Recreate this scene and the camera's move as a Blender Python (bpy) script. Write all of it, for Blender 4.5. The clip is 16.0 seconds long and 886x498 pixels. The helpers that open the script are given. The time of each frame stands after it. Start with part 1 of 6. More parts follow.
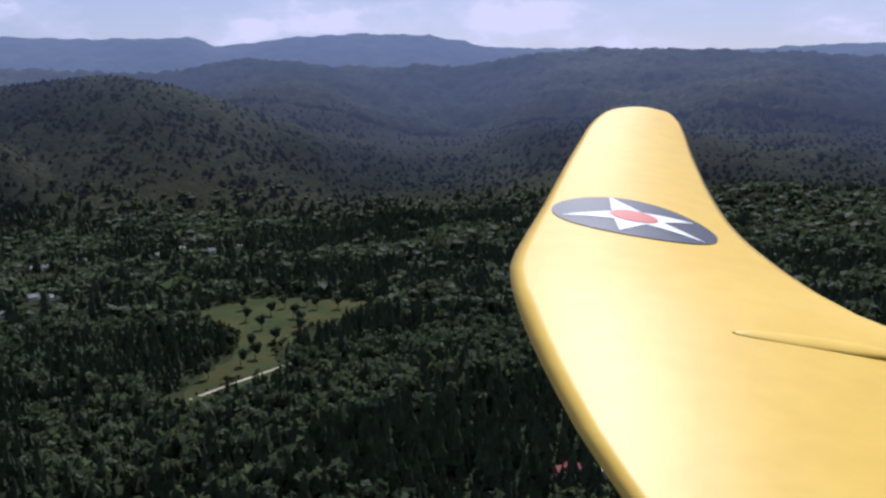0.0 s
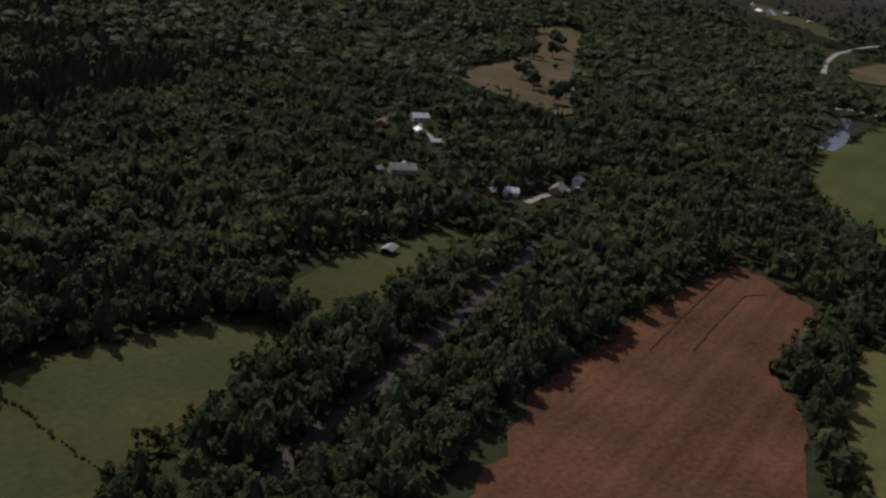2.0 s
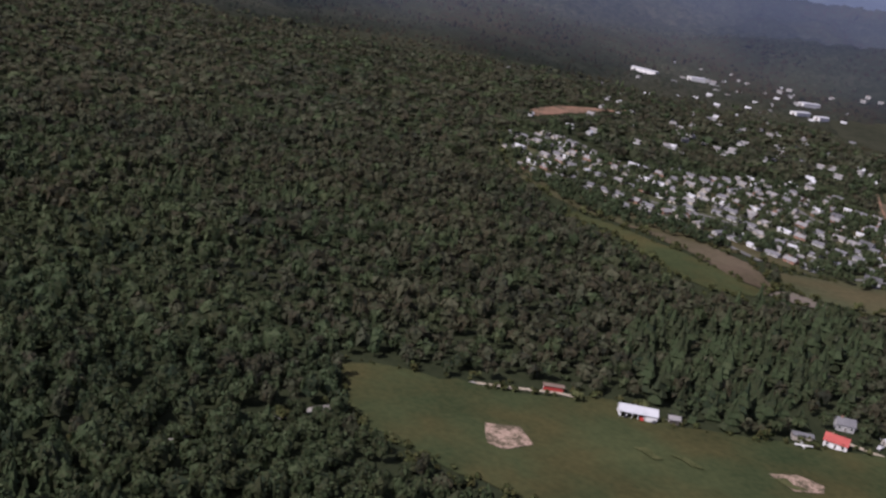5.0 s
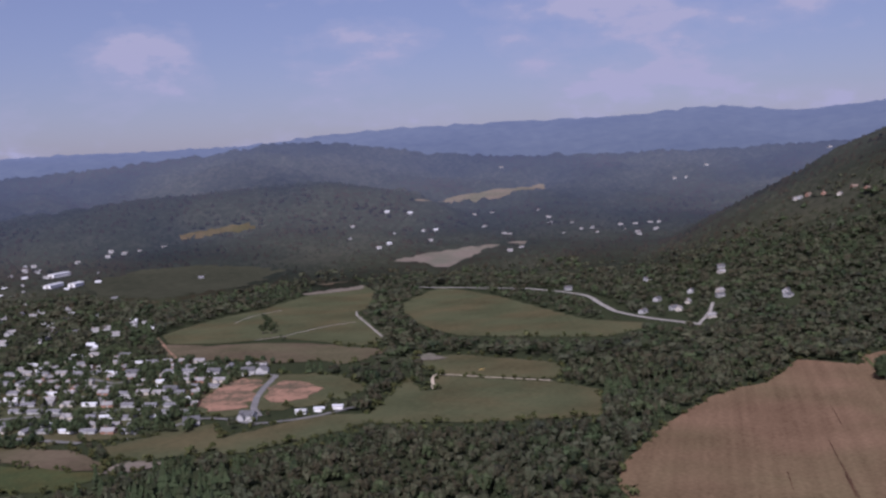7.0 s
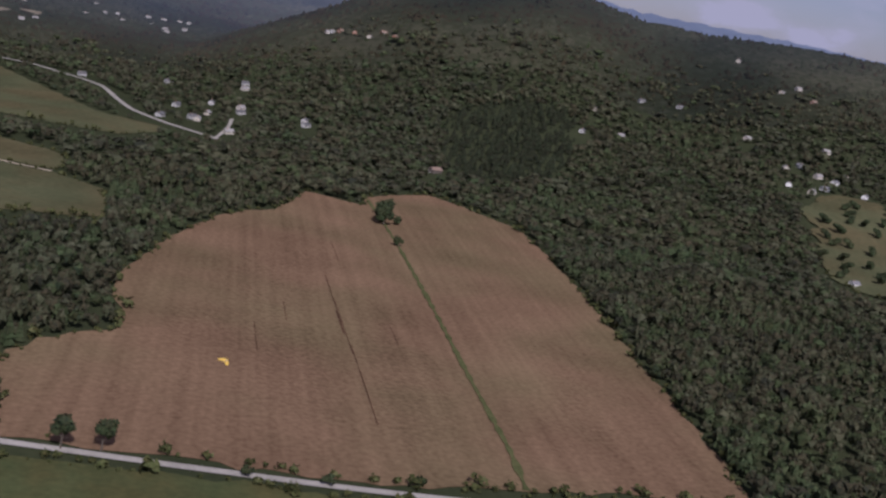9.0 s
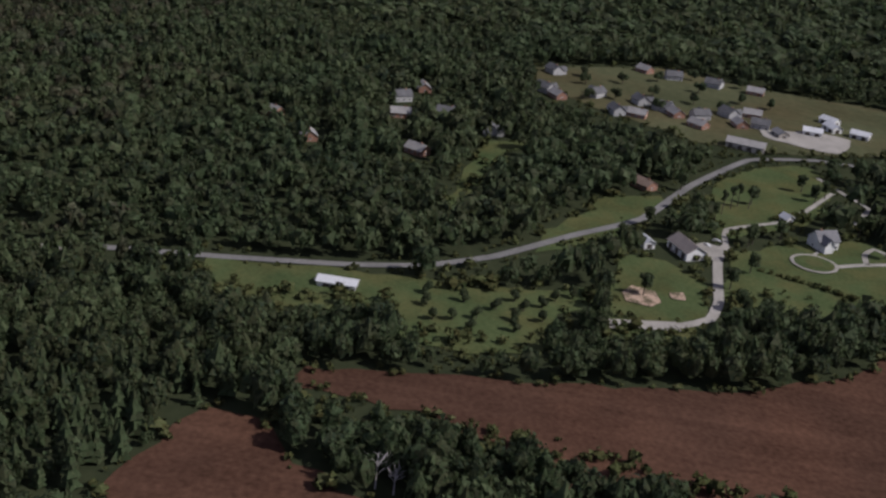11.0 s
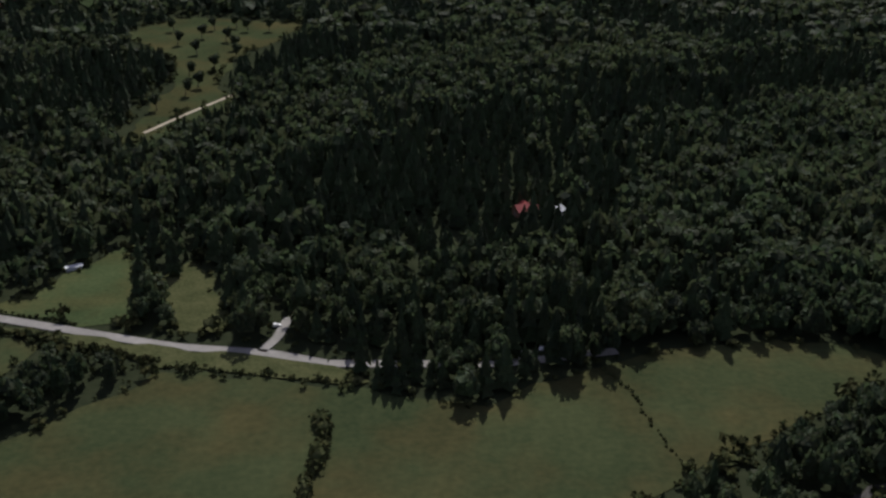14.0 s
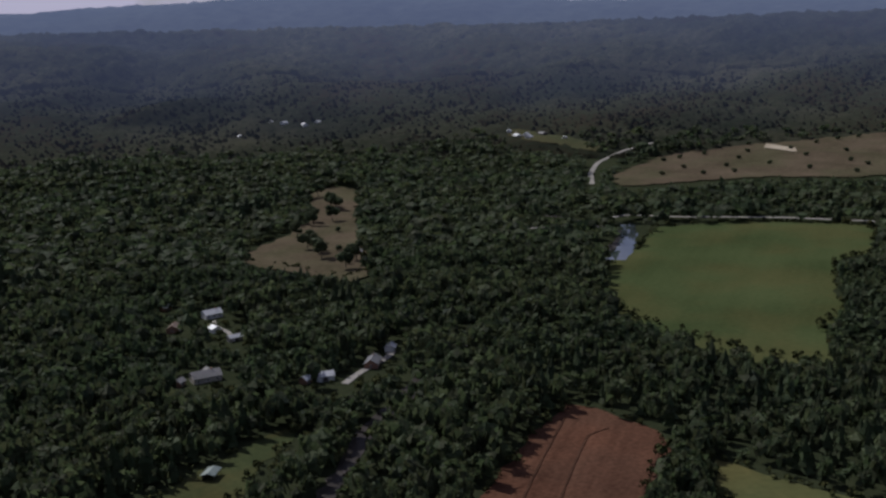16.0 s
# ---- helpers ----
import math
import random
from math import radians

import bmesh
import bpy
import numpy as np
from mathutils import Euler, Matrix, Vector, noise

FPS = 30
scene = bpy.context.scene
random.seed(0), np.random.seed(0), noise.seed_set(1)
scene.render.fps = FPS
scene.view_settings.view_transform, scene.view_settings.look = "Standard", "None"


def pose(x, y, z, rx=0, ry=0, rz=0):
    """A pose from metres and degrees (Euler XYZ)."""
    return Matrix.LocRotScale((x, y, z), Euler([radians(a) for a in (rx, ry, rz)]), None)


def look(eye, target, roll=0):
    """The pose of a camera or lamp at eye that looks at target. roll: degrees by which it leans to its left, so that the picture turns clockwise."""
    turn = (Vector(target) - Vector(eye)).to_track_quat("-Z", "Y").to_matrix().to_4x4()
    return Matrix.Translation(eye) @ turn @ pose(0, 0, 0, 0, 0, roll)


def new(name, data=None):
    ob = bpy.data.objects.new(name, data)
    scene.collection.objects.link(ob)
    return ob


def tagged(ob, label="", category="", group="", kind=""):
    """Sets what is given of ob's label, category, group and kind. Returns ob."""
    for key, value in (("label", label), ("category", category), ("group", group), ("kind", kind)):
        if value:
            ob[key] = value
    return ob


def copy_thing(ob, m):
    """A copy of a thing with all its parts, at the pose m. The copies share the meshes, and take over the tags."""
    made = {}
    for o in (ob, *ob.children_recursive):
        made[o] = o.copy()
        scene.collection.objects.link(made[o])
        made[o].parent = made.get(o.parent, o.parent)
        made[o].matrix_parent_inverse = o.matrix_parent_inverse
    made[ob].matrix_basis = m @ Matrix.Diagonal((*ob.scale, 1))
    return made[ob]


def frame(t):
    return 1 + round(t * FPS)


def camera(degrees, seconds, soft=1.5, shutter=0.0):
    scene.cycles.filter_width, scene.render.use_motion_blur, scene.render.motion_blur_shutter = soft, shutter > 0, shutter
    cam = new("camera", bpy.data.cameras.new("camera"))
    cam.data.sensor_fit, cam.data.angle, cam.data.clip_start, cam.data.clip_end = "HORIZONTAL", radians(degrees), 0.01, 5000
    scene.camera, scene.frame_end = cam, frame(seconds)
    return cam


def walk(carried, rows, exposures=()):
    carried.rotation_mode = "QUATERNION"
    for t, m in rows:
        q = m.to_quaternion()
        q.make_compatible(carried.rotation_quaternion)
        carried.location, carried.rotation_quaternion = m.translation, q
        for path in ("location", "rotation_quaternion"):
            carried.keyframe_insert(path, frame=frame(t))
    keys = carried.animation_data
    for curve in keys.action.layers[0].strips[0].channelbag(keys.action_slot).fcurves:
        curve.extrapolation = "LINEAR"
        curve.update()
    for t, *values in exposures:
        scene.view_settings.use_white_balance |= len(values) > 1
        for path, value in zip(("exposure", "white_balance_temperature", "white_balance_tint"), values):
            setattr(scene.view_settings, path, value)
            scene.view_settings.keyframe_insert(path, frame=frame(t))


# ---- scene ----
cam = camera(43.34, 16.0, soft=2.6)
PATH = [
    (0, look((17.31, -21.84, 181.22), (17.78, 77.36, 168.60), -0.95)),
    (0.2, look((10.20, -24.70, 181.90), (17.93, 73.87, 166.92), 0.67)),
    (0.5, look((-0.86, -27.76, 183.13), (17.86, 69.01, 166.27), 4.55)),
    (0.7, look((-8.44, -28.71, 184.08), (17.93, 66.36, 167.73), 8.75)),
    (1, look((-19.39, -28.01, 185.44), (17.85, 62.97, 167.12), 14.33)),
    (1.1, look((-22.74, -27.22, 185.80), (18.10, 61.66, 165.00), 15.08)),
    (1.2, look((-25.91, -26.16, 186.09), (18.25, 60.10, 161.40), 15.37)),
    (1.3, look((-28.89, -24.86, 186.32), (18.16, 58.54, 157.50), 15.21)),
    (1.4, look((-31.66, -23.35, 186.47), (17.84, 57.42, 154.44), 14.56)),
    (1.5, look((-34.21, -21.65, 186.55), (17.50, 56.43, 151.48), 13.67)),
    (1.6, look((-36.51, -19.80, 186.56), (17.17, 55.76, 149.03), 12.69)),
    (1.8, look((-40.34, -15.74, 186.34), (18.30, 55.40, 147.59), 10.12)),
    (2, look((-42.99, -11.38, 185.85), (22.27, 57.21, 153.65), 6.91)),
    (2.2, look((-44.38, -6.90, 185.13), (28.75, 56.24, 159.31), 4.10)),
    (2.5, look((-44.05, -0.17, 183.93), (35.97, 53.95, 158.08), -0.79)),
    (2.7, look((-42.36, 4.26, 183.25), (39.05, 54.97, 154.95), -4.46)),
    (3, look((-38.23, 10.74, 182.52), (47.11, 55.43, 155.68), -10.30)),
    (3.2, look((-34.80, 14.93, 182.19), (53.73, 52.92, 155.36), -12.54)),
    (3.5, look((-29.07, 21.09, 182.04), (63.06, 46.11, 152.29), -13.53)),
    (3.7, look((-24.99, 25.13, 182.31), (68.48, 40.54, 150.25), -12.10)),
    (4, look((-18.69, 31.05, 183.34), (75.45, 26.86, 149.86), -8.04)),
    (4.5, look((-8.48, 39.91, 186.37), (75.19, -4.73, 154.66), 1.57)),
    (5, look((0.31, 46.42, 189.87), (56.40, -31.87, 162.96), 11.12)),
    (5.5, look((6.92, 49.40, 192.42), (33.63, -44.52, 170.83), 16.46)),
    (5.8, look((9.84, 49.19, 193.15), (27.26, -47.39, 173.90), 15.92)),
    (6, look((11.48, 48.22, 193.31), (27.56, -48.83, 175.37), 13.63)),
    (6.2, look((12.99, 46.65, 193.28), (26.57, -51.35, 178.75), 10.70)),
    (6.5, look((15.28, 43.44, 193.00), (23.62, -55.71, 183.01), 5.70)),
    (6.7, look((16.92, 40.93, 192.73), (22.07, -58.54, 183.90), 2.13)),
    (7, look((19.49, 36.95, 192.28), (19.06, -62.72, 184.19), -2.73)),
    (7.2, look((21.12, 34.30, 191.98), (16.82, -65.22, 183.25), -5.08)),
    (7.5, look((23.12, 30.45, 191.59), (15.50, -68.36, 178.24), -6.30)),
    (7.7, look((24.00, 27.95, 191.40), (14.37, -70.42, 176.22), -6.20)),
    (8, look((24.61, 24.22, 191.18), (11.51, -73.46, 174.21), -4.59)),
    (8.2, look((24.66, 21.64, 191.08), (7.17, -75.95, 178.05), -1.94)),
    (8.5, look((24.70, 17.46, 191.14), (-1.74, -78.49, 181.43), 3.66)),
    (8.7, look((25.03, 14.37, 191.46), (-8.79, -78.90, 178.95), 7.20)),
    (9, look((26.21, 9.27, 192.67), (-17.02, -78.28, 171.06), 11.81)),
    (9.2, look((27.43, 5.63, 193.99), (-19.86, -79.38, 170.80), 13.11)),
    (9.5, look((29.67, 0.12, 196.51), (-25.89, -79.45, 172.40), 13.46)),
    (10, look((33.64, -8.52, 201.05), (-39.64, -70.48, 172.92), 11.70)),
    (10.5, look((36.41, -16.25, 204.76), (-51.38, -50.35, 171.13), 8.74)),
    (11, look((36.36, -23.34, 206.82), (-55.80, -24.61, 168.02), 6.55)),
    (11.3, look((34.46, -27.46, 207.21), (-55.03, -9.96, 166.16), 6.42)),
    (11.5, look((32.32, -30.16, 207.18), (-53.50, -1.39, 164.68), 6.86)),
    (11.7, look((29.48, -32.79, 207.00), (-50.57, 6.08, 161.37), 6.68)),
    (12, look((24.04, -36.52, 206.55), (-48.88, 16.98, 163.89), 8.19)),
    (12.2, look((19.78, -38.88, 206.21), (-46.53, 23.39, 164.66), 9.37)),
    (12.5, look((12.70, -42.22, 205.75), (-40.91, 31.68, 164.94), 10.37)),
    (12.7, look((7.66, -44.12, 205.60), (-36.10, 36.61, 166.01), 11.04)),
    (13, look((-0.15, -45.86, 205.84), (-28.64, 42.49, 168.68), 11.92)),
    (13.2, look((-5.35, -45.98, 206.37), (-23.02, 45.90, 171.07), 11.80)),
    (13.5, look((-12.77, -44.24, 207.68), (-15.19, 50.01, 174.33), 7.86)),
    (13.7, look((-17.23, -41.81, 208.70), (-13.03, 51.28, 172.40), 4.14)),
    (14, look((-22.72, -36.53, 209.93), (-12.87, 55.22, 171.39), 0.89)),
    (14.1, look((-24.15, -34.41, 210.14), (-11.99, 58.73, 175.82), 0.88)),
    (14.2, look((-25.37, -32.15, 210.21), (-10.19, 62.38, 181.34), 1.10)),
    (14.3, look((-26.38, -29.76, 210.12), (-7.12, 64.92, 184.34), 1.33)),
    (14.5, look((-27.81, -24.67, 209.49), (0.74, 68.31, 186.27), 1.08)),
    (14.7, look((-28.55, -19.26, 208.26), (10.57, 70.17, 186.51), 0.02)),
    (15, look((-28.64, -10.80, 205.56), (24.73, 71.25, 185.10), -1.09)),
    (15.2, look((-28.16, -5.10, 203.39), (31.59, 71.03, 178.20), -0.69)),
    (15.5, look((-26.74, 3.33, 199.86), (39.74, 72.54, 171.75), -1.41)),
    (15.7, look((-25.32, 8.76, 197.46), (45.95, 74.12, 171.99), -2.11)),
    (16, look((-22.48, 16.54, 193.85), (56.91, 74.39, 175.13), -2.69)),
]
EXPOSURES = [(0.0, 0.5, 5400, 14), (0.5, 0.45, 5500, 13), (1.2, 0.05, 5900, 13), (1.6, -0.2, 6200, 13), (2.5, -0.3, 6400, 14), (3.5, -0.1, 6500, 15), (6.0, 0.35, 5600, 28), (8.5, 0.35, 5600, 28), (9.0, 0.2, 5800, 24), (11.5, 0.0, 6000, 16), (12.5, -0.2, 6200, 15), (13.5, -0.05, 6000, 13), (14.1, -0.05, 5800, 13), (14.5, 0.42, 5600, 21), (15.0, 0.36, 5600, 21), (15.3, -0.05, 5800, 13), (15.5, -0.25, 5900, 13), (16.0, -0.3, 5800, 13)]
walk(cam, PATH, EXPOSURES)

# ---- light ----
SUN_AZ, SUN_EL = 10.0, 44.0
world = bpy.data.worlds.new("summer_sky")
scene.world = world
world.use_nodes = True
wt = world.node_tree
wt.nodes.clear()
sky = wt.nodes.new("ShaderNodeTexSky")
sky.sky_type, sky.sun_disc = "NISHITA", False
sky.sun_elevation, sky.sun_rotation = radians(SUN_EL), radians(SUN_AZ)
sky.air_density, sky.dust_density, sky.ozone_density, sky.altitude = 1.0, 0.9, 2.5, 300
co = wt.nodes.new("ShaderNodeTexCoord")
flat = wt.nodes.new("ShaderNodeMapping")
flat.inputs["Scale"].default_value = (1.0, 1.0, 2.3)
wt.links.new(co.outputs["Generated"], flat.inputs["Vector"])
puffs = wt.nodes.new("ShaderNodeTexNoise")
puffs.inputs["Scale"].default_value, puffs.inputs["Detail"].default_value, puffs.inputs["Roughness"].default_value = 9.0, 8, 0.56
wt.links.new(flat.outputs[0], puffs.inputs["Vector"])
cover = wt.nodes.new("ShaderNodeValToRGB")
cover.color_ramp.elements[0].position, cover.color_ramp.elements[1].position = 0.47, 0.615
cover.color_ramp.elements[0].color = (0.26, 0.26, 0.26, 1)
cover.color_ramp.elements[1].color = (1.0, 1.0, 1.0, 1)
cover.color_ramp.elements.new(0.56).color = (0.5, 0.5, 0.5, 1)
wt.links.new(puffs.outputs["Fac"], cover.inputs[0])
cloud = wt.nodes.new("ShaderNodeMix")
cloud.data_type = "RGBA"
# clouds are brightest on the sun's side of the sky
toward = wt.nodes.new("ShaderNodeVectorMath")
toward.operation = "DOT_PRODUCT"
toward.inputs[1].default_value = (math.sin(radians(SUN_AZ)), math.cos(radians(SUN_AZ)), 0)
wt.links.new(co.outputs["Generated"], toward.inputs[0])
gleam = wt.nodes.new("ShaderNodeMapRange")
gleam.inputs["From Min"].default_value, gleam.inputs["From Max"].default_value = -0.8, 0.9
wt.links.new(toward.outputs["Value"], gleam.inputs["Value"])
shine = wt.nodes.new("ShaderNodeMix")
shine.data_type = "RGBA"
shine.inputs["A"].default_value, shine.inputs["B"].default_value = (7.0, 7.6, 8.0, 1), (12.0, 12.0, 12.4, 1)
wt.links.new(gleam.outputs[0], shine.inputs["Factor"])
wt.links.new(shine.outputs["Result"], cloud.inputs["B"])
wt.links.new(cover.outputs[0], cloud.inputs["Factor"])
wt.links.new(sky.outputs[0], cloud.inputs["A"])
tone = wt.nodes.new("ShaderNodeMix")
tone.data_type, tone.blend_type = "RGBA", "MULTIPLY"
tone.inputs["Factor"].default_value = 1.0
tone.inputs["B"].default_value = (0.5, 0.46, 0.525, 1)
wt.links.new(cloud.outputs["Result"], tone.inputs["A"])
back = wt.nodes.new("ShaderNodeBackground")
back.inputs["Strength"].default_value = 0.09
wt.links.new(tone.outputs["Result"], back.inputs["Color"])
wout = wt.nodes.new("ShaderNodeOutputWorld")
wt.links.new(back.outputs[0], wout.inputs[0])

sun = new("sun", bpy.data.lights.new("sun", "SUN"))
sun.data.energy, sun.data.angle, sun.data.color = 3.9, radians(0.6), (1.0, 0.93, 0.82)
sd = Vector((math.sin(radians(SUN_AZ)) * math.cos(radians(SUN_EL)), math.cos(radians(SUN_AZ)) * math.cos(radians(SUN_EL)), math.sin(radians(SUN_EL))))
sun.matrix_world = look(sd * 900, (0, 0, 0))

# ---- materials ----
def material(name, dark, light, scale=1.0, fine=None, rough=0.85, metal=0.0, bump=0.0, island=0.0, rows=None, spec=0.3, patch=0.5, haze=None, thin=0.0, tint=None, tight=0.38):
    """dark to light over noise at two scales (metres); island: spread from piece to piece; tint: (factors, metres) of
    large areas multiplied by a colour; tight: half the spread of the ramp; rows: (metres, degrees, strength) of field
    rows.
    """
    m = bpy.data.materials.new(name)
    m.use_nodes = True
    t = m.node_tree
    b = t.nodes["Principled BSDF"]
    b.inputs["Roughness"].default_value, b.inputs["Metallic"].default_value = rough, metal
    b.inputs["Specular IOR Level"].default_value = spec
    geo = t.nodes.new("ShaderNodeNewGeometry")

    def noise_of(metres, detail):
        n = t.nodes.new("ShaderNodeTexNoise")
        n.inputs["Scale"].default_value, n.inputs["Detail"].default_value = 1.0 / metres, detail
        t.links.new(geo.outputs["Position"], n.inputs["Vector"])
        return n.outputs["Fac"]

    def calc(op, a, c, clamp=False):
        n = t.nodes.new("ShaderNodeMath")
        n.operation, n.use_clamp = op, clamp
        for i, v in enumerate((a, c)):
            if isinstance(v, (int, float)):
                n.inputs[i].default_value = v
            else:
                t.links.new(v, n.inputs[i])
        return n.outputs[0]

    big, small = noise_of(scale, 4), noise_of(fine or scale * 0.12, 3)
    f = calc("ADD", calc("MULTIPLY", big, patch * 2), calc("MULTIPLY", small, (1 - patch) * 2))
    f = calc("SUBTRACT", f, 0.5)
    if island:
        f = calc("ADD", f, calc("MULTIPLY", calc("SUBTRACT", geo.outputs["Random Per Island"], 0.5), island * 2))
    if rows:
        # streaks along the working direction: noise drawn out along the rows
        turn = t.nodes.new("ShaderNodeMapping")
        turn.vector_type = "POINT"
        turn.inputs["Rotation"].default_value = (0, 0, radians(rows[1]))
        t.links.new(geo.outputs["Position"], turn.inputs["Vector"])
        draw = t.nodes.new("ShaderNodeVectorMath")
        draw.operation = "MULTIPLY"
        draw.inputs[1].default_value = (1.0 / rows[0], 0.02 / rows[0], 0.0)
        t.links.new(turn.outputs[0], draw.inputs[0])
        st = t.nodes.new("ShaderNodeTexNoise")
        st.inputs["Scale"].default_value, st.inputs["Detail"].default_value = 1.0, 3
        t.links.new(draw.outputs[0], st.inputs["Vector"])
        f = calc("ADD", f, calc("MULTIPLY", calc("SUBTRACT", st.outputs["Fac"], 0.5), rows[2] * 6))
    ramp = t.nodes.new("ShaderNodeValToRGB")
    ramp.color_ramp.elements[0].color, ramp.color_ramp.elements[1].color = (*dark, 1), (*light, 1)
    ramp.color_ramp.elements[0].position, ramp.color_ramp.elements[1].position = 0.5 - tight, 0.5 + tight
    if island:
        e = ramp.color_ramp.elements.new(0.62)
        e.color = tuple(0.5 * (p + q) * k for p, q, k in zip(dark, light, (0.9, 1.02, 0.9))) + (1,)
        e = ramp.color_ramp.elements.new(0.36)
        e.color = tuple((0.66 * p + 0.34 * q) * k for p, q, k in zip(dark, light, (1.22, 0.97, 0.92))) + (1,)
    t.links.new(f, ramp.inputs[0])
    colour = ramp.outputs[0]
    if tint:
        tinted = t.nodes.new("ShaderNodeMix")
        tinted.data_type, tinted.blend_type = "RGBA", "MULTIPLY"
        tinted.inputs["B"].default_value = (*tint[0], 1)
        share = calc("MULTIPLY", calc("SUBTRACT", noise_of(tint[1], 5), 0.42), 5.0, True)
        t.links.new(share, tinted.inputs["Factor"])
        t.links.new(colour, tinted.inputs["A"])
        colour = tinted.outputs["Result"]
    t.links.new(colour, b.inputs["Base Color"])
    if bump:
        bp = t.nodes.new("ShaderNodeBump")
        bp.inputs["Strength"].default_value, bp.inputs["Distance"].default_value = 0.8, bump
        t.links.new(small, bp.inputs["Height"])
        t.links.new(bp.outputs[0], b.inputs["Normal"])
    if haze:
        # haze painted as a glow on far woods and mountains, by distance from the valley
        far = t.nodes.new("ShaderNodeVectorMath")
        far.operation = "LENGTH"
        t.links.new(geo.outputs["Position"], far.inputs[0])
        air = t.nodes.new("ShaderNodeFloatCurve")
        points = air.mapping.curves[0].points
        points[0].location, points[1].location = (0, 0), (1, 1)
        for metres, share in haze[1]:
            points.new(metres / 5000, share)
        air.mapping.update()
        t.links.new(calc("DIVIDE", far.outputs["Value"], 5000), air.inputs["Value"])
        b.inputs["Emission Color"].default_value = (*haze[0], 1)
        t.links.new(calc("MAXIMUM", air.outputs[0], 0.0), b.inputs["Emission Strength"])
    if thin:
        # leaves let part of the light through
        tr = t.nodes.new("ShaderNodeBsdfTranslucent")
        t.links.new(colour, tr.inputs["Color"])
        mix = t.nodes.new("ShaderNodeMixShader")
        mix.inputs[0].default_value = thin
        t.links.new(b.outputs[0], mix.inputs[1])
        t.links.new(tr.outputs[0], mix.inputs[2])
        t.links.new(mix.outputs[0], t.nodes["Material Output"].inputs["Surface"])
    return m


M_FLOOR = material("forest_floor", (0.022, 0.028, 0.015), (0.04, 0.046, 0.024), 60, 5, spec=0.0, rough=1.0)
M_LEAF = material("broadleaf_foliage", (0.03, 0.046, 0.024), (0.106, 0.128, 0.06), 32, 1.3, rough=0.75, bump=0.7, island=0.3, patch=0.5, spec=0.2, thin=0.45, tint=((0.8, 0.88, 0.9), 120))
M_LEAFBROWN = material("brownish_foliage", (0.038, 0.043, 0.027), (0.116, 0.117, 0.068), 32, 1.3, rough=0.75, bump=0.7, island=0.32, patch=0.5, spec=0.2, thin=0.45, tint=((0.85, 0.9, 0.95), 120))
M_NEEDLE = material("conifer_foliage", (0.026, 0.044, 0.024), (0.08, 0.1, 0.048), 45, 0.7, rough=0.8, bump=0.3, island=0.25, patch=0.4, spec=0.15, thin=0.35)
# darker conifer foliage, with a cloud's shadow put into its colour
M_SHADEFIR = material("cloud_shade_fir_foliage", (0.014, 0.02, 0.013), (0.04, 0.047, 0.027), 45, 0.7, rough=0.85, bump=0.3, island=0.25, patch=0.4, spec=0.1, thin=0.25)
M_BUSH = material("scrub_foliage", (0.025, 0.034, 0.014), (0.085, 0.088, 0.04), 25, 0.8, bump=0.3, island=0.35, patch=0.4, spec=0.0, rough=1.0)
# colour and strength of the painted haze glow, by metres from the valley
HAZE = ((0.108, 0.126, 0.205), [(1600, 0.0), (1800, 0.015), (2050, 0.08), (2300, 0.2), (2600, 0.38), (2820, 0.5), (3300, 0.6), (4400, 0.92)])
# tint: dark bluish patches in the colour for cloud shadow and pine stands
M_FARWOOD = material("distant_hazed_woods", (0.018, 0.019, 0.012), (0.05, 0.049, 0.032), 260, 11, island=0.2, tint=((0.5, 0.56, 0.62), 420), spec=0.0, rough=1.0, bump=2.0, haze=HAZE)
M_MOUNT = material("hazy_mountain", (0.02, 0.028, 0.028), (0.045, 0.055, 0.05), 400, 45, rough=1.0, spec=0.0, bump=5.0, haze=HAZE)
M_DEADWOOD = material("bleached_dead_wood", (0.3, 0.28, 0.26), (0.5, 0.48, 0.46), 1.0, 0.2, bump=0.03)
M_BARK = material("bark", (0.05, 0.04, 0.03), (0.12, 0.1, 0.08), 1.0, 0.2, bump=0.05)
M_GRASS = material("mown_meadow", (0.03, 0.042, 0.019), (0.066, 0.076, 0.033), 55, 3.0, patch=0.6, rows=(9, 20, 0.06), spec=0.0, rough=1.0, tint=((1.25, 0.98, 0.95), 38))
M_LAWN = material("lawn", (0.038, 0.056, 0.023), (0.08, 0.1, 0.042), 28, 2.0, patch=0.55, spec=0.0, rough=1.0, tint=((1.2, 0.97, 0.95), 24))
M_SOUTH = material("dull_summer_grass", (0.046, 0.052, 0.027), (0.086, 0.09, 0.048), 70, 5, patch=0.6, rows=(10, 35, 0.06), spec=0.0, rough=1.0, tint=((1.15, 0.95, 0.95), 90))
M_FARFIELD = material("far_green_field", (0.03, 0.033, 0.022), (0.052, 0.053, 0.035), 120, 12, spec=0.0, rough=1.0)
M_OLIVE = material("dry_pasture", (0.066, 0.066, 0.026), (0.125, 0.115, 0.046), 70, 4, patch=0.6, rows=(12, 65, 0.07), spec=0.0, rough=1.0, tint=((0.8, 0.92, 0.95), 60))
M_CROP = material("green_crop", (0.042, 0.058, 0.022), (0.072, 0.09, 0.036), 90, 4, patch=0.65, rows=(14, 75, 0.07), spec=0.0, rough=1.0, tint=((1.2, 1.0, 1.0), 70))
M_SOIL = material("ploughed_red_soil", (0.052, 0.027, 0.018), (0.118, 0.063, 0.041), 50, 2.5, bump=0.12, rows=(5.5, 72, 0.13), spec=0.0, rough=1.0, tint=((1.25, 1.15, 1.1), 60))
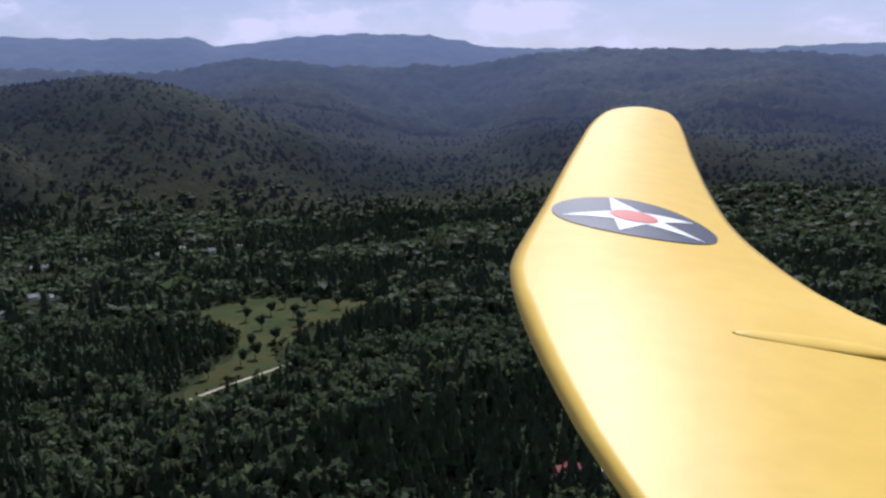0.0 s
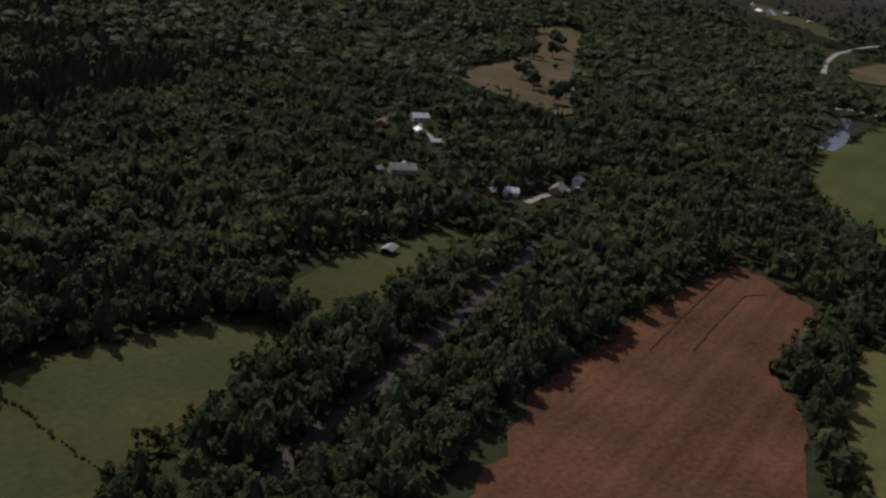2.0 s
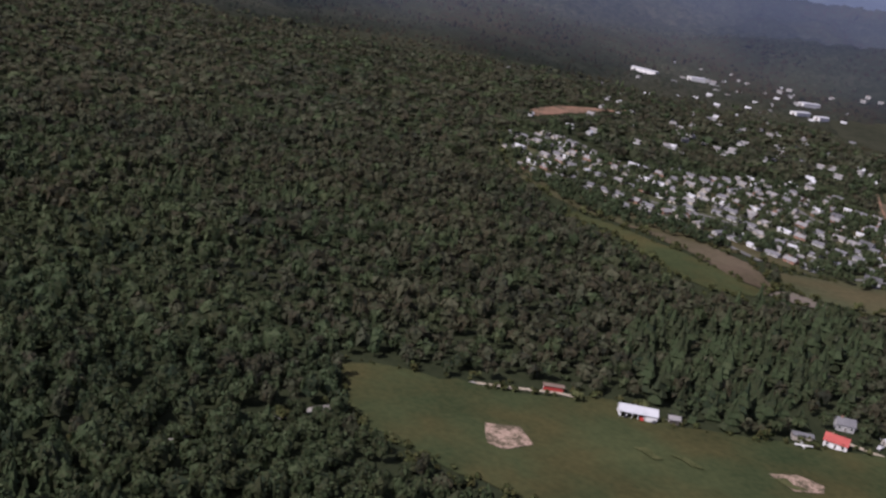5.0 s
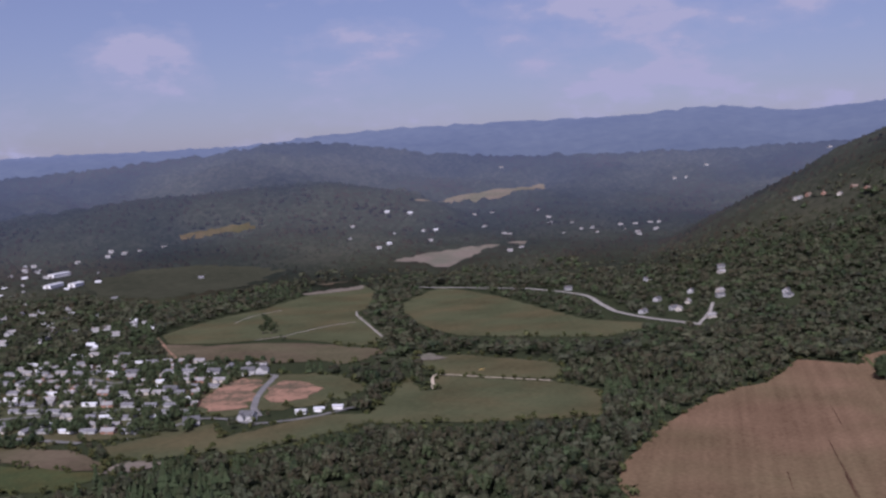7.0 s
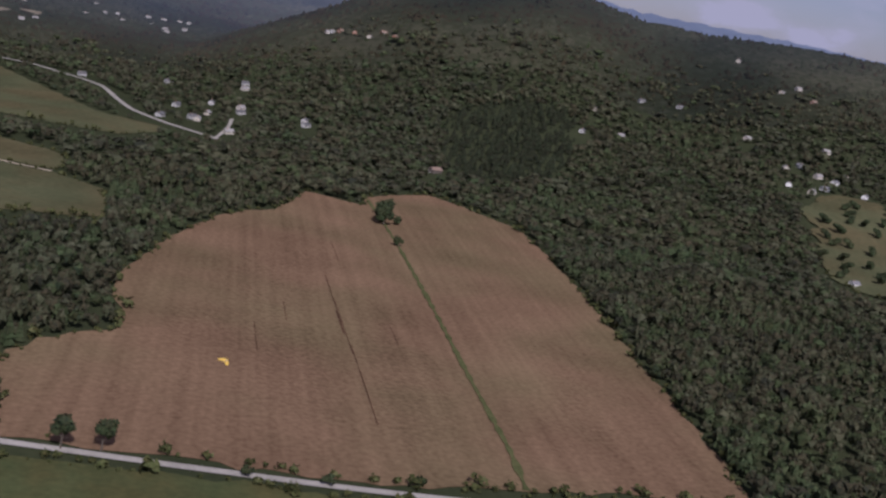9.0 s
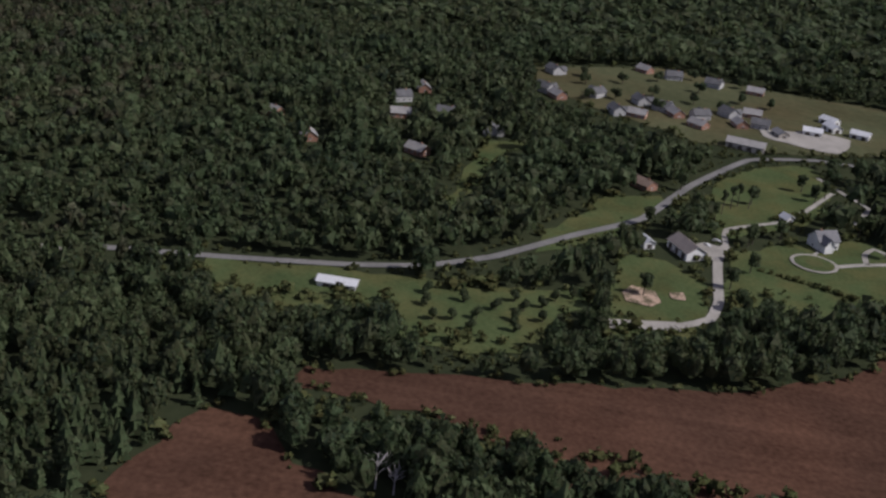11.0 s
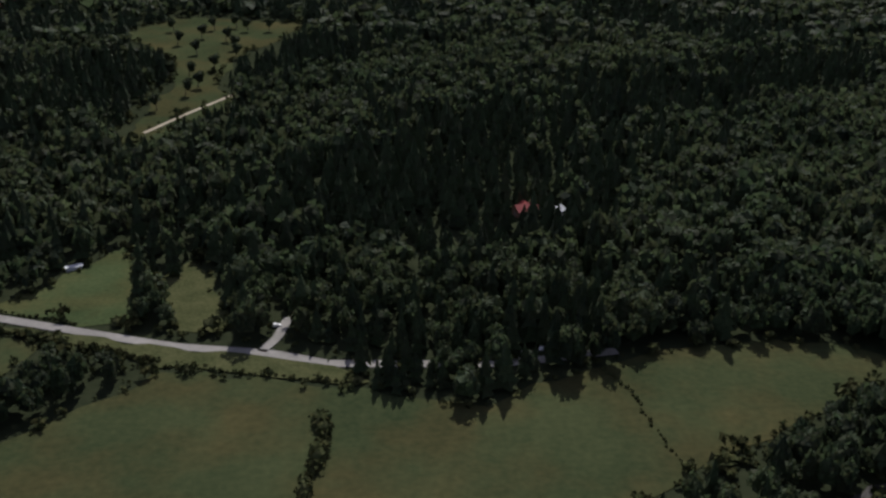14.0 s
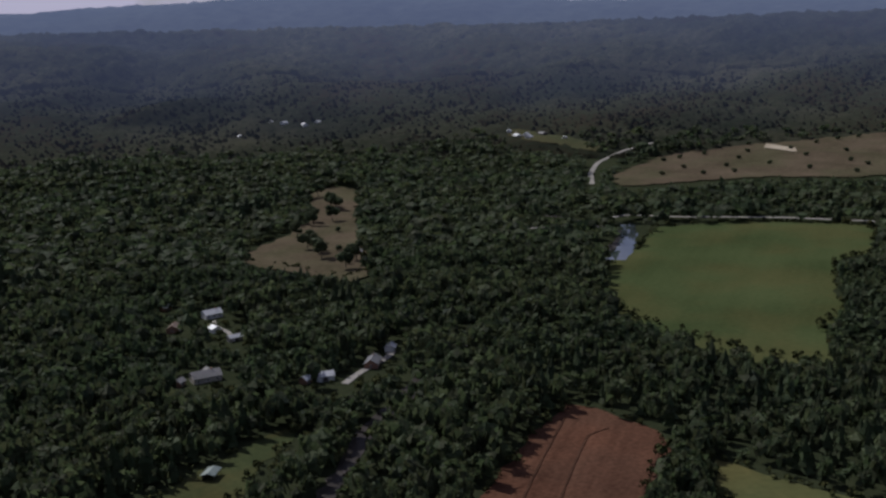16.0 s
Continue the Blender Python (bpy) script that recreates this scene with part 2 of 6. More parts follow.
M_SOILW = material("dark_ploughed_soil", (0.036, 0.0195, 0.0138), (0.084, 0.0465, 0.0315), 45, 2.2, bump=0.12, rows=(5.0, 4, 0.12), spec=0.0, rough=1.0, tint=((1.3, 1.25, 1.2), 60))
M_SOILB = material("pale_brown_soil", (0.098, 0.062, 0.038), (0.185, 0.122, 0.076), 90, 3.0, bump=0.12, rows=(7.0, 14, 0.12), spec=0.0, rough=1.0, tint=((0.82, 0.95, 0.86), 170))
M_MARSH = material("rough_brown_pasture", (0.062, 0.05, 0.032), (0.13, 0.102, 0.07), 70, 5, patch=0.6, spec=0.0, rough=1.0, tint=((0.84, 0.96, 0.84), 90))
M_TAN = material("stubble_field", (0.115, 0.097, 0.078), (0.185, 0.16, 0.13), 80, 6, tint=((0.8, 0.9, 0.85), 60), spec=0.0, rough=1.0)
M_CLAY = material("bare_orange_clay", (0.09, 0.075, 0.05), (0.27, 0.16, 0.11), 24, 4, bump=0.2, patch=0.6, tight=0.16, spec=0.0, rough=1.0)
M_SAND = material("pale_bare_ground", (0.3, 0.25, 0.18), (0.5, 0.44, 0.34), 20, 2, spec=0.0, rough=1.0)
M_EARTH = material("churned_pale_earth", (0.1, 0.085, 0.055), (0.38, 0.28, 0.21), 5, 1.0, bump=0.2, patch=0.6, tight=0.14, spec=0.0, rough=1.0)
M_GRAVEL = material("gravel_road", (0.19, 0.18, 0.16), (0.35, 0.33, 0.3), 14, 0.8, bump=0.03, spec=0.0, rough=1.0)
M_ASPHALT = material("worn_grey_asphalt", (0.11, 0.108, 0.105), (0.2, 0.195, 0.19), 18, 0.9, bump=0.02, spec=0.0, rough=1.0)
M_WATER = material("river_water", (0.026, 0.022, 0.019), (0.05, 0.042, 0.038), 30, 3, rough=0.5, spec=0.12, bump=0.04)
M_POND = material("pond_water", (0.03, 0.04, 0.045), (0.05, 0.06, 0.065), 40, 4, rough=0.05, spec=1.0)
M_ROCK = material("pale_river_stone", (0.11, 0.095, 0.08), (0.27, 0.24, 0.2), 3, 0.5, bump=0.05)
M_WHITE = material("white_siding", (0.6, 0.6, 0.58), (0.82, 0.82, 0.8), 6, 0.4)
M_PALEWALL = material("pale_grey_siding", (0.3, 0.3, 0.295), (0.44, 0.44, 0.43), 6, 0.4)
M_CREAM = material("cream_siding", (0.36, 0.33, 0.28), (0.52, 0.48, 0.41), 6, 0.4)
M_BRICK = material("brown_brick_wall", (0.2, 0.1, 0.07), (0.34, 0.2, 0.14), 5, 0.3)
M_REDWALL = material("red_painted_boards", (0.3, 0.035, 0.03), (0.46, 0.07, 0.055), 4, 0.4)
M_DARKWALL = material("weathered_dark_boards", (0.05, 0.045, 0.04), (0.12, 0.1, 0.085), 4, 0.4)
M_TIN = material("pale_metal_roof", (0.44, 0.45, 0.46), (0.62, 0.63, 0.64), 5, 0.5, rough=0.5, metal=0.1, spec=0.35)
M_SHINGLE = material("grey_shingle_roof", (0.16, 0.155, 0.15), (0.3, 0.29, 0.28), 5, 0.4)
M_PALEROOF = material("pale_grey_shingle_roof", (0.1, 0.1, 0.106), (0.2, 0.2, 0.206), 5, 0.4)
M_DARKROOF = material("dark_grey_shingle_roof", (0.06, 0.06, 0.063), (0.13, 0.13, 0.134), 5, 0.4)
M_BROWNROOF = material("brown_shingle_roof", (0.13, 0.09, 0.07), (0.24, 0.18, 0.14), 5, 0.4)
M_REDROOF = material("red_metal_roof", (0.3, 0.06, 0.05), (0.46, 0.11, 0.09), 4, 0.5, rough=0.5)
M_BARNROOF = material("weathered_brown_grey_roof", (0.14, 0.12, 0.11), (0.25, 0.22, 0.2), 5, 0.5, rough=0.6)
M_GREENROOF = material("grey_green_metal_roof", (0.13, 0.155, 0.145), (0.22, 0.26, 0.24), 5, 0.6, rough=0.5, metal=0.2)
M_GLASS = material("dark_window_glass", (0.03, 0.035, 0.04), (0.06, 0.065, 0.07), 3, 0.5, rough=0.08, spec=0.6)
M_TRIM = material("white_trim", (0.68, 0.68, 0.66), (0.82, 0.82, 0.8), 2, 0.2)
M_VERGE = material("rough_verge_grass", (0.04, 0.05, 0.02), (0.1, 0.1, 0.045), 9, 1.2, bump=0.2, spec=0.0, rough=1.0)
M_TYRE = material("black_rubber", (0.015, 0.015, 0.015), (0.03, 0.03, 0.03), 0.5, 0.1)
M_CARDARK = material("dark_car_paint", (0.015, 0.016, 0.018), (0.03, 0.03, 0.034), 2, 0.3, rough=0.25, spec=0.6)
M_CARPALE = material("silver_car_paint", (0.5, 0.5, 0.5), (0.62, 0.62, 0.62), 2, 0.3, rough=0.3, metal=0.4)
M_CARRED = material("red_car_paint", (0.3, 0.03, 0.025), (0.4, 0.05, 0.04), 2, 0.3, rough=0.3)

# ---- terrain ----
def smooth(a, b, x):
    t = np.clip((x - a) / (b - a), 0, 1)
    return t * t * (3 - 2 * t)


def waves(x, y, scale, seed, octaves=4):
    """Rolling relief out of turned sine waves, about -1 to 1."""
    rng = np.random.RandomState(seed)
    out, amp, total = 0 * x, 1.0, 0.0
    for o in range(octaves):
        for k in range(3):
            a, ph, s = rng.uniform(0, 6.283), rng.uniform(0, 6.283), scale * rng.uniform(0.75, 1.3)
            out = out + amp * np.sin((x * np.cos(a) + y * np.sin(a)) * 6.283 / s + ph + 1.3 * np.sin(y * 4.1 / s + ph * 2))
        total += 1.8 * amp
        amp, scale = amp * 0.5, scale * 0.47
    return out / total


def by_azimuth(az, degrees_, values):
    """A value that changes smoothly with the compass direction."""
    d = np.degrees(az) % 360
    k = np.array(degrees_, float)
    v = np.array(values, float)
    return np.interp(d, np.r_[k[-1] - 360, k, k[0] + 360], np.r_[v[-1], v, v[0]])


def ridge(x, y, at, front, behind, degrees_, rise):
    """The height of a long ridge at the distance `at`, whose crest stands `rise` degrees over the eye, by compass direction."""
    r, az = np.hypot(x, y), np.arctan2(x, y)
    crest = np.maximum(190 + at * np.tan(np.radians(by_azimuth(az, degrees_, rise))), 0)
    return crest * np.where(r < at, np.exp(-((r - at) / front) ** 2), np.exp(-((r - at) / behind) ** 2))


def terrain(x, y):
    """Height of the ground: a flat valley floor, foothills, and mountains all round."""
    r = np.hypot(x, y)
    az = np.arctan2(x, y)
    # how steeply the skyline of the far mountains and of the middle hills stands over the valley, in degrees
    far = by_azimuth(az, (0, 3, 7, 10, 13, 18, 22, 26, 28, 31, 34, 38, 43, 49, 54, 60, 65, 70, 76, 100, 150, 158, 164, 170, 174, 178, 182, 186, 192, 195, 198, 202, 208, 213, 225, 250, 290, 320, 339, 342.6, 348.2, 349.3, 351, 354, 356.6), (3.25, 2.6, 2.45, 2.35, 2.3, 2.3, 2.25, 2.3, 2.05, 1.75, 1.8, 2.05, 2.15, 2.05, 1.8, 1.5, 1.2, 1.05, 1.1, 1.4, 0.7, 0.75, 0.8, 0.9, 1.25, 1.35, 1.5, 1.55, 1.7, 1.75, 1.4, 1.65, 1.4, 1.1, 1.1, 1.5, 2.2, 3.0, 3.35, 3.2, 3.3, 2.8, 2.95, 3.35, 3.45))
    mid = by_azimuth(az, (2, 6, 10, 15, 20, 30, 60, 100, 150, 158, 164, 168, 171, 173, 176, 179, 182, 187, 195, 230, 270, 310, 338, 346, 349, 351, 354, 358), (1.75, 2.35, 2.45, 2.2, 1.9, 1.0, 0.3, 0.0, -0.6, -0.2, 0.2, 0.55, 0.95, 1.0, 0.7, 0.2, -0.1, -0.3, -0.3, 0.5, 0.6, 0.9, 1.9, 1.55, 1.9, 2.25, 1.9, 1.75))
    start = 1350 + 150 * np.cos(2 * az + 1.0) - 250 * np.exp(-((az - 0.35) / 0.5) ** 2) + 650 * np.exp(-((az - 1.3) / 0.35) ** 2) + 800 * smooth(-0.2, 0.6, -np.cos(az))
    foot = smooth(start, start + 1300, r) * (32 + 22 * np.cos(az - 0.3)) * (1 + 0.8 * waves(x, y, 900, 3))
    # the middle hills climb gently out of the plain
    begin = 1500 + 250 * smooth(-0.2, 0.6, -np.cos(az))
    climb = np.clip((r - begin) / (2820 - begin), 0, 1) ** 1.75
    hills = climb * np.exp(-(np.maximum(r - 2820, 0) / 400) ** 2) * (190 + 2820 * np.tan(np.radians(mid))) * (1 + 0.3 * waves(x, y, 950, 9, 3) * (1 - climb ** 3))
    spurs = np.maximum(ridge(x, y, 2250, 330, 260, (325, 332, 338, 341, 344.6, 347, 350, 354, 358), (-4.9, -1.0, 0.8, 1.2, 1.45, 1.0, 0.0, -1.45, -4.9)), ridge(x, y, 1960, 180, 150, (320, 330, 338, 341, 343.5), (-5.6, -2.0, -1.3, -3.0, -5.6)))
    low = ridge(x, y, 2380, 170, 200, (145, 156, 163, 169, 174, 178, 181, 184), (-4.6, -2.4, -1.6, -1.2, -1.05, -1.7, -2.8, -4.6))
    high = smooth(2950, 4350, r) * (195 + 4350 * np.tan(np.radians(far)) + 12 * waves(x, y, 1100, 5))
    # the long wooded hill in the south-west
    crest = np.maximum(190 + 2050 * np.tan(np.radians(by_azimuth(az, (186, 192, 197, 200, 202, 205.4, 208.4, 210.5, 213.4, 216.8, 223.8, 235, 250, 265), (-6.4, -4.5, -2.0, -0.4, 0.4, 1.0, 1.65, 1.35, 0.75, 0.8, 1.1, 0.6, -2.0, -6.4)))), 0)
    hill = crest * np.where(r < 2050, np.clip((r - 1080) / 970, 0, 1) ** 1.5, np.exp(-((r - 2050) / 330) ** 2)) * (1 + 0.12 * waves(x, y, 600, 21, 2) * (1 - smooth(1700, 2000, r)))
    return np.maximum.reduce([foot, spurs, low, hills, high, hill])


# ---- large structure ----
def mesh_ob(name, verts, faces, mat, parent=None, smooth_shade=False):
    me = bpy.data.meshes.new(name)
    verts = np.asarray(verts, dtype=np.float32)
    faces = np.asarray(faces, dtype=np.int32)
    k = faces.shape[1]
    me.vertices.add(len(verts))
    me.vertices.foreach_set("co", verts.ravel())
    me.loops.add(faces.size)
    me.loops.foreach_set("vertex_index", faces.ravel())
    me.polygons.add(len(faces))
    me.polygons.foreach_set("loop_start", np.arange(0, faces.size, k, dtype=np.int32))
    me.update(calc_edges=True)
    me.validate()
    me.polygons.foreach_set("use_smooth", np.full(len(me.polygons), smooth_shade))
    me.materials.append(mat)
    ob = new(name, me)
    ob.parent = parent
    return ob


def ring_grid(radii, count):
    """A polar sheet over the terrain, out to the last radius."""
    a = np.linspace(0, 2 * math.pi, count, endpoint=False)
    rr, aa = np.meshgrid(radii, a, indexing="ij")
    x, y = rr * np.sin(aa), rr * np.cos(aa)
    v = np.stack([x, y, terrain(x, y)], 2).reshape(-1, 3)
    i, j = np.meshgrid(np.arange(len(radii) - 1), np.arange(count), indexing="ij")
    j2 = (j + 1) % count
    f = np.stack([i * count + j, i * count + j2, (i + 1) * count + j2, (i + 1) * count + j], 2).reshape(-1, 4)
    return v, f


v, f = ring_grid(np.concatenate([[0.02], np.arange(60, 900, 60), np.arange(900, 3000, 45), np.arange(3000, 4900, 60)]), 300)
far_out = np.hypot(v[:, 0], v[:, 1])
v[:, 2] -= 14 * smooth(1680, 1800, far_out) + 60 * smooth(2960, 3040, far_out)
tagged(mesh_ob("ground", v, f, M_FLOOR, smooth_shade=True), "wide valley floor and hills of dark woodland soil", "ground", kind="structure")
# the mountains on the horizon
v, f = ring_grid(np.arange(2980, 4781, 30), 800)
v[:, 2] += 5 + 7 * waves(v[:, 0], v[:, 1], 150, 31, 2) + 3.5 * waves(v[:, 0], v[:, 1], 60, 41, 2)
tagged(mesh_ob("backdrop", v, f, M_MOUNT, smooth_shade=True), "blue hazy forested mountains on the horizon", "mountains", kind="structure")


def inside(px, py, poly):
    out = np.zeros(px.shape, bool)
    n = len(poly)
    for i in range(n):
        (x0, y0), (x1, y1) = poly[i], poly[(i + 1) % n]
        if y0 == y1:
            continue
        out ^= ((y0 > py) != (y1 > py)) & (px < (x1 - x0) * (py - y0) / (y1 - y0) + x0)
    return out


def near_line(px, py, pts):
    best = np.full(px.shape, 1e9)
    for (x0, y0), (x1, y1) in zip(pts[:-1], pts[1:]):
        dx, dy = x1 - x0, y1 - y0
        s = np.clip(((px - x0) * dx + (py - y0) * dy) / (dx * dx + dy * dy + 1e-9), 0, 1)
        best = np.minimum(best, np.hypot(px - x0 - s * dx, py - y0 - s * dy))
    return best


def rounded(pts, closed, step):
    """A curve through the corners, with a point about every step metres."""
    out, n = [], len(pts)
    p = [Vector((*q, 0)) for q in pts]
    for i in range(n if closed else n - 1):
        a, b = p[i], p[(i + 1) % n]
        pa = p[i - 1] if closed or i > 0 else a
        nb = p[(i + 2) % n] if closed or i + 2 < n else b
        k = max(1, int((b - a).length / step))
        for s in range(k):
            t = s / k
            c = 0.5 * ((2 * a) + (b - pa) * t + (2 * pa - 5 * a + 4 * b - nb) * t * t + (3 * a - pa - 3 * b + nb) * t ** 3)
            l = a.lerp(b, t)
            c = l.lerp(c, 0.4)
            out.append((c.x, c.y))
    if not closed:
        out.append(tuple(pts[-1]))
    return out


CLEAR = []   # outlines without woods
LINES = []   # roads and water: points and half width without woods


def field(name, pts, mat, label, lift=0.25, clear=True, ragged=2.5, category="field", skirt=0.0):
    """A field or lawn with an uneven edge, lying on the ground."""
    edge = rounded(pts, True, 9)
    lift += 0.006 * len(CLEAR)
    rng = np.random.RandomState(len(CLEAR) + 7)
    edge = [(x + rng.uniform(-ragged, ragged), y + rng.uniform(-ragged, ragged)) for x, y in edge]
    grown = edge
    if skirt:
        # on the camera's side the field runs on under the trees at its edge
        cx, cy = sum(p[0] for p in edge) / len(edge), sum(p[1] for p in edge) / len(edge)
        grown = []
        for x, y in edge:
            side = ((cx - x) * x + (cy - y) * y) / (math.hypot(cx - x, cy - y) * math.hypot(x, y) + 1e-6)
            k = 1 - skirt / math.hypot(x, y) * min(max(side * 2.5, 0), 1)
            grown.append((x * k, y * k))
    bm = bmesh.new()
    vs = [bm.verts.new((x, y, 0)) for x, y in grown]
    es = [bm.edges.new((vs[i], vs[(i + 1) % len(vs)])) for i in range(len(vs))]
    bmesh.ops.triangle_fill(bm, edges=es, use_beauty=True)
    xs = np.array([v.co.x for v in bm.verts])
    ys = np.array([v.co.y for v in bm.verts])
    h = terrain(xs, ys)
    if h.max() > 1:
        bmesh.ops.subdivide_edges(bm, edges=bm.edges[:], cuts=3, use_grid_fill=True)
        xs = np.array([v.co.x for v in bm.verts])
        ys = np.array([v.co.y for v in bm.verts])
        h = terrain(xs, ys)
        lift += 1.2
    for v, z in zip(bm.verts, h):
        v.co.z = z + lift
    bmesh.ops.recalc_face_normals(bm, faces=bm.faces[:])
    if bm.faces and sum(fc.normal.z for fc in bm.faces) < 0:
        bmesh.ops.reverse_faces(bm, faces=bm.faces[:])
    me = bpy.data.meshes.new(name)
    bm.to_mesh(me)
    bm.free()
    me.materials.append(mat)
    if clear:
        CLEAR.append(edge)
    else:
        CLEAR.append([(0, 0), (0, 1), (1, 1)])
    return tagged(new(name, me), label, category, kind="structure")


def strip(name, pts, width, mat, label, lift=0.45, margin=2.0, category="road", taper=0.0, clear=True, seen=True):
    """A road, track or stream of even width along a line."""
    line = rounded(pts, False, 6)
    v, f = [], []
    rng = np.random.RandomState(int(abs(pts[0][0])) + 3)
    for i, (x, y) in enumerate(line):
        a, b = line[max(i - 1, 0)], line[min(i + 1, len(line) - 1)]
        d = Vector((b[0] - a[0], b[1] - a[1]))
        d.normalize()
        w = width * 0.5 * (1 + taper * rng.uniform(-1, 1))
        for s in (-1, 1):
            px, py = x - d.y * w * s, y + d.x * w * s
            v.append((px, py, float(terrain(np.float64(px), np.float64(py))) + lift))
        if i:
            f.append((2 * i - 2, 2 * i - 1, 2 * i + 1, 2 * i))
    f = [tuple(reversed(q)) for q in f]
    if clear:
        LINES.append((line, width / 2 + margin, seen))
    ob = mesh_ob(name, v, f, mat)
    return tagged(ob, label, category, kind="structure")


# fields to the east
field("field", [(471, 298), (451, 233), (400, 217), (371, 209), (339, 178), (302, 146), (250, 95), (150, 120), (130, 185), (236, 236), (329, 266), (423, 291)], M_SOIL, "ploughed red-brown field between woods and hedge", skirt=26)
field("field", [(431, 199), (419, 129), (470, 110), (506, 104), (499, 59), (500, 0), (428, -38), (368, -28), (300, 10), (230, 60), (284, 103), (303, 128), (339, 160), (389, 182)], M_OLIVE, "dry olive-green pasture beside the ploughed field", skirt=26)
field("field", [(973, 482), (1035, 407), (1050, 301), (936, 266), (882, 279), (793, 257), (753, 232), (686, 228), (617, 205), (609, 257), (649, 352), (731, 416), (808, 445), (885, 455)], M_CROP, "bright green crop field beside the river", skirt=26)
field("field", [(1219, 643), (1313, 701), (1502, 712), (1627, 626), (1768, 468), (1615, 233), (1522, 250), (1499, 330), (1417, 362), (1371, 410), (1351, 506), (1280, 583)], M_MARSH, "wide rough brown pasture with scattered bushes", ragged=5)
field("field", [(1274, 185), (1175, -16), (1118, -83), (909, -71), (917, -16), (978, 68), (1059, 147)], M_GRASS, "green meadow behind the farm road")
field("field", [(732, 142), (1003, 147), (959, 63), (834, 40), (755, -69), (689, -66), (679, 0), (659, 32)], M_OLIVE, "grassy farmyard pasture round white buildings")
# fields to the north
field("field", [(-157, 282), (-137, 301), (-97, 336), (-89, 349), (-43, 338), (-22, 331), (-1, 325), (30, 314), (52, 328), (81, 341), (120, 355), (174, 354), (198, 342), (201, 327), (178, 318), (143, 295), (94, 266), (48, 237), (0, 224), (-60, 216), (-114, 228), (-144, 251)], M_GRASS, "long mown meadow along the river")
field("field", [(226, 375), (250, 397), (297, 401), (359, 408), (385, 402), (357, 392), (320, 378), (289, 366), (260, 350), (231, 345)], M_GRASS, "small green field with a shed beside the woods", skirt=26)
field("field", [(-259, 384), (-244, 406), (-202, 398), (-180, 392), (-138, 372), (-152, 344), (-176, 335), (-199, 319), (-235, 362)], M_GRASS, "green pasture with a small shed beside the road")
field("field", [(-173, 410), (-149, 433), (-122, 477), (-104, 396), (-128, 391), (-158, 405)], M_LAWN, "bright green field between road and woods")
field("field", [(-101, 431), (-87, 459), (-63, 383), (-86, 386)], M_VERGE, "scrubby clearing between pines", ragged=3)
field("field", [(-218, 943), (-167, 1042), (-145, 1048), (-42, 1015), (-93, 885), (-111, 808), (-88, 766), (-143, 668), (-161, 657), (-148, 763), (-143, 850), (-180, 940)], M_GRASS, "hilly meadow clearing with scattered trees", skirt=26, ragged=5)
field("field", [(763, 810), (885, 850), (1030, 990), (1075, 955), (866, 777), (698, 623), (668, 623), (675, 690), (678, 729), (694, 778)], M_MARSH, "sloping dry meadow clearing in the woods", skirt=26, ragged=4)
field("lawn", [(800, 742), (760, 690), (698, 628), (672, 630), (700, 690), (740, 735), (775, 765)], M_OLIVE, "greener grass at the foot of the dry meadow", lift=0.9, category="lawn", ragged=4)
# fields to the west
FARMYARD = [(-375, 457), (-387, 533), (-362, 578), (-316, 525), (-286, 430), (-305, 418), (-342, 439)]
field("field", [(-325, -73), (-334, -4), (-340, 41), (-345, 83), (-369, 134), (-396, 166), (-425, 210), (-415, 243), (-387, 272), (-357, 292), (-330, 321), (-284, 325), (-263, 301), (-254, 274), (-262, 223), (-263, 200), (-265, 143), (-274, 98), (-288, 29), (-298, 14), (-311, -77)], M_SOILW, "long dark red ploughed field below the farm", skirt=26)
field("field", [(-234, 73), (-250, 97), (-254, 138), (-244, 190), (-236, 231), (-229, 248), (-210, 231), (-173, 187), (-150, 150), (-130, 90), (-180, 50), (-217, 60)], M_SOILW, "red ploughed field beside the river")
field("field", [(-291, -104), (-286, -81), (-264, -67), (-238, -26), (-200, -20), (-170, -90), (-239, -120)], M_SOILW, "corner of a red ploughed field")
field("field", [(-526, 306), (-526, 407), (-545, 461), (-533, 548), (-488, 519), (-453, 432), (-438, 357), (-491, 346)], M_LAWN, "green meadow beside the country road", skirt=26)
field("field", [(-706, 580), (-701, 641), (-566, 533), (-557, 466)], M_LAWN, "green meadow behind the road")
field("field", [(-697, 685), (-691, 761), (-580, 639), (-553, 568), (-602, 596)], M_LAWN, "green meadow between tree groups")
field("lawn", [(-399, 43), (-457, 52), (-475, 61), (-471, 80), (-462, 91), (-444, 95), (-411, 89), (-405, 78)], M_LAWN, "mown lawn with bare patches below the barn", category="lawn", skirt=20)
field("lawn", [(-444, 102), (-488, 112), (-503, 129), (-515, 150), (-535, 195), (-510, 215), (-485, 225), (-464, 192), (-449, 162), (-446, 132)], M_LAWN, "lawn in front of the large house", category="lawn", skirt=20)
field("lawn", [(-543, 113), (-575, 113), (-625, 138), (-651, 163), (-662, 193), (-648, 201), (-600, 192), (-569, 174), (-546, 140), (-528, 119)], M_LAWN, "green paddock beside the road", category="lawn", skirt=20)
field("lawn", [(-413, -133), (-417, -81), (-418, -37), (-416, -26), (-400, -30), (-391, -58), (-385, -128)], M_LAWN, "green roadside lawn", category="lawn", skirt=14)

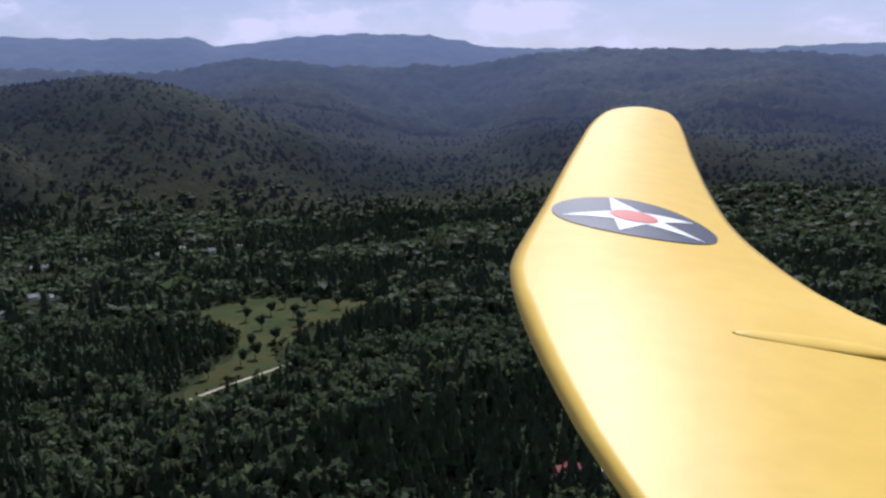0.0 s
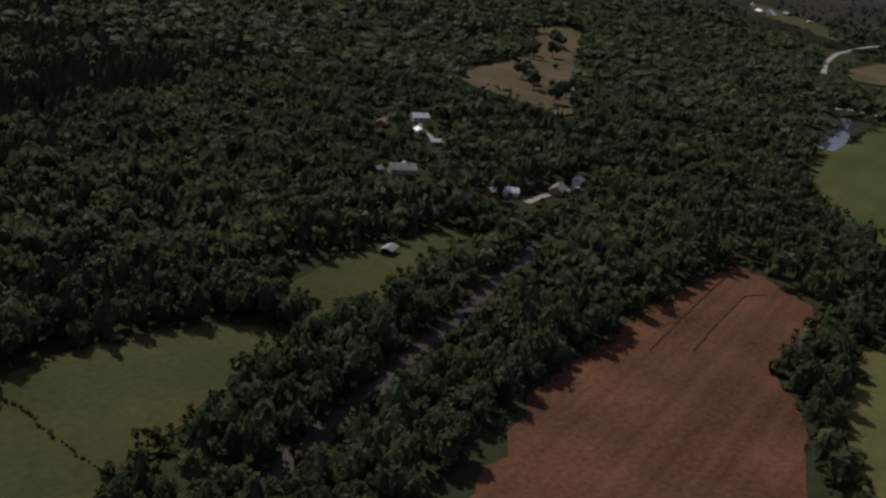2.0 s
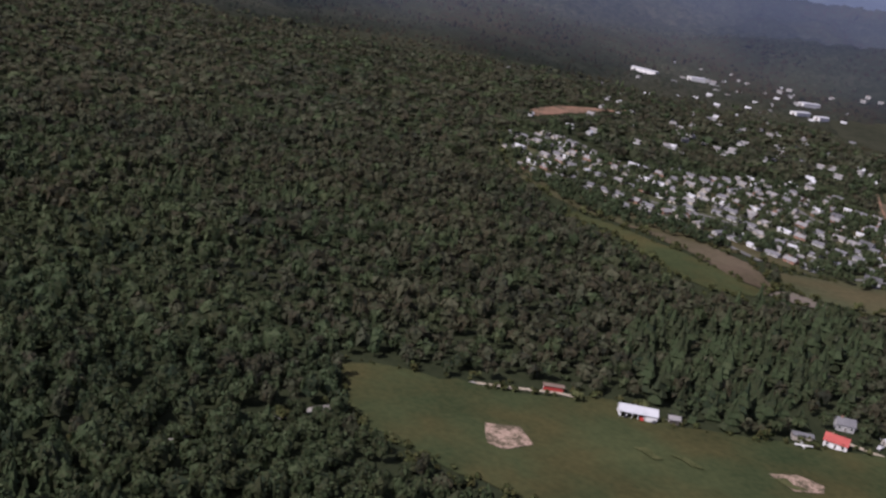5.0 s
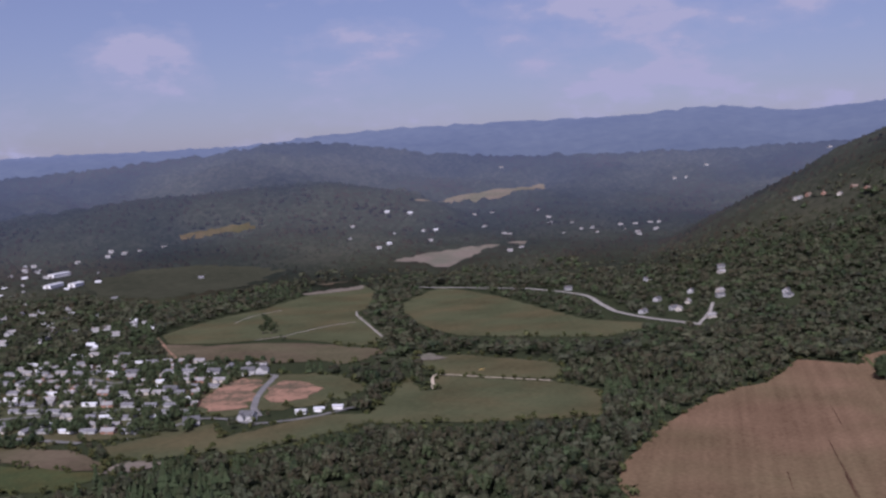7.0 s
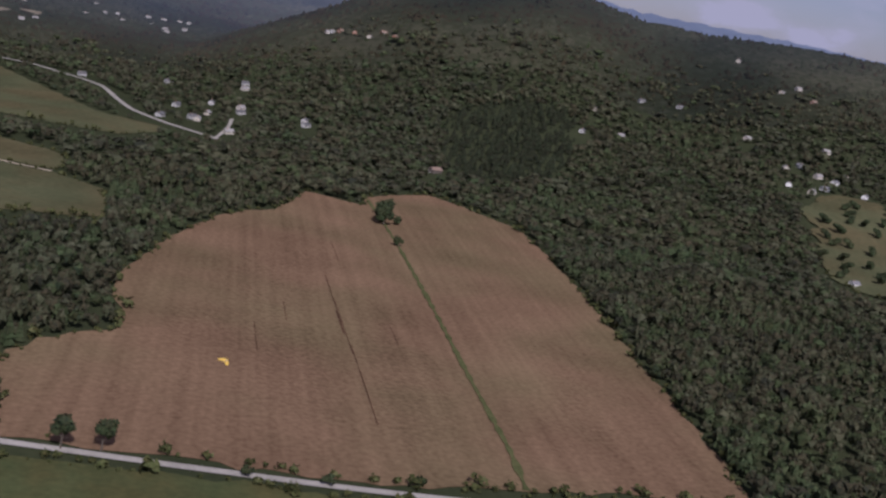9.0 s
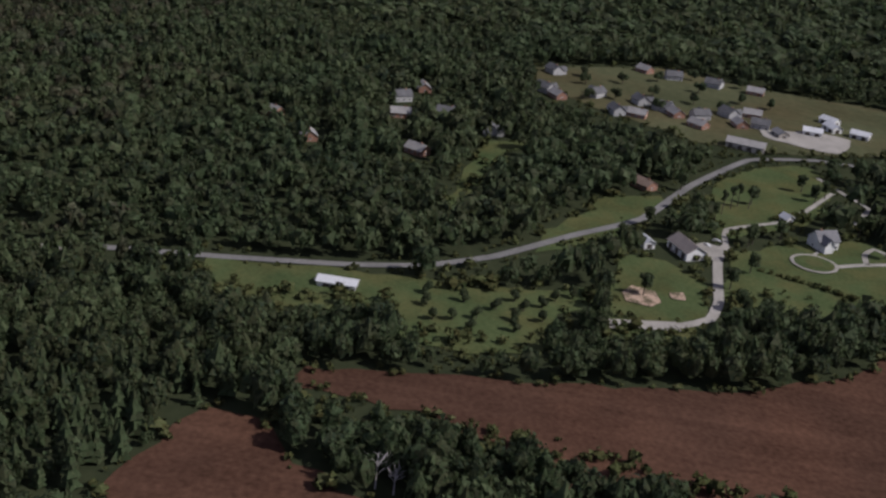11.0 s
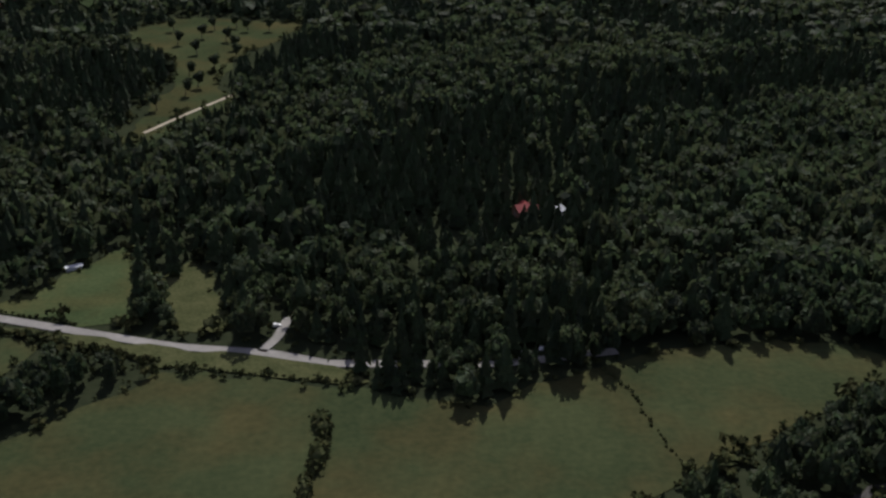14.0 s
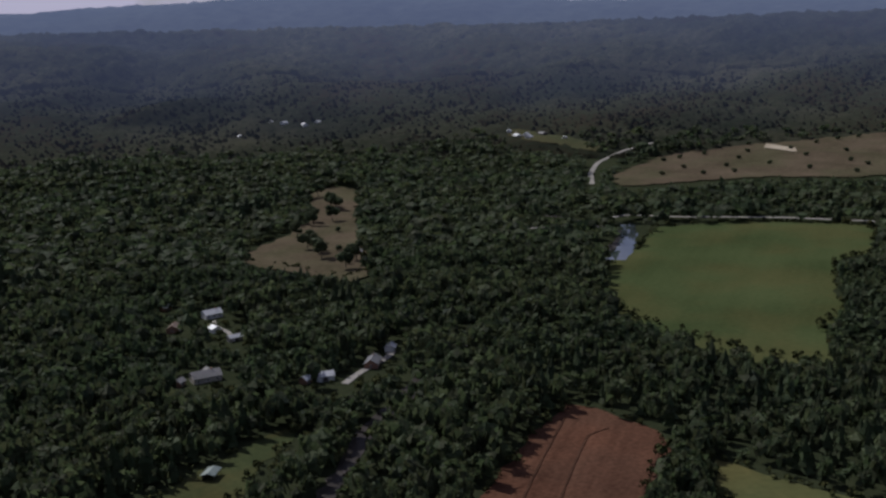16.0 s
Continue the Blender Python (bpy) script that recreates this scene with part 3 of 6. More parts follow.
field("lawn", [(-370, -45), (-396, -48), (-412, -22), (-420, 18), (-430, 40), (-414, 40), (-396, 24), (-372, 14), (-366, -12)], M_LAWN, "grassy clearing among young trees", category="lawn", skirt=14)
field("lawn", [(-479, 15), (-509, 19), (-526, 42), (-559, 55), (-570, 86), (-559, 89), (-528, 72), (-494, 38)], M_LAWN, "grassy clearing beside the road", category="lawn", skirt=14)
field("lawn", [(-522, -35), (-609, -19), (-636, -9), (-647, 12), (-639, 18), (-610, -3), (-560, -17), (-522, -24)], M_LAWN, "narrow grass strip through the woods", category="lawn", skirt=14)
field("lawn", [(-850, 20), (-790, 28), (-735, 78), (-692, 128), (-682, 167), (-695, 224), (-724, 282), (-828, 320), (-850, 290), (-862, 215), (-902, 130)], M_SOUTH, "lawns between suburban houses", category="lawn")
field("lawn", FARMYARD, M_GRASS, "worn farmyard grass round the sheds", category="lawn")
# fields to the south
field("field", [(-76, -539), (-82, -619), (-134, -729), (-193, -817), (-243, -851), (-295, -935), (-335, -901), (-356, -942), (-439, -985), (-481, -870), (-440, -700), (-380, -500), (-330, -350), (-257, -357), (-218, -360), (-145, -368), (-72, -389), (-12, -408), (-16, -485), (-32, -515)], M_SOILB, "very large bare brown field with faint rows")
field("field", [(-8, -391), (-104, -366), (-150, -350), (-250, -320), (-150, -290), (0, -290), (20, -350)], M_GRASS, "green field below the farm track")
field("field", [(83, -779), (61, -887), (52, -938), (40, -881), (29, -880), (30, -927), (25, -944), (-17, -921), (-70, -893), (-105, -853), (-92, -765), (-5, -761), (49, -769)], M_SOUTH, "olive field with a pale track along its edge", ragged=2)
field("field", [(73, -1445), (19, -1612), (-56, -1492), (-144, -1240), (-212, -1176), (-149, -1108), (2, -1162), (51, -1278)], M_SOUTH, "long green field beside the road")
field("field", [(257, -1465), (205, -1621), (142, -1707), (120, -1622), (113, -1429), (128, -1392), (109, -1300), (81, -1156), (105, -1127), (157, -1164), (199, -1207), (224, -1338)], M_SOUTH, "green field between tracks", ragged=2)
field("field", [(49, -1022), (6, -1043), (-85, -974), (-75, -905), (20, -945)], M_SOUTH, "green field with a pale edge")
field("field", [(104, -1939), (61, -1996), (-28, -2055), (-95, -2077), (-151, -2092), (-140, -2060), (-88, -2045), (-40, -1965), (-23, -1926), (4, -1866), (27, -1880), (60, -1926)], M_TAN, "pale tan stubble field on a rise", ragged=3)
field("field", [(80, -2289), (-5, -2499), (-97, -2536), (-237, -2633), (-232, -2554), (-119, -2455), (-16, -2440)], M_TAN, "far pale field on a hillside", ragged=3)
field("field", [(224, -1623), (159, -1690), (139, -1700), (140, -1647), (213, -1603)], M_TAN, "narrow pale field between woods", ragged=2)
SUBURB_LAWN = [(-929, -996), (-997, -1034), (-1058, -1000), (-977, -887), (-902, -784), (-818, -731), (-791, -758), (-831, -854), (-890, -932)]
field("lawn", SUBURB_LAWN, M_SOUTH, "open lawns between suburban houses", category="lawn", ragged=8)
field("field", [(242, -354), (207, -395), (176, -401), (147, -426), (130, -441), (97, -470), (78, -396), (120, -290), (250, -270), (300, -310)], M_GRASS, "green field in front of the white building")
field("field", [(429, -707), (388, -709), (356, -704), (308, -696), (256, -675), (242, -672), (247, -652), (267, -632), (298, -638), (343, -669), (378, -690), (419, -691)], M_GRASS, "dark green strip below the housing estate", ragged=2)
field("field", [(435, -717), (405, -723), (357, -754), (287, -735), (258, -706), (244, -679), (264, -678), (319, -706), (372, -722)], M_MARSH, "brown strip of rough ground beside the houses", ragged=2)
field("field", [(264, -736), (226, -771), (195, -793), (176, -720), (205, -703), (241, -695)], M_SOUTH, "rough grass beside the estate road")
field("field", [(231, -860), (216, -953), (189, -978), (174, -985), (110, -968), (88, -898), (104, -861), (157, -832), (200, -821)], M_SOUTH, "rough grassy ground round a building site", ragged=9)
field("bare_ground", [(229, -874), (224, -905), (219, -935), (205, -968), (184, -962), (180, -943), (184, -896), (180, -843), (197, -836), (214, -846)], M_CLAY, "bare orange clay of a building site", lift=0.5, category="bare ground", ragged=5)
field("bare_ground", [(172, -920), (168, -955), (146, -946), (124, -911), (139, -866), (166, -864)], M_CLAY, "bare orange clay beside a road bend", lift=0.5, category="bare ground", ragged=4)
field("bare_ground", [(245, -668), (235, -697), (208, -688), (217, -671)], M_TAN, "pale bare ground at a wood's edge", lift=0.5, category="bare ground", ragged=1)
field("bare_ground", [(224, -318), (215, -330), (203, -323), (203, -307), (211, -302)], M_EARTH, "worn sandy patch in the green field", lift=0.5, category="bare ground")
field("bare_ground", [(-427, 51), (-437, 60), (-433, 70), (-424, 73), (-414, 64), (-417, 53)], M_EARTH, "heap of bare earth on the lawn", lift=0.5, category="bare ground")
field("bare_ground", [(-435, 76), (-436, 83), (-427, 82), (-427, 76)], M_EARTH, "small bare patch on the lawn", lift=0.5, category="bare ground", ragged=1.0)
field("bare_ground", [(-486, 83), (-504, 103), (-499, 113), (-480, 108), (-480, 93)], M_GRAVEL, "gravel yard beside the barn", lift=0.4, category="yard", ragged=1.0)
field("bare_ground", [(-398, 45), (-403, 75), (-395, 75), (-390, 45)], M_GRAVEL, "pale gravel strip below the lawn", lift=0.4, category="yard", ragged=1.0)
field("bare_ground", [(126, -391), (118, -402), (108, -404), (107, -398), (116, -388)], M_EARTH, "worn earthy patch in the green field", lift=0.5, category="bare ground", ragged=2.5)
field("field", [(750, -1123), (722, -1080), (731, -1214), (740, -1358), (770, -1220)], M_CLAY, "far strip of bare clay ground beside the estate", ragged=3)
TOWN = [(660, -930), (640, -1020), (527, -965), (487, -1040), (373, -1180), (340, -1100), (208, -1050), (185, -1045), (226, -890), (205, -760), (239, -765), (311, -752), (412, -716), (529, -770)]
field("lawn", TOWN, M_SOUTH, "gardens of a dense housing estate", lift=0.2, category="lawn")

field("verge", [(-176, 396), (-130, 376), (-92, 353), (-45, 341), (-8, 332), (-24, 349), (-48, 357), (-88, 366), (-127, 382)], M_VERGE, "rough grass verge between road and meadow", lift=0.3, category="verge")
field("field", [(333, -1193), (268, -1167), (226, -1177), (155, -1148), (74, -1089), (109, -1021), (144, -1046), (176, -1038), (220, -1065), (276, -1064), (304, -1114)], M_MARSH, "rough brown ground with tracks behind the estate", ragged=5)
field("field", [(347, -1264), (328, -1334), (299, -1404), (258, -1459), (225, -1338), (201, -1208), (229, -1193), (271, -1182), (324, -1198)], M_SOUTH, "dull olive field behind the estate", ragged=2)
field("field", [(165, -700), (90, -760), (60, -800), (110, -806), (150, -780), (190, -730)], M_SOUTH, "green paddock below the mobile homes")
field("field", [(533, -2169), (493, -2186), (442, -2203), (391, -2217), (388, -2190), (441, -2185), (491, -2167), (523, -2156)], M_MARSH, "narrow pale green field on the plain", ragged=3)
field("field", [(224, -1736), (170, -1769), (165, -1736), (215, -1699)], M_MARSH, "small brown field between tree rows", ragged=3)
field("lawn", [(1599, 1053), (1595, 986), (1573, 900), (1533, 835), (1492, 826), (1515, 885), (1530, 965), (1557, 1021)], M_SOUTH, "rough pasture round the houses on the slope", category="lawn", ragged=5)
# roads and tracks
strip("road", [(-26, 350), (-48, 360), (-87, 369), (-127, 385), (-180, 407)], 5.6, M_GRAVEL, "pale country road past the pastures", margin=4.5)
strip("road", [(90, 352), (40, 345), (-26, 350)], 5.6, M_GRAVEL, "country road running under trees", margin=-1, seen=False)
strip("road", [(-180, 407), (-240, 452), (-289, 499)], 5.6, M_GRAVEL, "country road running under roadside trees", margin=-1, seen=False)
strip("road", [(-289, 499), (-319, 559), (-370, 609), (-416, 638)], 4, M_GRAVEL, "pale country road past the farm", margin=3)
strip("road", [(-370, 609), (-361, 640), (-352, 673), (-340, 720)], 3.4, M_GRAVEL, "side road at the farm", margin=4)
strip("road", [(-52, 362), (-46, 374), (-42, 392)], 4.2, M_GRAVEL, "pale gravel entrance off the road")
strip("road", [(918, 600), (960, 560), (1027, 543), (1035, 488), (1066, 391), (1076, 283), (1096, 200)], 7, M_GRAVEL, "pale road behind the green field")
strip("road", [(1230, 690), (1330, 745), (1418, 780), (1513, 789), (1593, 775)], 7, M_GRAVEL, "pale road curving out of the woods", margin=9)
strip("road", [(842, 20), (842, 49), (876, 64), (930, 66), (968, 58), (942, -4), (901, -72), (880, -110)], 6, M_GRAVEL, "farm road with a bend between the pastures")
strip("road", [(858, 80), (842, 49)], 5, M_GRAVEL, "short farm drive")
strip("road", [(842, 49), (771, 45), (693, 49), (645, 55)], 5, M_GRAVEL, "farm road across the pasture")
strip("road", [(781, 95), (768, 72), (756, 50)], 3, M_GRAVEL, "drive to the farm sheds")
strip("road", [(512, 0), (435, -41), (380, -66)], 5, M_GRAVEL, "pale track along the pasture's edge")
strip("road", [(60, -1641), (-62, -1578), (-103, -1559), (-129, -1523), (-155, -1490), (-177, -1440), (-183, -1344), (-190, -1282), (-220, -1209), (-259, -1149)], 6.5, M_GRAVEL, "pale road curving past the long field", margin=8)
strip("road", [(-258, -1154), (-285, -1217), (-303, -1274)], 4, M_GRAVEL, "side road climbing to the hillside houses", margin=3, seen=False)
strip("road", [(30, -415), (-12, -402), (-72, -383), (-144, -362), (-250, -336)], 4.5, M_GRAVEL, "farm track along the brown field", margin=5)
strip("road", [(-410, -180), (-415, -129), (-423, -72), (-433, -36), (-453, -5), (-491, 33), (-528, 73), (-596, 110), (-662, 157), (-679, 204), (-676, 240)], 5, M_ASPHALT, "grey country road through trees", margin=3)
strip("road", [(-503, 114), (-480, 106), (-450, 101), (-430, 98), (-411, 91), (-401, 77), (-396, 49)], 4.8, M_GRAVEL, "gravel drive round the lawn")
strip("road", [(-503, 114), (-528, 119), (-554, 159), (-612, 198)], 3, M_GRAVEL, "gravel drive to the road")
strip("road", [(-492, 169), (-498, 182), (-503, 197), (-505, 216)], 3.4, M_GRAVEL, "gravel drive from the round bed")
strip("road", [(-500, 186), (-514, 189), (-524, 197), (-514, 205), (-505, 206)], 3, M_GRAVEL, "gravel turning loop beside the large house")
strip("road", [(-504, 160), (-511, 164)], 1.8, M_GRAVEL, "short path from the round bed to the house", clear=False)
strip("road", [(-560, 196), (-590, 214), (-612, 206), (-640, 196)], 3, M_GRAVEL, "curving lane behind the paddock")
field("bare_ground", [(-738, 178), (-722, 178), (-706, 203), (-698, 224), (-712, 236), (-738, 244), (-750, 222)], M_GRAVEL, "pale gravel lot between the halls", lift=0.5, category="yard", ragged=2.0)
strip("road", [(-520, 380), (-535, 421), (-545, 461), (-539, 542), (-530, 600)], 5.5, M_ASPHALT, "country road behind the meadow")
strip("road", [(-545, 461), (-580, 480), (-610, 478)], 4, M_GRAVEL, "side track off the country road")
strip("road", [(-346, 443), (-333, 469), (-314, 460), (-300, 440)], 2.4, M_GRAVEL, "farmyard track")
strip("road", [(-319, 559), (-367, 529), (-336, 487), (-330, 470)], 2.4, M_GRAVEL, "farmyard loop track")
strip("road", [(-141, 667), (-118, 712), (-90, 762)], 3, M_SAND, "bare track across the clearing")
strip("road", [(510, 612), (500, 600), (492, 578), (484, 566)], 3.5, M_GRAVEL, "short gravel drive below the white house", margin=3)
strip("road", [(440, 428), (460, 434), (481, 437), (499, 441), (520, 455)], 5, M_GRAVEL, "short stretch of pale road among trees", margin=4)
strip("road", [(641, 631), (653, 616), (675, 607)], 3, M_GRAVEL, "pale drive below the dry meadow", margin=3)
strip("road", [(174, -979), (177, -919), (177, -885), (173, -842), (164, -814)], 5.5, M_ASPHALT, "grey estate road with a bend", lift=0.7)
strip("road", [(228, -791), (208, -815), (184, -806), (164, -788), (135, -795), (115, -807), (92, -829)], 4.5, M_ASPHALT, "estate road past the mobile homes", lift=0.75)
strip("road", [(249, -992), (214, -1000), (174, -979)], 4, M_ASPHALT, "estate road above the building site", lift=0.75)
# the estate's streets run side by side
STREETS = []
for k in range(11):
    run = [(190 + s * 14 + k * 7.5, -1225 + k * 46 - s * 2.6 + 4 * math.sin(s * 0.2 + k)) for s in range(-6, 40)]
    run = [q for q in run if inside(np.array([q[0]]), np.array([q[1]]), TOWN)[0] and min(near_line(np.array([q[0]]), np.array([q[1]]), ln)[0] - hw for ln, hw, _ in LINES) > 5]
    if len(run) > 3:
        STREETS.append(run)
for run in STREETS:
    strip("road", run, 6, M_ASPHALT, "estate street lined with houses", lift=0.5)
strip("road", [(389, -790), (359, -783), (326, -772), (284, -753)], 5.5, M_ASPHALT, "estate street above the brown strip", lift=0.7)
strip("road", [(468, -831), (413, -834), (368, -848), (322, -850), (287, -858)], 5.5, M_ASPHALT, "long street through the estate", lift=0.7)
strip("road", [(358, -1012), (324, -978), (300, -990)], 5, M_ASPHALT, "short street at the top of the estate", lift=0.7)
strip("road", [(632, -1015), (600, -1000), (552, -972)], 6, M_ASPHALT, "pale road climbing past the estate", lift=0.7, margin=5)
field("lawn", [(454, -986), (438, -1028), (393, -1032), (414, -972)], M_SOUTH, "open lawn between estate houses", lift=0.4, category="lawn", ragged=3)
field("lawn", [(397, -1081), (400, -1180), (353, -1123), (367, -1028)], M_MARSH, "rough open ground between new houses", lift=0.4, category="lawn", ragged=3)
strip("road", [(29, -885), (30, -927), (25, -947), (-17, -924), (-71, -896)], 2.6, M_SAND, "pale track along a field edge", lift=0.6)
strip("road", [(129, -1391), (125, -1354), (104, -1261), (81, -1156)], 2.2, M_GRAVEL, "pale curving track between fields", lift=0.6)
strip("road", [(229, -1196), (200, -1212), (155, -1278), (123, -1299)], 1.8, M_GRAVEL, "thin track between two fields", lift=0.6)
strip("road", [(348, -1244), (314, -1150), (285, -1079)], 2.6, M_CLAY, "bare track beside the estate", lift=0.6)
strip("road", [(277, -1341), (262, -1401), (231, -1444)], 1.6, M_GRAVEL, "thin pale track across the olive field", lift=0.6)
field("bare_ground", [(48, -1051), (33, -1056), (17, -1024), (41, -1017)], M_TAN, "pale bare patch between fields", lift=0.6, category="bare ground", ragged=2)
for px, py in ((168, -360), (154, -369), (118, -392)):
    field("bare_ground", [(px - 7, py - 1), (px - 2, py - 2), (px + 3, py - 4), (px + 8, py + 1), (px + 2, py + 2), (px - 4, py + 3)], M_VERGE, "worn bare patch in the green field", lift=0.6, category="bare ground", ragged=1.6)
strip("road", [(118, -464), (108, -465), (97, -466), (80, -470)], 3, M_SAND, "sandy drive past the red-roofed house")
strip("road", [(252, -350), (240, -362), (225, -378), (205, -390)], 2.5, M_SAND, "worn track along the wood's edge")
strip("road", [(380, -66), (318, -110), (280, -190), (268, -270), (252, -350)], 4, M_GRAVEL, "track running on under trees", margin=-1, seen=False)
strip("road", [(-250, -336), (-330, -300), (-390, -240), (-410, -180)], 5, M_GRAVEL, "road running on under trees", margin=-1, seen=False)
field("field", [(622, -1847), (549, -1954), (423, -1978), (287, -1893), (340, -1747), (440, -1631), (558, -1713)], M_FARFIELD, "wide dark green field on the plain", ragged=5)
# water
RIVER = [(-420, 480), (-330, 405), (-277, 351), (-251, 333), (-228, 310), (-195, 267), (-167, 232), (-145, 215), (-129, 206), (-60, 191), (20, 193), (104, 223), (142, 245), (214, 279), (290, 318), (385, 366), (560, 420), (760, 455), (918, 488), (960, 540), (1000, 620)]
strip("river", RIVER[:4], 10, M_WATER, "lower river under overhanging trees", lift=0.18, margin=-2.5, category="river", taper=0.2, seen=False)
strip("river", RIVER[3:9], 15, M_WATER, "shallow brown river between wooded banks", lift=0.19, margin=0.6, category="river", taper=0.22)
strip("river", RIVER[8:12], 11.5, M_WATER, "shallow river bend shaded by trees", lift=0.2, margin=-0.6, category="river", taper=0.25)
strip("river", RIVER[12:16], 9.5, M_WATER, "narrow river reach beside the mown pasture", lift=0.21, margin=-1.6, category="river", taper=0.4)
strip("river", RIVER[11:13], 10.5, M_WATER, "narrow river overhung by trees", lift=0.2, margin=-2.5, category="river", taper=0.2, seen=False)
strip("river", RIVER[15:], 11, M_WATER, "narrow upper river overhung by trees", lift=0.2, margin=-2.5, category="river", taper=0.2, seen=False)
strip("river", [(815, 446), (850, 456), (901, 477), (950, 500), (976, 515)], 15, M_POND, "open reach of the river beside the crop field", lift=0.3, margin=4, category="river", taper=0.2)
field("pond", [(1418, 358), (1509, 321), (1505, 228), (1429, 226), (1424, 297), (1378, 330)], M_POND, "pale reflecting pond in the pasture", lift=0.6, category="pond", ragged=1)
field("pond", [(1582, 228), (1530, 160), (1582, 119), (1629, 187)], M_POND, "second pale pond behind the pasture", lift=0.8, category="pond", ragged=1)

field("bare_ground", [(1630, 607), (1608, 556), (1575, 545), (1599, 598)], M_SAND, "pale sandy patch in the rough pasture", lift=0.9, category="bare ground")
strip("grass_strip", [(-351, -930), (-320, -777), (-283, -619), (-251, -489), (-230, -400), (-218, -360)], 3, M_VERGE, "green weedy strip across the bare field", lift=0.8, category="grass", taper=0.5, clear=False)
rng = np.random.RandomState(4)
for dx, dy, ln in ((-225, -664, 1.0), (-214, -610, 0.8), (-197, -530, 0.9), (-208, -590, 0.35), (-150, -560, 0.4), (-260, -760, 0.5), (-178, -600, 0.3), (-235, -570, 0.3)):
    strip("furrow", [(dx, dy), (dx + 12 * ln, dy + 55 * ln), (dx + 26 * ln, dy + 118 * ln)], rng.uniform(0.25, 0.42), M_SOILW, "dark furrow in the bare field", lift=0.75, category="furrow", clear=False, taper=0.5)

for run in ([(450, 289), (407, 274), (368, 260), (331, 246)], [(446, 262), (432, 266), (391, 252), (349, 236)], [(438, 230), (402, 219), (365, 207)]):
    strip("furrow", run, 0.9, M_SOILW, "dark wheel track along the ploughed field", lift=0.6, category="furrow", clear=False, taper=0.5)

# ---- buildings ----
def part(name, bm, mat, parent, label=""):
    me = bpy.data.meshes.new(name)
    bmesh.ops.recalc_face_normals(bm, faces=bm.faces[:])
    bm.to_mesh(me)
    bm.free()
    me.materials.append(mat)
    ob = new(name, me)
    ob.parent = parent
    return tagged(ob, label)


def box(bm, x0, x1, y0, y1, z0, z1):
    m = Matrix.LocRotScale(((x0 + x1) / 2, (y0 + y1) / 2, (z0 + z1) / 2), None, (x1 - x0, y1 - y0, z1 - z0))
    bmesh.ops.create_cube(bm, size=1, matrix=m)
    return bm


def gable_body(w, d, h, rise):
    """Walls with pointed ends; the ridge runs along x."""
    bm = bmesh.new()
    prof = [(-d / 2, -0.4), (d / 2, -0.4), (d / 2, h), (0, h + rise), (-d / 2, h)]
    a = [bm.verts.new((-w / 2, y, z)) for y, z in prof]
    b = [bm.verts.new((w / 2, y, z)) for y, z in prof]
    bm.faces.new(a)
    bm.faces.new(list(reversed(b)))
    for i in range(5):
        j = (i + 1) % 5
        bm.faces.new((a[i], b[i], b[j], a[j]))
    return bm


def roof_slab(w, d, h, rise, over=0.5, thick=0.18):
    """Two slabs that meet at the ridge and overhang all round."""
    bm = bmesh.new()
    s = rise / (d / 2)
    e = d / 2 + over
    lo, hi = h - over * s, h + rise
    prof = [(-e, lo), (0, hi), (e, lo), (e, lo + thick), (0, hi + thick * 1.2), (-e, lo + thick)]
    a = [bm.verts.new((-w / 2 - over, y, z + 0.02)) for y, z in prof]
    b = [bm.verts.new((w / 2 + over, y, z + 0.02)) for y, z in prof]
    for i in range(6):
        j = (i + 1) % 6
        bm.faces.new((a[i], a[j], b[j], b[i]))
    bm.faces.new((a[0], a[5], a[4], a[1]))
    bm.faces.new((a[1], a[4], a[3], a[2]))
    bm.faces.new((b[1], b[4], b[5], b[0]))
    bm.faces.new((b[2], b[3], b[4], b[1]))
    return bm


def opening(parent, name, x, y, z, w, h, mat, side):
    """A window or door set proud of the wall by a frame, on the side y = const (side 'y') or x = const (side 'x')."""
    bm = bmesh.new()
    t = 0.05
    if side == "y":
        s = 1 if y > 0 else -1
        box(bm, x - w / 2, x + w / 2, y - t, y + t, z, z + h)
        pane = part(name, bm, mat, parent)
        fr = bmesh.new()
        for a, b, c, d in ((x - w / 2 - 0.12, x - w / 2, z - 0.12, z + h + 0.12), (x + w / 2, x + w / 2 + 0.12, z - 0.12, z + h + 0.12), (x - w / 2, x + w / 2, z + h, z + h + 0.12), (x - w / 2, x + w / 2, z - 0.12, z)):
            box(fr, a, b, y - 0.08, y + 0.08, c, d)
    else:
        box(bm, x - t, x + t, y - w / 2, y + w / 2, z, z + h)
        pane = part(name, bm, mat, parent)
        fr = bmesh.new()
        for a, b, c, d in ((y - w / 2 - 0.12, y - w / 2, z - 0.12, z + h + 0.12), (y + w / 2, y + w / 2 + 0.12, z - 0.12, z + h + 0.12), (y - w / 2, y + w / 2, z + h, z + h + 0.12), (y - w / 2, y + w / 2, z - 0.12, z)):
            box(fr, x - 0.08, x + 0.08, a, b, c, d)
    part("frame", fr, M_TRIM, pane)
    return pane


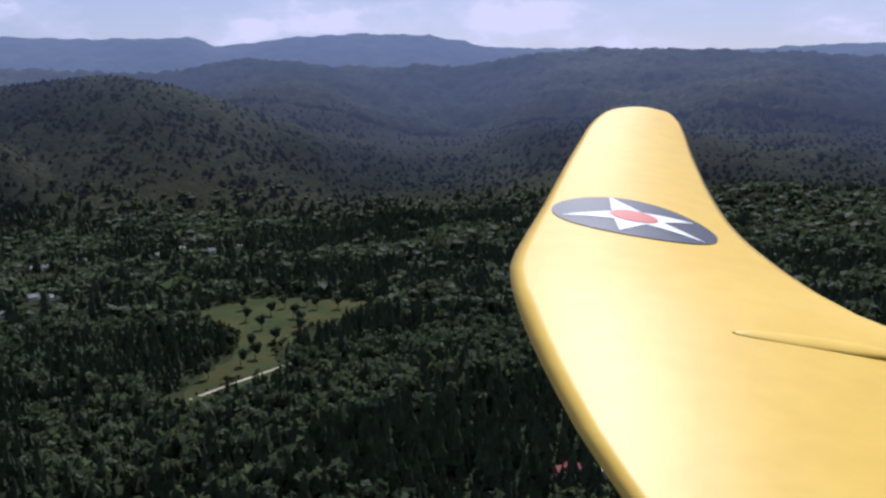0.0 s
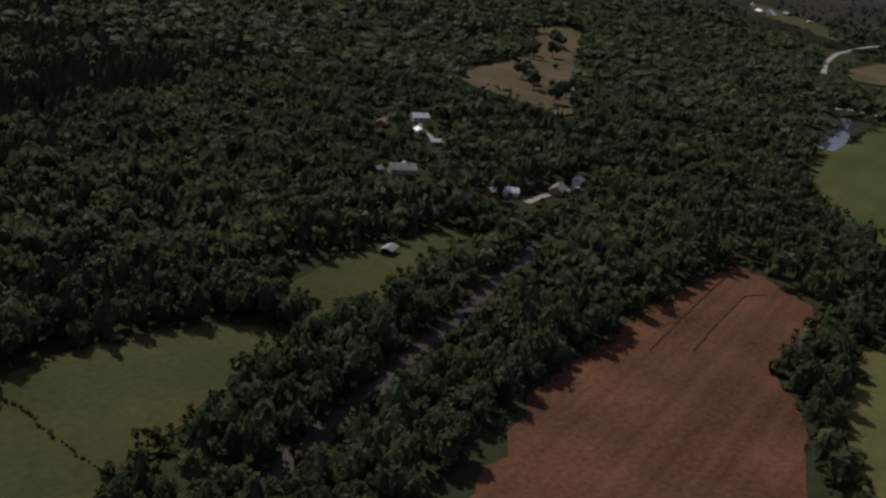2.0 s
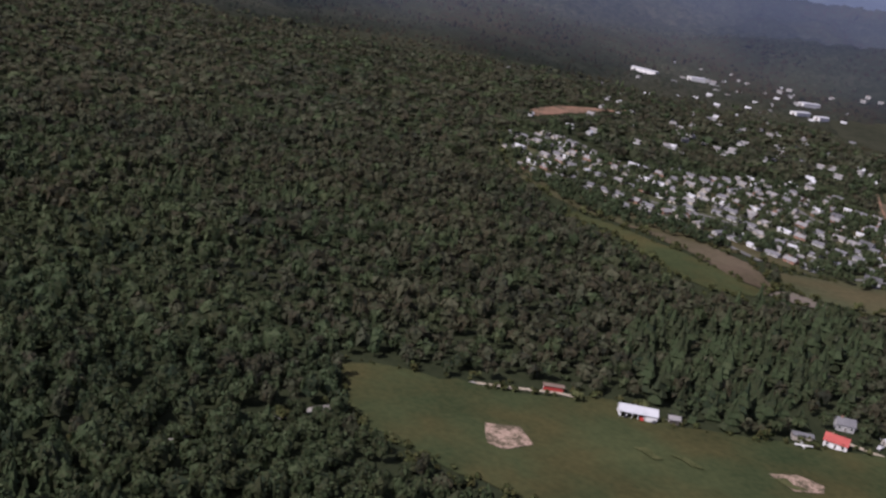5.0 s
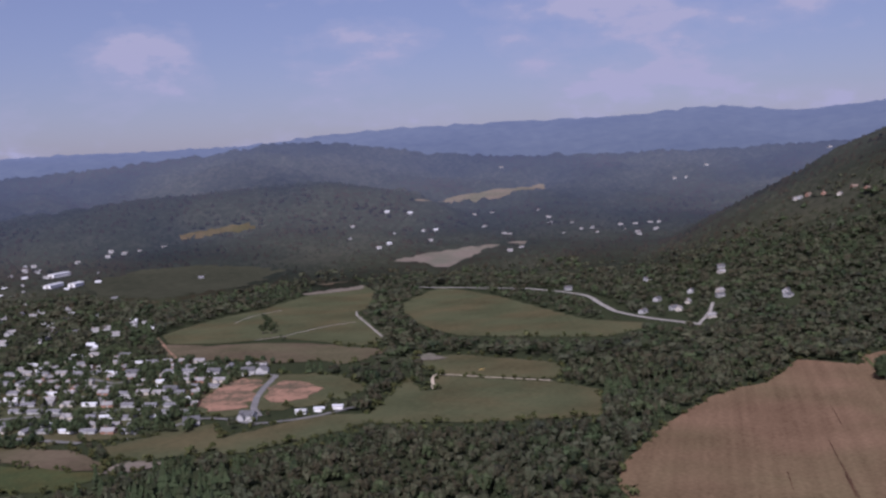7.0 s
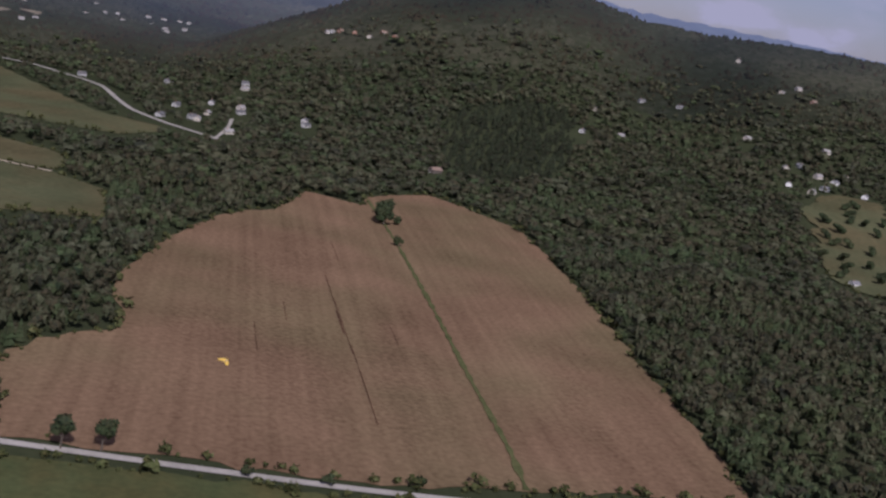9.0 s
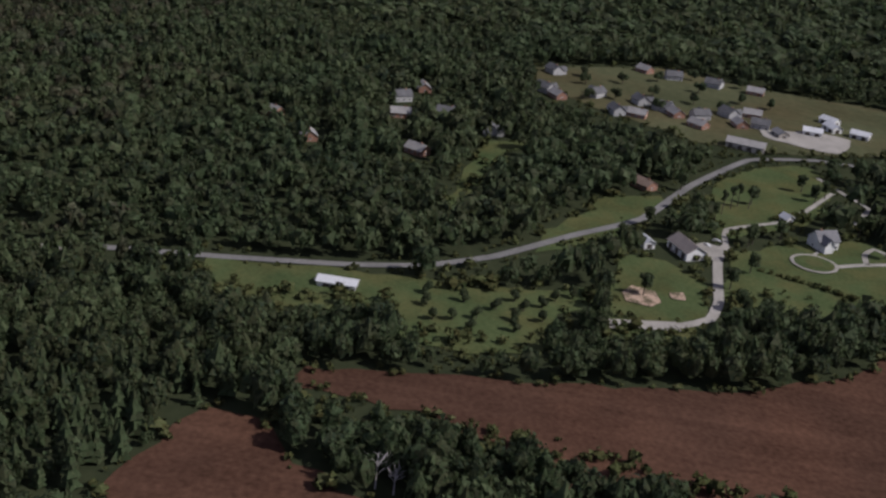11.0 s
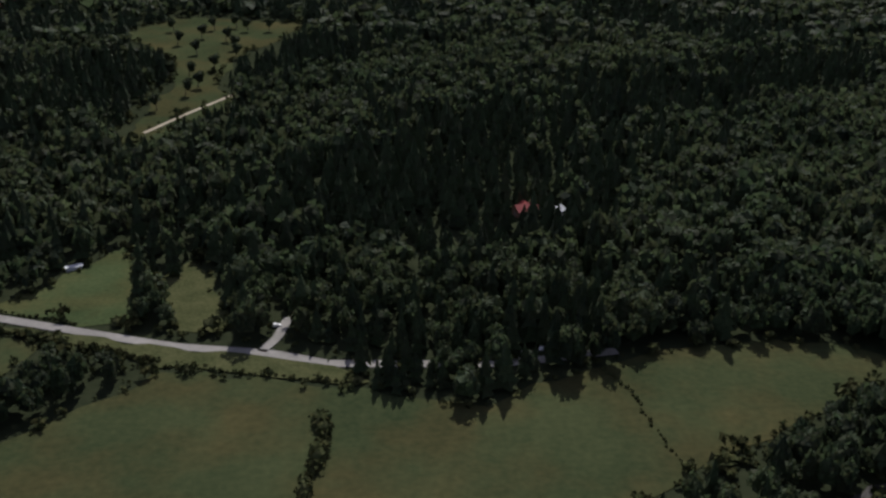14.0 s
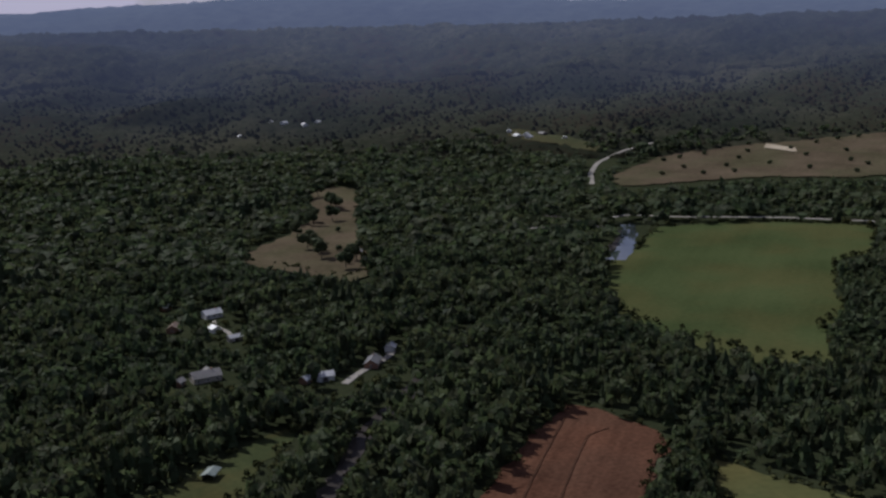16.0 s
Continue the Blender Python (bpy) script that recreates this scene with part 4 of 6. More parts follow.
def house(w, d, h, rise, wall, roof, label, category="house", windows=3, wing=False, chimney=True, group=""):
    """A gabled house: walls, roof, door, windows and, if wished, a wing across it."""
    root = tagged(new(category.replace(" ", "_"), None), label, category, group)
    part("wall", gable_body(w, d, h, rise), wall, root)
    part("roof", roof_slab(w, d, h, rise), roof, root)
    if wing:
        bm = gable_body(d * 0.9, w * 0.42, h * 0.9, rise * 0.8)
        bmesh.ops.transform(bm, matrix=pose(w * 0.22, d * 0.5, 0, 0, 0, 90), verts=bm.verts[:])
        part("wing_wall", bm, wall, root)
        bm = roof_slab(d * 0.9, w * 0.42, h * 0.9, rise * 0.8)
        bmesh.ops.transform(bm, matrix=pose(w * 0.22, d * 0.5, 0, 0, 0, 90), verts=bm.verts[:])
        part("wing_roof", bm, roof, root)
    if windows:
        for i in range(windows):
            x = (i + 0.5) / windows * w - w / 2
            opening(root, "window", x, -d / 2, 0.9, 1.3, 1.3, M_GLASS, "y")
            if i != windows // 2 or wing:
                opening(root, "window", x, d / 2, 0.9, 1.3, 1.3, M_GLASS, "y")
        opening(root, "door", 0.5 * w / windows * (windows % 2 - 1), d / 2, 0.0, 1.0, 2.05, M_DARKWALL, "y")
        opening(root, "window", w / 2, 0, 1.0, 1.2, 1.2, M_GLASS, "x")
        opening(root, "window", -w / 2, 0, 1.0, 1.2, 1.2, M_GLASS, "x")
    if chimney:
        part("chimney", box(bmesh.new(), w * 0.2, w * 0.2 + 0.8, -0.4, 0.4, h, h + rise + 0.9), M_BRICK, root)
    return root


def barn(w, d, h, rise, wall, roof, label, category="barn", doors=1):
    root = tagged(new(category.replace(" ", "_"), None), label, category)
    part("wall", gable_body(w, d, h, rise), wall, root)
    part("roof", roof_slab(w, d, h, rise, 0.6), roof, root)
    for i in range(doors):
        opening(root, "door", (i + 0.5) / doors * w - w / 2, -d / 2, 0, min(3.2, w / doors * 0.6), h * 0.75, M_DARKWALL, "y")
    opening(root, "door", w / 2, 0, 0, min(3.5, d * 0.5), h * 0.8, M_DARKWALL, "x")
    return root


def open_shed(w, d, h, roof, label):
    """A roof on posts with a back wall."""
    root = tagged(new("shed", None), label, "shed")
    part("roof", roof_slab(w, d, h, 0.9, 0.4), roof, root)
    for sx in (-1, 0, 1):
        for sy in (-1, 1):
            x, y = sx * (w / 2 - 0.3), sy * (d / 2 - 0.2)
            part("post", box(bmesh.new(), x - 0.1, x + 0.1, y - 0.1, y + 0.1, -0.3, h + 0.1), M_DARKWALL, root)
    part("back_wall", box(bmesh.new(), -w / 2 + 0.2, w / 2 - 0.2, d / 2 - 0.1, d / 2 - 0.05, 0, h - 0.1), M_DARKWALL, root)
    return root


def car(paint, label, pickup=False):
    root = tagged(new("car", None), label, "car")
    prof = [(-2.2, 0.35), (2.2, 0.35), (2.25, 0.75), (1.2, 0.92), (0.6, 1.42), (-1.0, 1.45), (-1.7, 0.98), (-2.2, 0.9)]
    if pickup:
        prof = [(-2.6, 0.45), (2.4, 0.45), (2.45, 0.95), (1.4, 1.1), (0.8, 1.75), (-0.5, 1.75), (-0.6, 1.1), (-2.6, 1.1)]
    bm = bmesh.new()
    a = [bm.verts.new((x, -0.9, z)) for x, z in prof]
    b = [bm.verts.new((x, 0.9, z)) for x, z in prof]
    bm.faces.new(a)
    bm.faces.new(list(reversed(b)))
    for i in range(len(prof)):
        j = (i + 1) % len(prof)
        bm.faces.new((a[i], b[i], b[j], a[j]))
    bmesh.ops.bevel(bm, geom=bm.edges[:], offset=0.07, segments=2, affect="EDGES")
    part("body", bm, paint, root)
    top = 1.7 if pickup else 1.38
    part("window", box(bmesh.new(), -0.85, 0.55, -0.88, 0.88, 1.02, top - 0.05), M_GLASS, root)
    for x in (-1.4, 1.4):
        for y in (-0.82, 0.82):
            bm = bmesh.new()
            bmesh.ops.create_cone(bm, cap_ends=True, segments=14, radius1=0.34, radius2=0.34, depth=0.22, matrix=pose(x, y, 0.34, 90))
            wheel = part("wheel", bm, M_TYRE, root)
            bm = bmesh.new()
            bmesh.ops.create_cone(bm, cap_ends=True, segments=10, radius1=0.2, radius2=0.17, depth=0.24, matrix=pose(x, y * 1.02, 0.34, 90))
            part("rim", bm, M_CARPALE, wheel)
    return root


def ground_at(x, y):
    return float(terrain(np.float64(x), np.float64(y)))


BUILT = []   # places with no trees: x, y, radius, and how much of it stays open to the camera


def put(ob, x, y, turn=0, keep=11, lift=0.15, free=0.5):
    ob.matrix_basis = pose(x, y, ground_at(x, y) + lift, 0, 0, turn)
    BUILT.append((x, y, keep, free))
    return ob


def more(ob, places, keep=10, free=0.5):
    """Copies of a thing at further places: x, y, turn."""
    for x, y, turn in places:
        copy_thing(ob, pose(x, y, ground_at(x, y) + 0.15, 0, 0, turn))
        BUILT.append((x, y, keep, free))


# the north woods and pastures
put(house(12, 7.5, 3.6, 2.6, M_BRICK, M_REDROOF, "brick house with a red metal roof alone in the woods", wing=True), 79, 507, 20, 9, free=0.8)
put(barn(7, 5, 3, 1.6, M_CREAM, M_TIN, "small cream outbuilding beside the red house", "outbuilding"), 97, 505, 70, 8)
put(open_shed(9.5, 6, 2.8, M_GREENROOF, "open field shed with a grey-green metal roof"), 303, 391, 28, 9)
put(house(13, 9, 3.2, 2.6, M_WHITE, M_TIN, "white house with a pale roof in a wooded clearing"), 518, 622, -20, 15, free=1.7)
put(house(17, 10, 3.2, 3.0, M_CREAM, M_SHINGLE, "long house with a grey shingle roof among trees", wing=True), 407, 508, -25, 14, free=1.5)
put(barn(6, 5, 2.8, 1.6, M_BRICK, M_SHINGLE, "small grey-roofed shed beside the long house", "shed"), 392, 514, 15, 7, free=1.5)
put(house(11, 8, 3, 2.4, M_BRICK, M_BROWNROOF, "brown-roofed house half hidden by trees"), 477, 616, 35, 10, free=1.4)
put(barn(8, 6, 3, 1.8, M_BRICK, M_GREENROOF, "shed with a grey-green roof among trees", "shed"), 516, 671, 10, 8, free=1.4)
put(house(14, 9, 3, 2.6, M_BRICK, M_SHINGLE, "dark brick house at the foot of the meadow"), 748, 676, 40, 13, free=1.2)
put(barn(10, 7, 3.2, 2, M_WHITE, M_TIN, "white garage beside a drive", "garage"), 441, 444, -40, 11, free=1.1)
put(barn(6, 5, 2.8, 1.8, M_BRICK, M_TIN, "little brown shed beside the garage", "shed"), 431, 450, 10, 8, free=1.3)
put(house(15, 8, 3, 2.4, M_BRICK, M_PALEROOF, "long brick house beside a short road", windows=4), 477, 437, 30, 12, free=1.0)
put(barn(8, 6, 3, 1.8, M_WHITE, M_TIN, "white garage at the end of the road", "garage"), 507, 447, 30, 9, free=1.0)
put(barn(8, 6, 3, 1.6, M_WHITE, M_TIN, "pale shed below the white house", "shed"), 489, 588, 70, 9, free=1.6)
put(barn(9, 5, 2.8, 1.4, M_CREAM, M_TIN, "low pale shed among trees", "shed"), 479, 558, -15, 9, free=1.6)
put(open_shed(10.5, 7, 2.8, M_GREENROOF, "open pasture shed with a grey-green roof beside the road"), -179, 376, 25, 9)
put(barn(7, 2.2, 1.7, 0.3, M_WHITE, M_TIN, "long white trailer parked at the field's edge", "trailer", 0), -142, 450, 25, 6)
small_white = put(house(13, 9, 3.2, 2.6, M_WHITE, M_SHINGLE, "white house among trees", group="houses in the north woods"), -446, 1275, 10, 12, free=1.7)
more(small_white, [(-455, 1262, 60), (-336, 1365, 30), (-319, 1423, 60), (-275, 1401, 5), (-249, 1450, 80), (-415, 1319, 20), (-362, 1057, 50), (-369, 967, 0), (-385, 960, 60), (-380, 1062, 35)], 12, 1.7)
put(house(15, 9, 3.2, 2.8, M_BRICK, M_REDROOF, "house with an orange-red roof among trees"), -335, 1110, 20, 12, free=1.7)
far_white = put(house(13, 9, 3.2, 2.6, M_WHITE, M_TIN, "white house with a pale roof on a wooded slope", group="houses on the eastern slope"), 1571, 995, 20, 16)
more(far_white, [(1557, 1004, 70), (1555, 980, 10), (1463, 1476, 40), (1468, 1448, 5), (1352, 1444, 50), (1579, 1034, 30), (1486, 1415, 60), (1510, 1404, 20)], 14, 1.6)
put(barn(16, 9, 3.4, 2.2, M_DARKWALL, M_SHINGLE, "dark barn with a grey roof in the slope pasture"), 1586, 972, 65, 12)
put(barn(10, 7, 3, 1.8, M_CREAM, M_TIN, "pale shed in the slope pasture", "shed"), 1565, 918, 30, 10)
# the western farms
put(barn(19, 11, 4.0, 3.4, M_WHITE, M_BARNROOF, "large white barn with a weathered brown-grey roof", doors=3), -487, 91, 22, 15)
put(barn(9, 6, 3, 1.8, M_WHITE, M_TIN, "small white shed beside the barn", "shed"), -491, 71, 20, 10)
put(house(12.5, 10, 5.2, 4.2, M_WHITE, M_PALEROOF, "large two-storey white farmhouse with a steep grey roof", wing=True, windows=4), -519, 168, -70, 13)
put(barn(6, 5, 3, 2, M_WHITE, M_TIN, "little white outbuilding beside the paddock", "outbuilding"), -551, 156, 30, 7)
put(barn(6, 5, 3, 2, M_WHITE, M_TIN, "little white outbuilding beside the lawn", "outbuilding"), -500, 222, 30, 7)
put(house(13, 9, 3.2, 2.6, M_BRICK, M_BROWNROOF, "brown house beside the country road"), -582, 80, 40, 12, free=0.9)
put(barn(25, 12, 4, 2.4, M_CREAM, M_SHINGLE, "long low building with a grey roof", "hall", 4), -689, 160, 70, 16, free=0.9)
for x, y, a in ((-749, 254, 60), (-761, 237, 20), (-743, 218, 75), (-780, 240, 40)):
    put(barn(13, 8, 3.6, 2.2, M_WHITE, M_TIN, "white hall with a bright metal roof", "hall", 2), x, y, a, 12, free=1.0)
put(barn(12, 8, 3.2, 2.0, M_CREAM, M_PALEROOF, "low cream workshop beside the gravel lot", "workshop", 2), -729, 192, 15, 11, free=1.0)
put(barn(17, 7, 2.6, 1.2, M_WHITE, M_TIN, "low white greenhouse beside the road", "greenhouse", 2), -400, -73, 85, 11, free=0.9)
put(house(11, 8, 3, 2.4, M_DARKWALL, M_BROWNROOF, "dark weathered house at the meadow's edge"), -515, 337, 20, 11)
put(car(M_CARDARK, "black pickup truck parked in the meadow", True), -503, 363, 30, 5)
put(house(7.5, 6, 2.8, 2.0, M_WHITE, M_TIN, "white farm cottage with a bright roof", windows=2), -343, 482, 20, 9)
put(barn(6, 5, 2.6, 1.4, M_WHITE, M_TIN, "small white farm shed", "shed"), -333, 461, 60, 7)
put(barn(7, 5.5, 2.8, 1.8, M_REDWALL, M_SHINGLE, "small red farm shed", "shed"), -327, 476, 10, 7)
put(barn(17, 3.4, 2.4, 0.7, M_WHITE, M_TIN, "long low white stable row", "stable", 5), -316, 486, 75, 9)
put(barn(8, 3.2, 2.4, 0.5, M_WHITE, M_TIN, "white mobile home in the farmyard", "mobile home", 1), -299, 460, 65, 8)
put(barn(9, 6, 2.8, 1.6, M_CREAM, M_TIN, "pale farm shed beside the loop track", "shed"), -336, 549, 20, 8)
put(house(11, 7, 3.2, 3, M_WHITE, M_TIN, "white building at the road junction", "chapel"), -351, 627, 70, 10)
put(house(11, 8, 3.4, 2.8, M_PALEWALL, M_DARKROOF, "grey house beside the road junction"), -384, 639, 20, 11, free=1.2)
put(barn(8, 6, 3, 2, M_DARKWALL, M_SHINGLE, "grey outbuilding behind the road junction", "outbuilding"), -372, 639, 60, 9, free=1.2)
yard_car = put(car(M_CARPALE, "silver car parked on gravel"), -500, 104, 40, 4)
more(yard_car, [(-508, 110, 80), (-322, 466, 20), (-308, 472, 70), (-340, 492, 10), (-520, 206, 30), (-47, 384, 15), (52, 352, 85), (60, 356, 70)], 4)
suburb = put(house(13, 9, 4.2, 3.2, M_PALEWALL, M_DARKROOF, "pale two-storey suburban house with a dark grey roof", wing=True, group="suburban houses in the west"), -739, 77, 20, 11, free=0.9)
more(suburb, [(-763, 113, 60), (-752, 139, 110), (-767, 162, 30), (-745, 181, 75), (-774, 98, 20), (-781, 66, 140), (-779, 27, 45), (-680, -41, 80), (-654, -12, 10), (-708, -74, 120), (-839, 36, 30), (-855, 166, 60), (-866, 135, 95)], 11, 0.9)
brick_suburb = put(house(13, 9, 3.4, 3.0, M_BRICK, M_SHINGLE, "brick suburban house with a grey roof", group="suburban houses in the west"), -737, 92, 70, 11, free=0.9)
more(brick_suburb, [(-751, 121, 20), (-728, 134, 45), (-743, 166, 10), (-774, 181, 80), (-765, 36, 30), (-669, -71, 100), (-596, -54, 55), (-740, -61, 15), (-846, 198, 70), (-880, 113, 40), (-600, -120, 20), (-640, -150, 60)], 11, 0.9)
# the eastern farm
put(barn(14, 9, 4, 3, M_WHITE, M_TIN, "white barn with a bright roof in the meadow"), 1224, 162, 10, 12)
put(barn(13, 7, 3.4, 2.2, M_DARKWALL, M_BROWNROOF, "dark weathered barn beside the meadow"), 1252, 225, 50, 12)
put(house(10, 8, 3, 2.6, M_WHITE, M_TIN, "white house beside the farm road"), 913, 47, 20, 10)
put(barn(7, 6, 3, 2, M_BRICK, M_REDROOF, "small orange-roofed shed beside the drive", "shed"), 890, 75, 10, 8)
put(house(12, 8, 3.2, 2.6, M_WHITE, M_SHINGLE, "white farmhouse in the pasture"), 721, 8, 30, 11)
put(barn(9, 6, 3, 2, M_WHITE, M_TIN, "white shed beside the farmhouse", "shed"), 727, 26, 70, 9)
put(barn(10, 6, 3, 2, M_CREAM, M_SHINGLE, "pale shed beside the tree group", "shed"), 837, -25, 20, 9)
put(barn(9, 6, 3, 2, M_WHITE, M_TIN, "white shed at the road", "shed"), 823, -43, 60, 9)
put(barn(14, 7, 3, 2, M_DARKWALL, M_TIN, "long shed with a pale roof beside the farm drive", "shed", 3), 777, 92, 60, 9)
put(barn(9, 6, 2.8, 1.8, M_WHITE, M_TIN, "white shed at the end of the farm drive", "shed"), 762, 60, 20, 8)
put(house(11, 7, 3, 2.4, M_CREAM, M_SHINGLE, "cream farm cottage with a grey roof in the pasture"), 702, 34, 50, 9)
put(barn(7, 4, 2.4, 1.0, M_DARKWALL, M_DARKROOF, "low dark shed on worn ground in the pasture", "shed"), 750, 100, 60, 7)
put(barn(12, 7, 3, 2, M_WHITE, M_TIN, "white shed at the end of the hedge", "shed"), 828, 80, 70, 8)
put(car(M_CARPALE, "silver car parked beside the farm sheds"), 768, 82, 40, 4)
# the southern field and the estate
put(house(10.5, 7.5, 3.0, 2.4, M_WHITE, M_REDROOF, "white house with a bright red metal roof at the wood's edge"), 121, -455, 12, 12)
put(house(8.5, 6.5, 3.2, 2.4, M_PALEWALL, M_PALEROOF, "pale house behind the red-roofed one"), 126, -481, 30, 10)
put(barn(9, 4, 2.6, 0.6, M_CREAM, M_PALEROOF, "low pale mobile home beside the red-roofed house", "mobile home", 1), 134, -446, 35, 8)
put(barn(3.5, 3, 2.2, 0.8, M_CREAM, M_TIN, "little pale shed at the end of a track", "shed", 1), 106, -483, 60, 6)


def hangar(w, d, h):
    """A long shed, open along its front, with posts and a gabled roof."""
    root = tagged(new("open_barn", None), "long white open-fronted barn with a bright metal roof", "barn")
    part("roof", roof_slab(w, d, h, 2.0, 0.5), M_TIN, root)
    part("back_wall", box(bmesh.new(), -w / 2, w / 2, -d / 2, -d / 2 + 0.15, -0.3, h - 0.05), M_WHITE, root)
    part("side_wall", box(bmesh.new(), w / 2 - 0.15, w / 2, -d / 2 + 0.16, d / 2, -0.3, h - 0.05), M_WHITE, root)
    part("side_wall", box(bmesh.new(), -w / 2, -w / 2 + w * 0.3, -d / 2 + 0.16, d / 2, -0.3, h - 0.05), M_WHITE, root)
    for k in range(5):
        x = -w * 0.15 + k * w * 0.155
        part("post", box(bmesh.new(), x - 0.12, x + 0.12, d / 2 - 0.25, d / 2, -0.3, h + 0.1), M_TRIM, root)
    return root


def light_aircraft():
    root = tagged(new("light_aircraft", None), "small white light aircraft parked on the grass", "aircraft")
    bm = bmesh.new()
    bmesh.ops.create_cone(bm, cap_ends=True, segments=12, radius1=0.55, radius2=0.14, depth=5.2, matrix=pose(0, -0.9, 1.0, 90, 0, 0))
    bmesh.ops.bevel(bm, geom=bm.edges[:], offset=0.05, segments=1, affect="EDGES")
    part("fuselage", bm, M_WHITE, root)
    part("wing", box(bmesh.new(), -4.4, 4.4, 0.1, 1.35, 1.55, 1.7), M_WHITE, root)
    part("tailplane", box(bmesh.new(), -1.3, 1.3, -3.5, -2.9, 1.05, 1.12), M_WHITE, root)
    part("fin", box(bmesh.new(), -0.05, 0.05, -3.6, -2.9, 1.1, 2.0), M_WHITE, root)
    for x, y in ((-0.8, 0.6), (0.8, 0.6), (0, 1.8)):
        bm = bmesh.new()
        bmesh.ops.create_cone(bm, cap_ends=True, segments=12, radius1=0.25, radius2=0.25, depth=0.16, matrix=pose(x, y, 0.25, 0, 90, 0))
        part("wheel", bm, M_TYRE, root)
        part("strut", box(bmesh.new(), x * 0.7 - 0.04, x * 0.7 + 0.04, y - 0.04, y + 0.04, 0.3, 0.8), M_TYRE, root)
    return root


put(hangar(17, 7.5, 3.2), 191, -391, 36, 13)
put(barn(4.5, 4, 2.4, 1.0, M_DARKWALL, M_SHINGLE, "grey shed at the end of the open barn", "shed", 1), 178, -402, 36, 8)
put(light_aircraft(), 130, -437, 40, 6)
put(car(M_CARPALE, "silver van parked on the sandy drive", True), 106, -474, 80, 5)
put(car(M_CARRED, "red car parked in the open barn"), 188, -390, 120, 4)
put(car(M_CARDARK, "dark car parked in the open barn"), 194, -386, 120, 4)
put(car(M_CARDARK, "dark car parked beside the shed"), 183, -393, 100, 4)
put(barn(9, 2.6, 2.4, 0.4, M_REDWALL, M_BROWNROOF, "long red trailer at the field's edge", "trailer", 2), 229, -379, 40, 7)
for x, y in ((132, -817), (118, -822), (104, -828)):
    put(barn(8, 4.2, 2.8, 0.7, M_WHITE, M_TIN, "white mobile home in a row of three", "mobile home", 1), x, y, -8, 6)
for x, y, a, w in ((690, -1926, 68, 60), (663, -1817, 78, 58), (629, -1826, 78, 40), (957, -1800, 0, 70), (880, -1857, 60, 46)):
    put(barn(w * 0.72, 13, 5.5, 1.4, M_WHITE, M_TIN, "very long white industrial hall with a bright roof", "factory hall", 6), x, y, a, 40)
estate_kinds = [
    house(12, 5.4, 2.5, 1.4, M_PALEWALL, M_PALEROOF, "pale bungalow with a pale grey roof in the estate", group="houses of the estate", windows=1, chimney=False),
    house(10.5, 6, 2.9, 1.8, M_CREAM, M_SHINGLE, "cream house with a grey roof in the estate", group="houses of the estate", windows=1, chimney=False, wing=True),
    house(12.5, 4.2, 2.5, 1.0, M_WHITE, M_TIN, "long white mobile home with a bright roof in the estate", "mobile home", group="mobile homes of the estate", windows=1, chimney=False),
    house(10.5, 6.2, 2.7, 2.0, M_BRICK, M_SHINGLE, "brick house with a grey roof in the estate", group="houses of the estate", windows=1),
]
rng = np.random.RandomState(12)
used = 0
for run in STREETS:
    for side in (-1, 1):
        s = rng.uniform(0, 12)
        while s < (len(run) - 1) * 14.2:
            i = min(int(s / 14.24), len(run) - 2)
            (x0, y0), (x1, y1) = run[i], run[i + 1]
            x = x0 + (x1 - x0) * (s / 14.24 - i) + rng.uniform(-1, 1)
            y = y0 + (y1 - y0) * (s / 14.24 - i) + side * rng.uniform(11.5, 14.5)
            s += rng.uniform(15.5, 20) * (2 if rng.rand() < 0.1 else 1)
            if not inside(np.array([x]), np.array([y]), TOWN)[0] or min(near_line(np.array([x]), np.array([y]), ln)[0] - hw for ln, hw, _ in LINES) < 4:
                continue
            a = -10.5 + rng.uniform(-7, 7) + (90 if rng.rand() < 0.18 else 0)
            if used < 4:
                put(estate_kinds[used], x, y, a, 8)
            else:
                more(estate_kinds[rng.choice(4, p=[0.42, 0.26, 0.13, 0.19])], [(x, y, a)], 8)
            used += 1
new_house = put(house(12, 8, 4.4, 2.8, M_PALEWALL, M_DARKROOF, "new pale two-storey house beside the building site", windows=2, wing=True, chimney=False, group="new houses of the estate"), 314, -1009, -10, 9)
more(new_house, [(234, -995, -10), (202, -992, 5), (190, -995, 80), (257, -919, -8), (212, -794, 12), (171, -804, -20)], 9)
hill_house = put(house(10, 7, 3.0, 2.4, M_PALEWALL, M_DARKROOF, "pale house with a dark roof on a wooded hillside", group="houses on the southern slopes"), -279, -1555, 20, 13, free=1.1)
more(hill_house, [(-251, -1344, 50), (-320, -1305, 10), (-385, -1249, 30), (-950, -1408, 0), (-766, -1259, 45), (-1004, -1385, 20), (-390, -1272, 60), (-369, -1493, 15), (-254, -1262, 20), (-299, -1371, 70), (-217, -1258, 45), (-160, -1518, 10)], 13, 1.3)
slope_cream = put(house(10, 7, 3.0, 2.4, M_CREAM, M_SHINGLE, "cream house with a grey roof on a wooded hillside", group="houses on the southern slopes"), -258, -1252, 70, 13, free=1.1)
more(slope_cream, [(-361, -1458, 20), (-278, -1296, 60), (-279, -1186, 15), (-835, -1350, 60), (-833, -1268, 10), (-327, -1334, 35), (-568, -1778, 5), (-602, -1675, 60), (-1183, -1379, 30), (-1220, -1386, 0), (-1204, -1528, 40)], 12, 1.1)
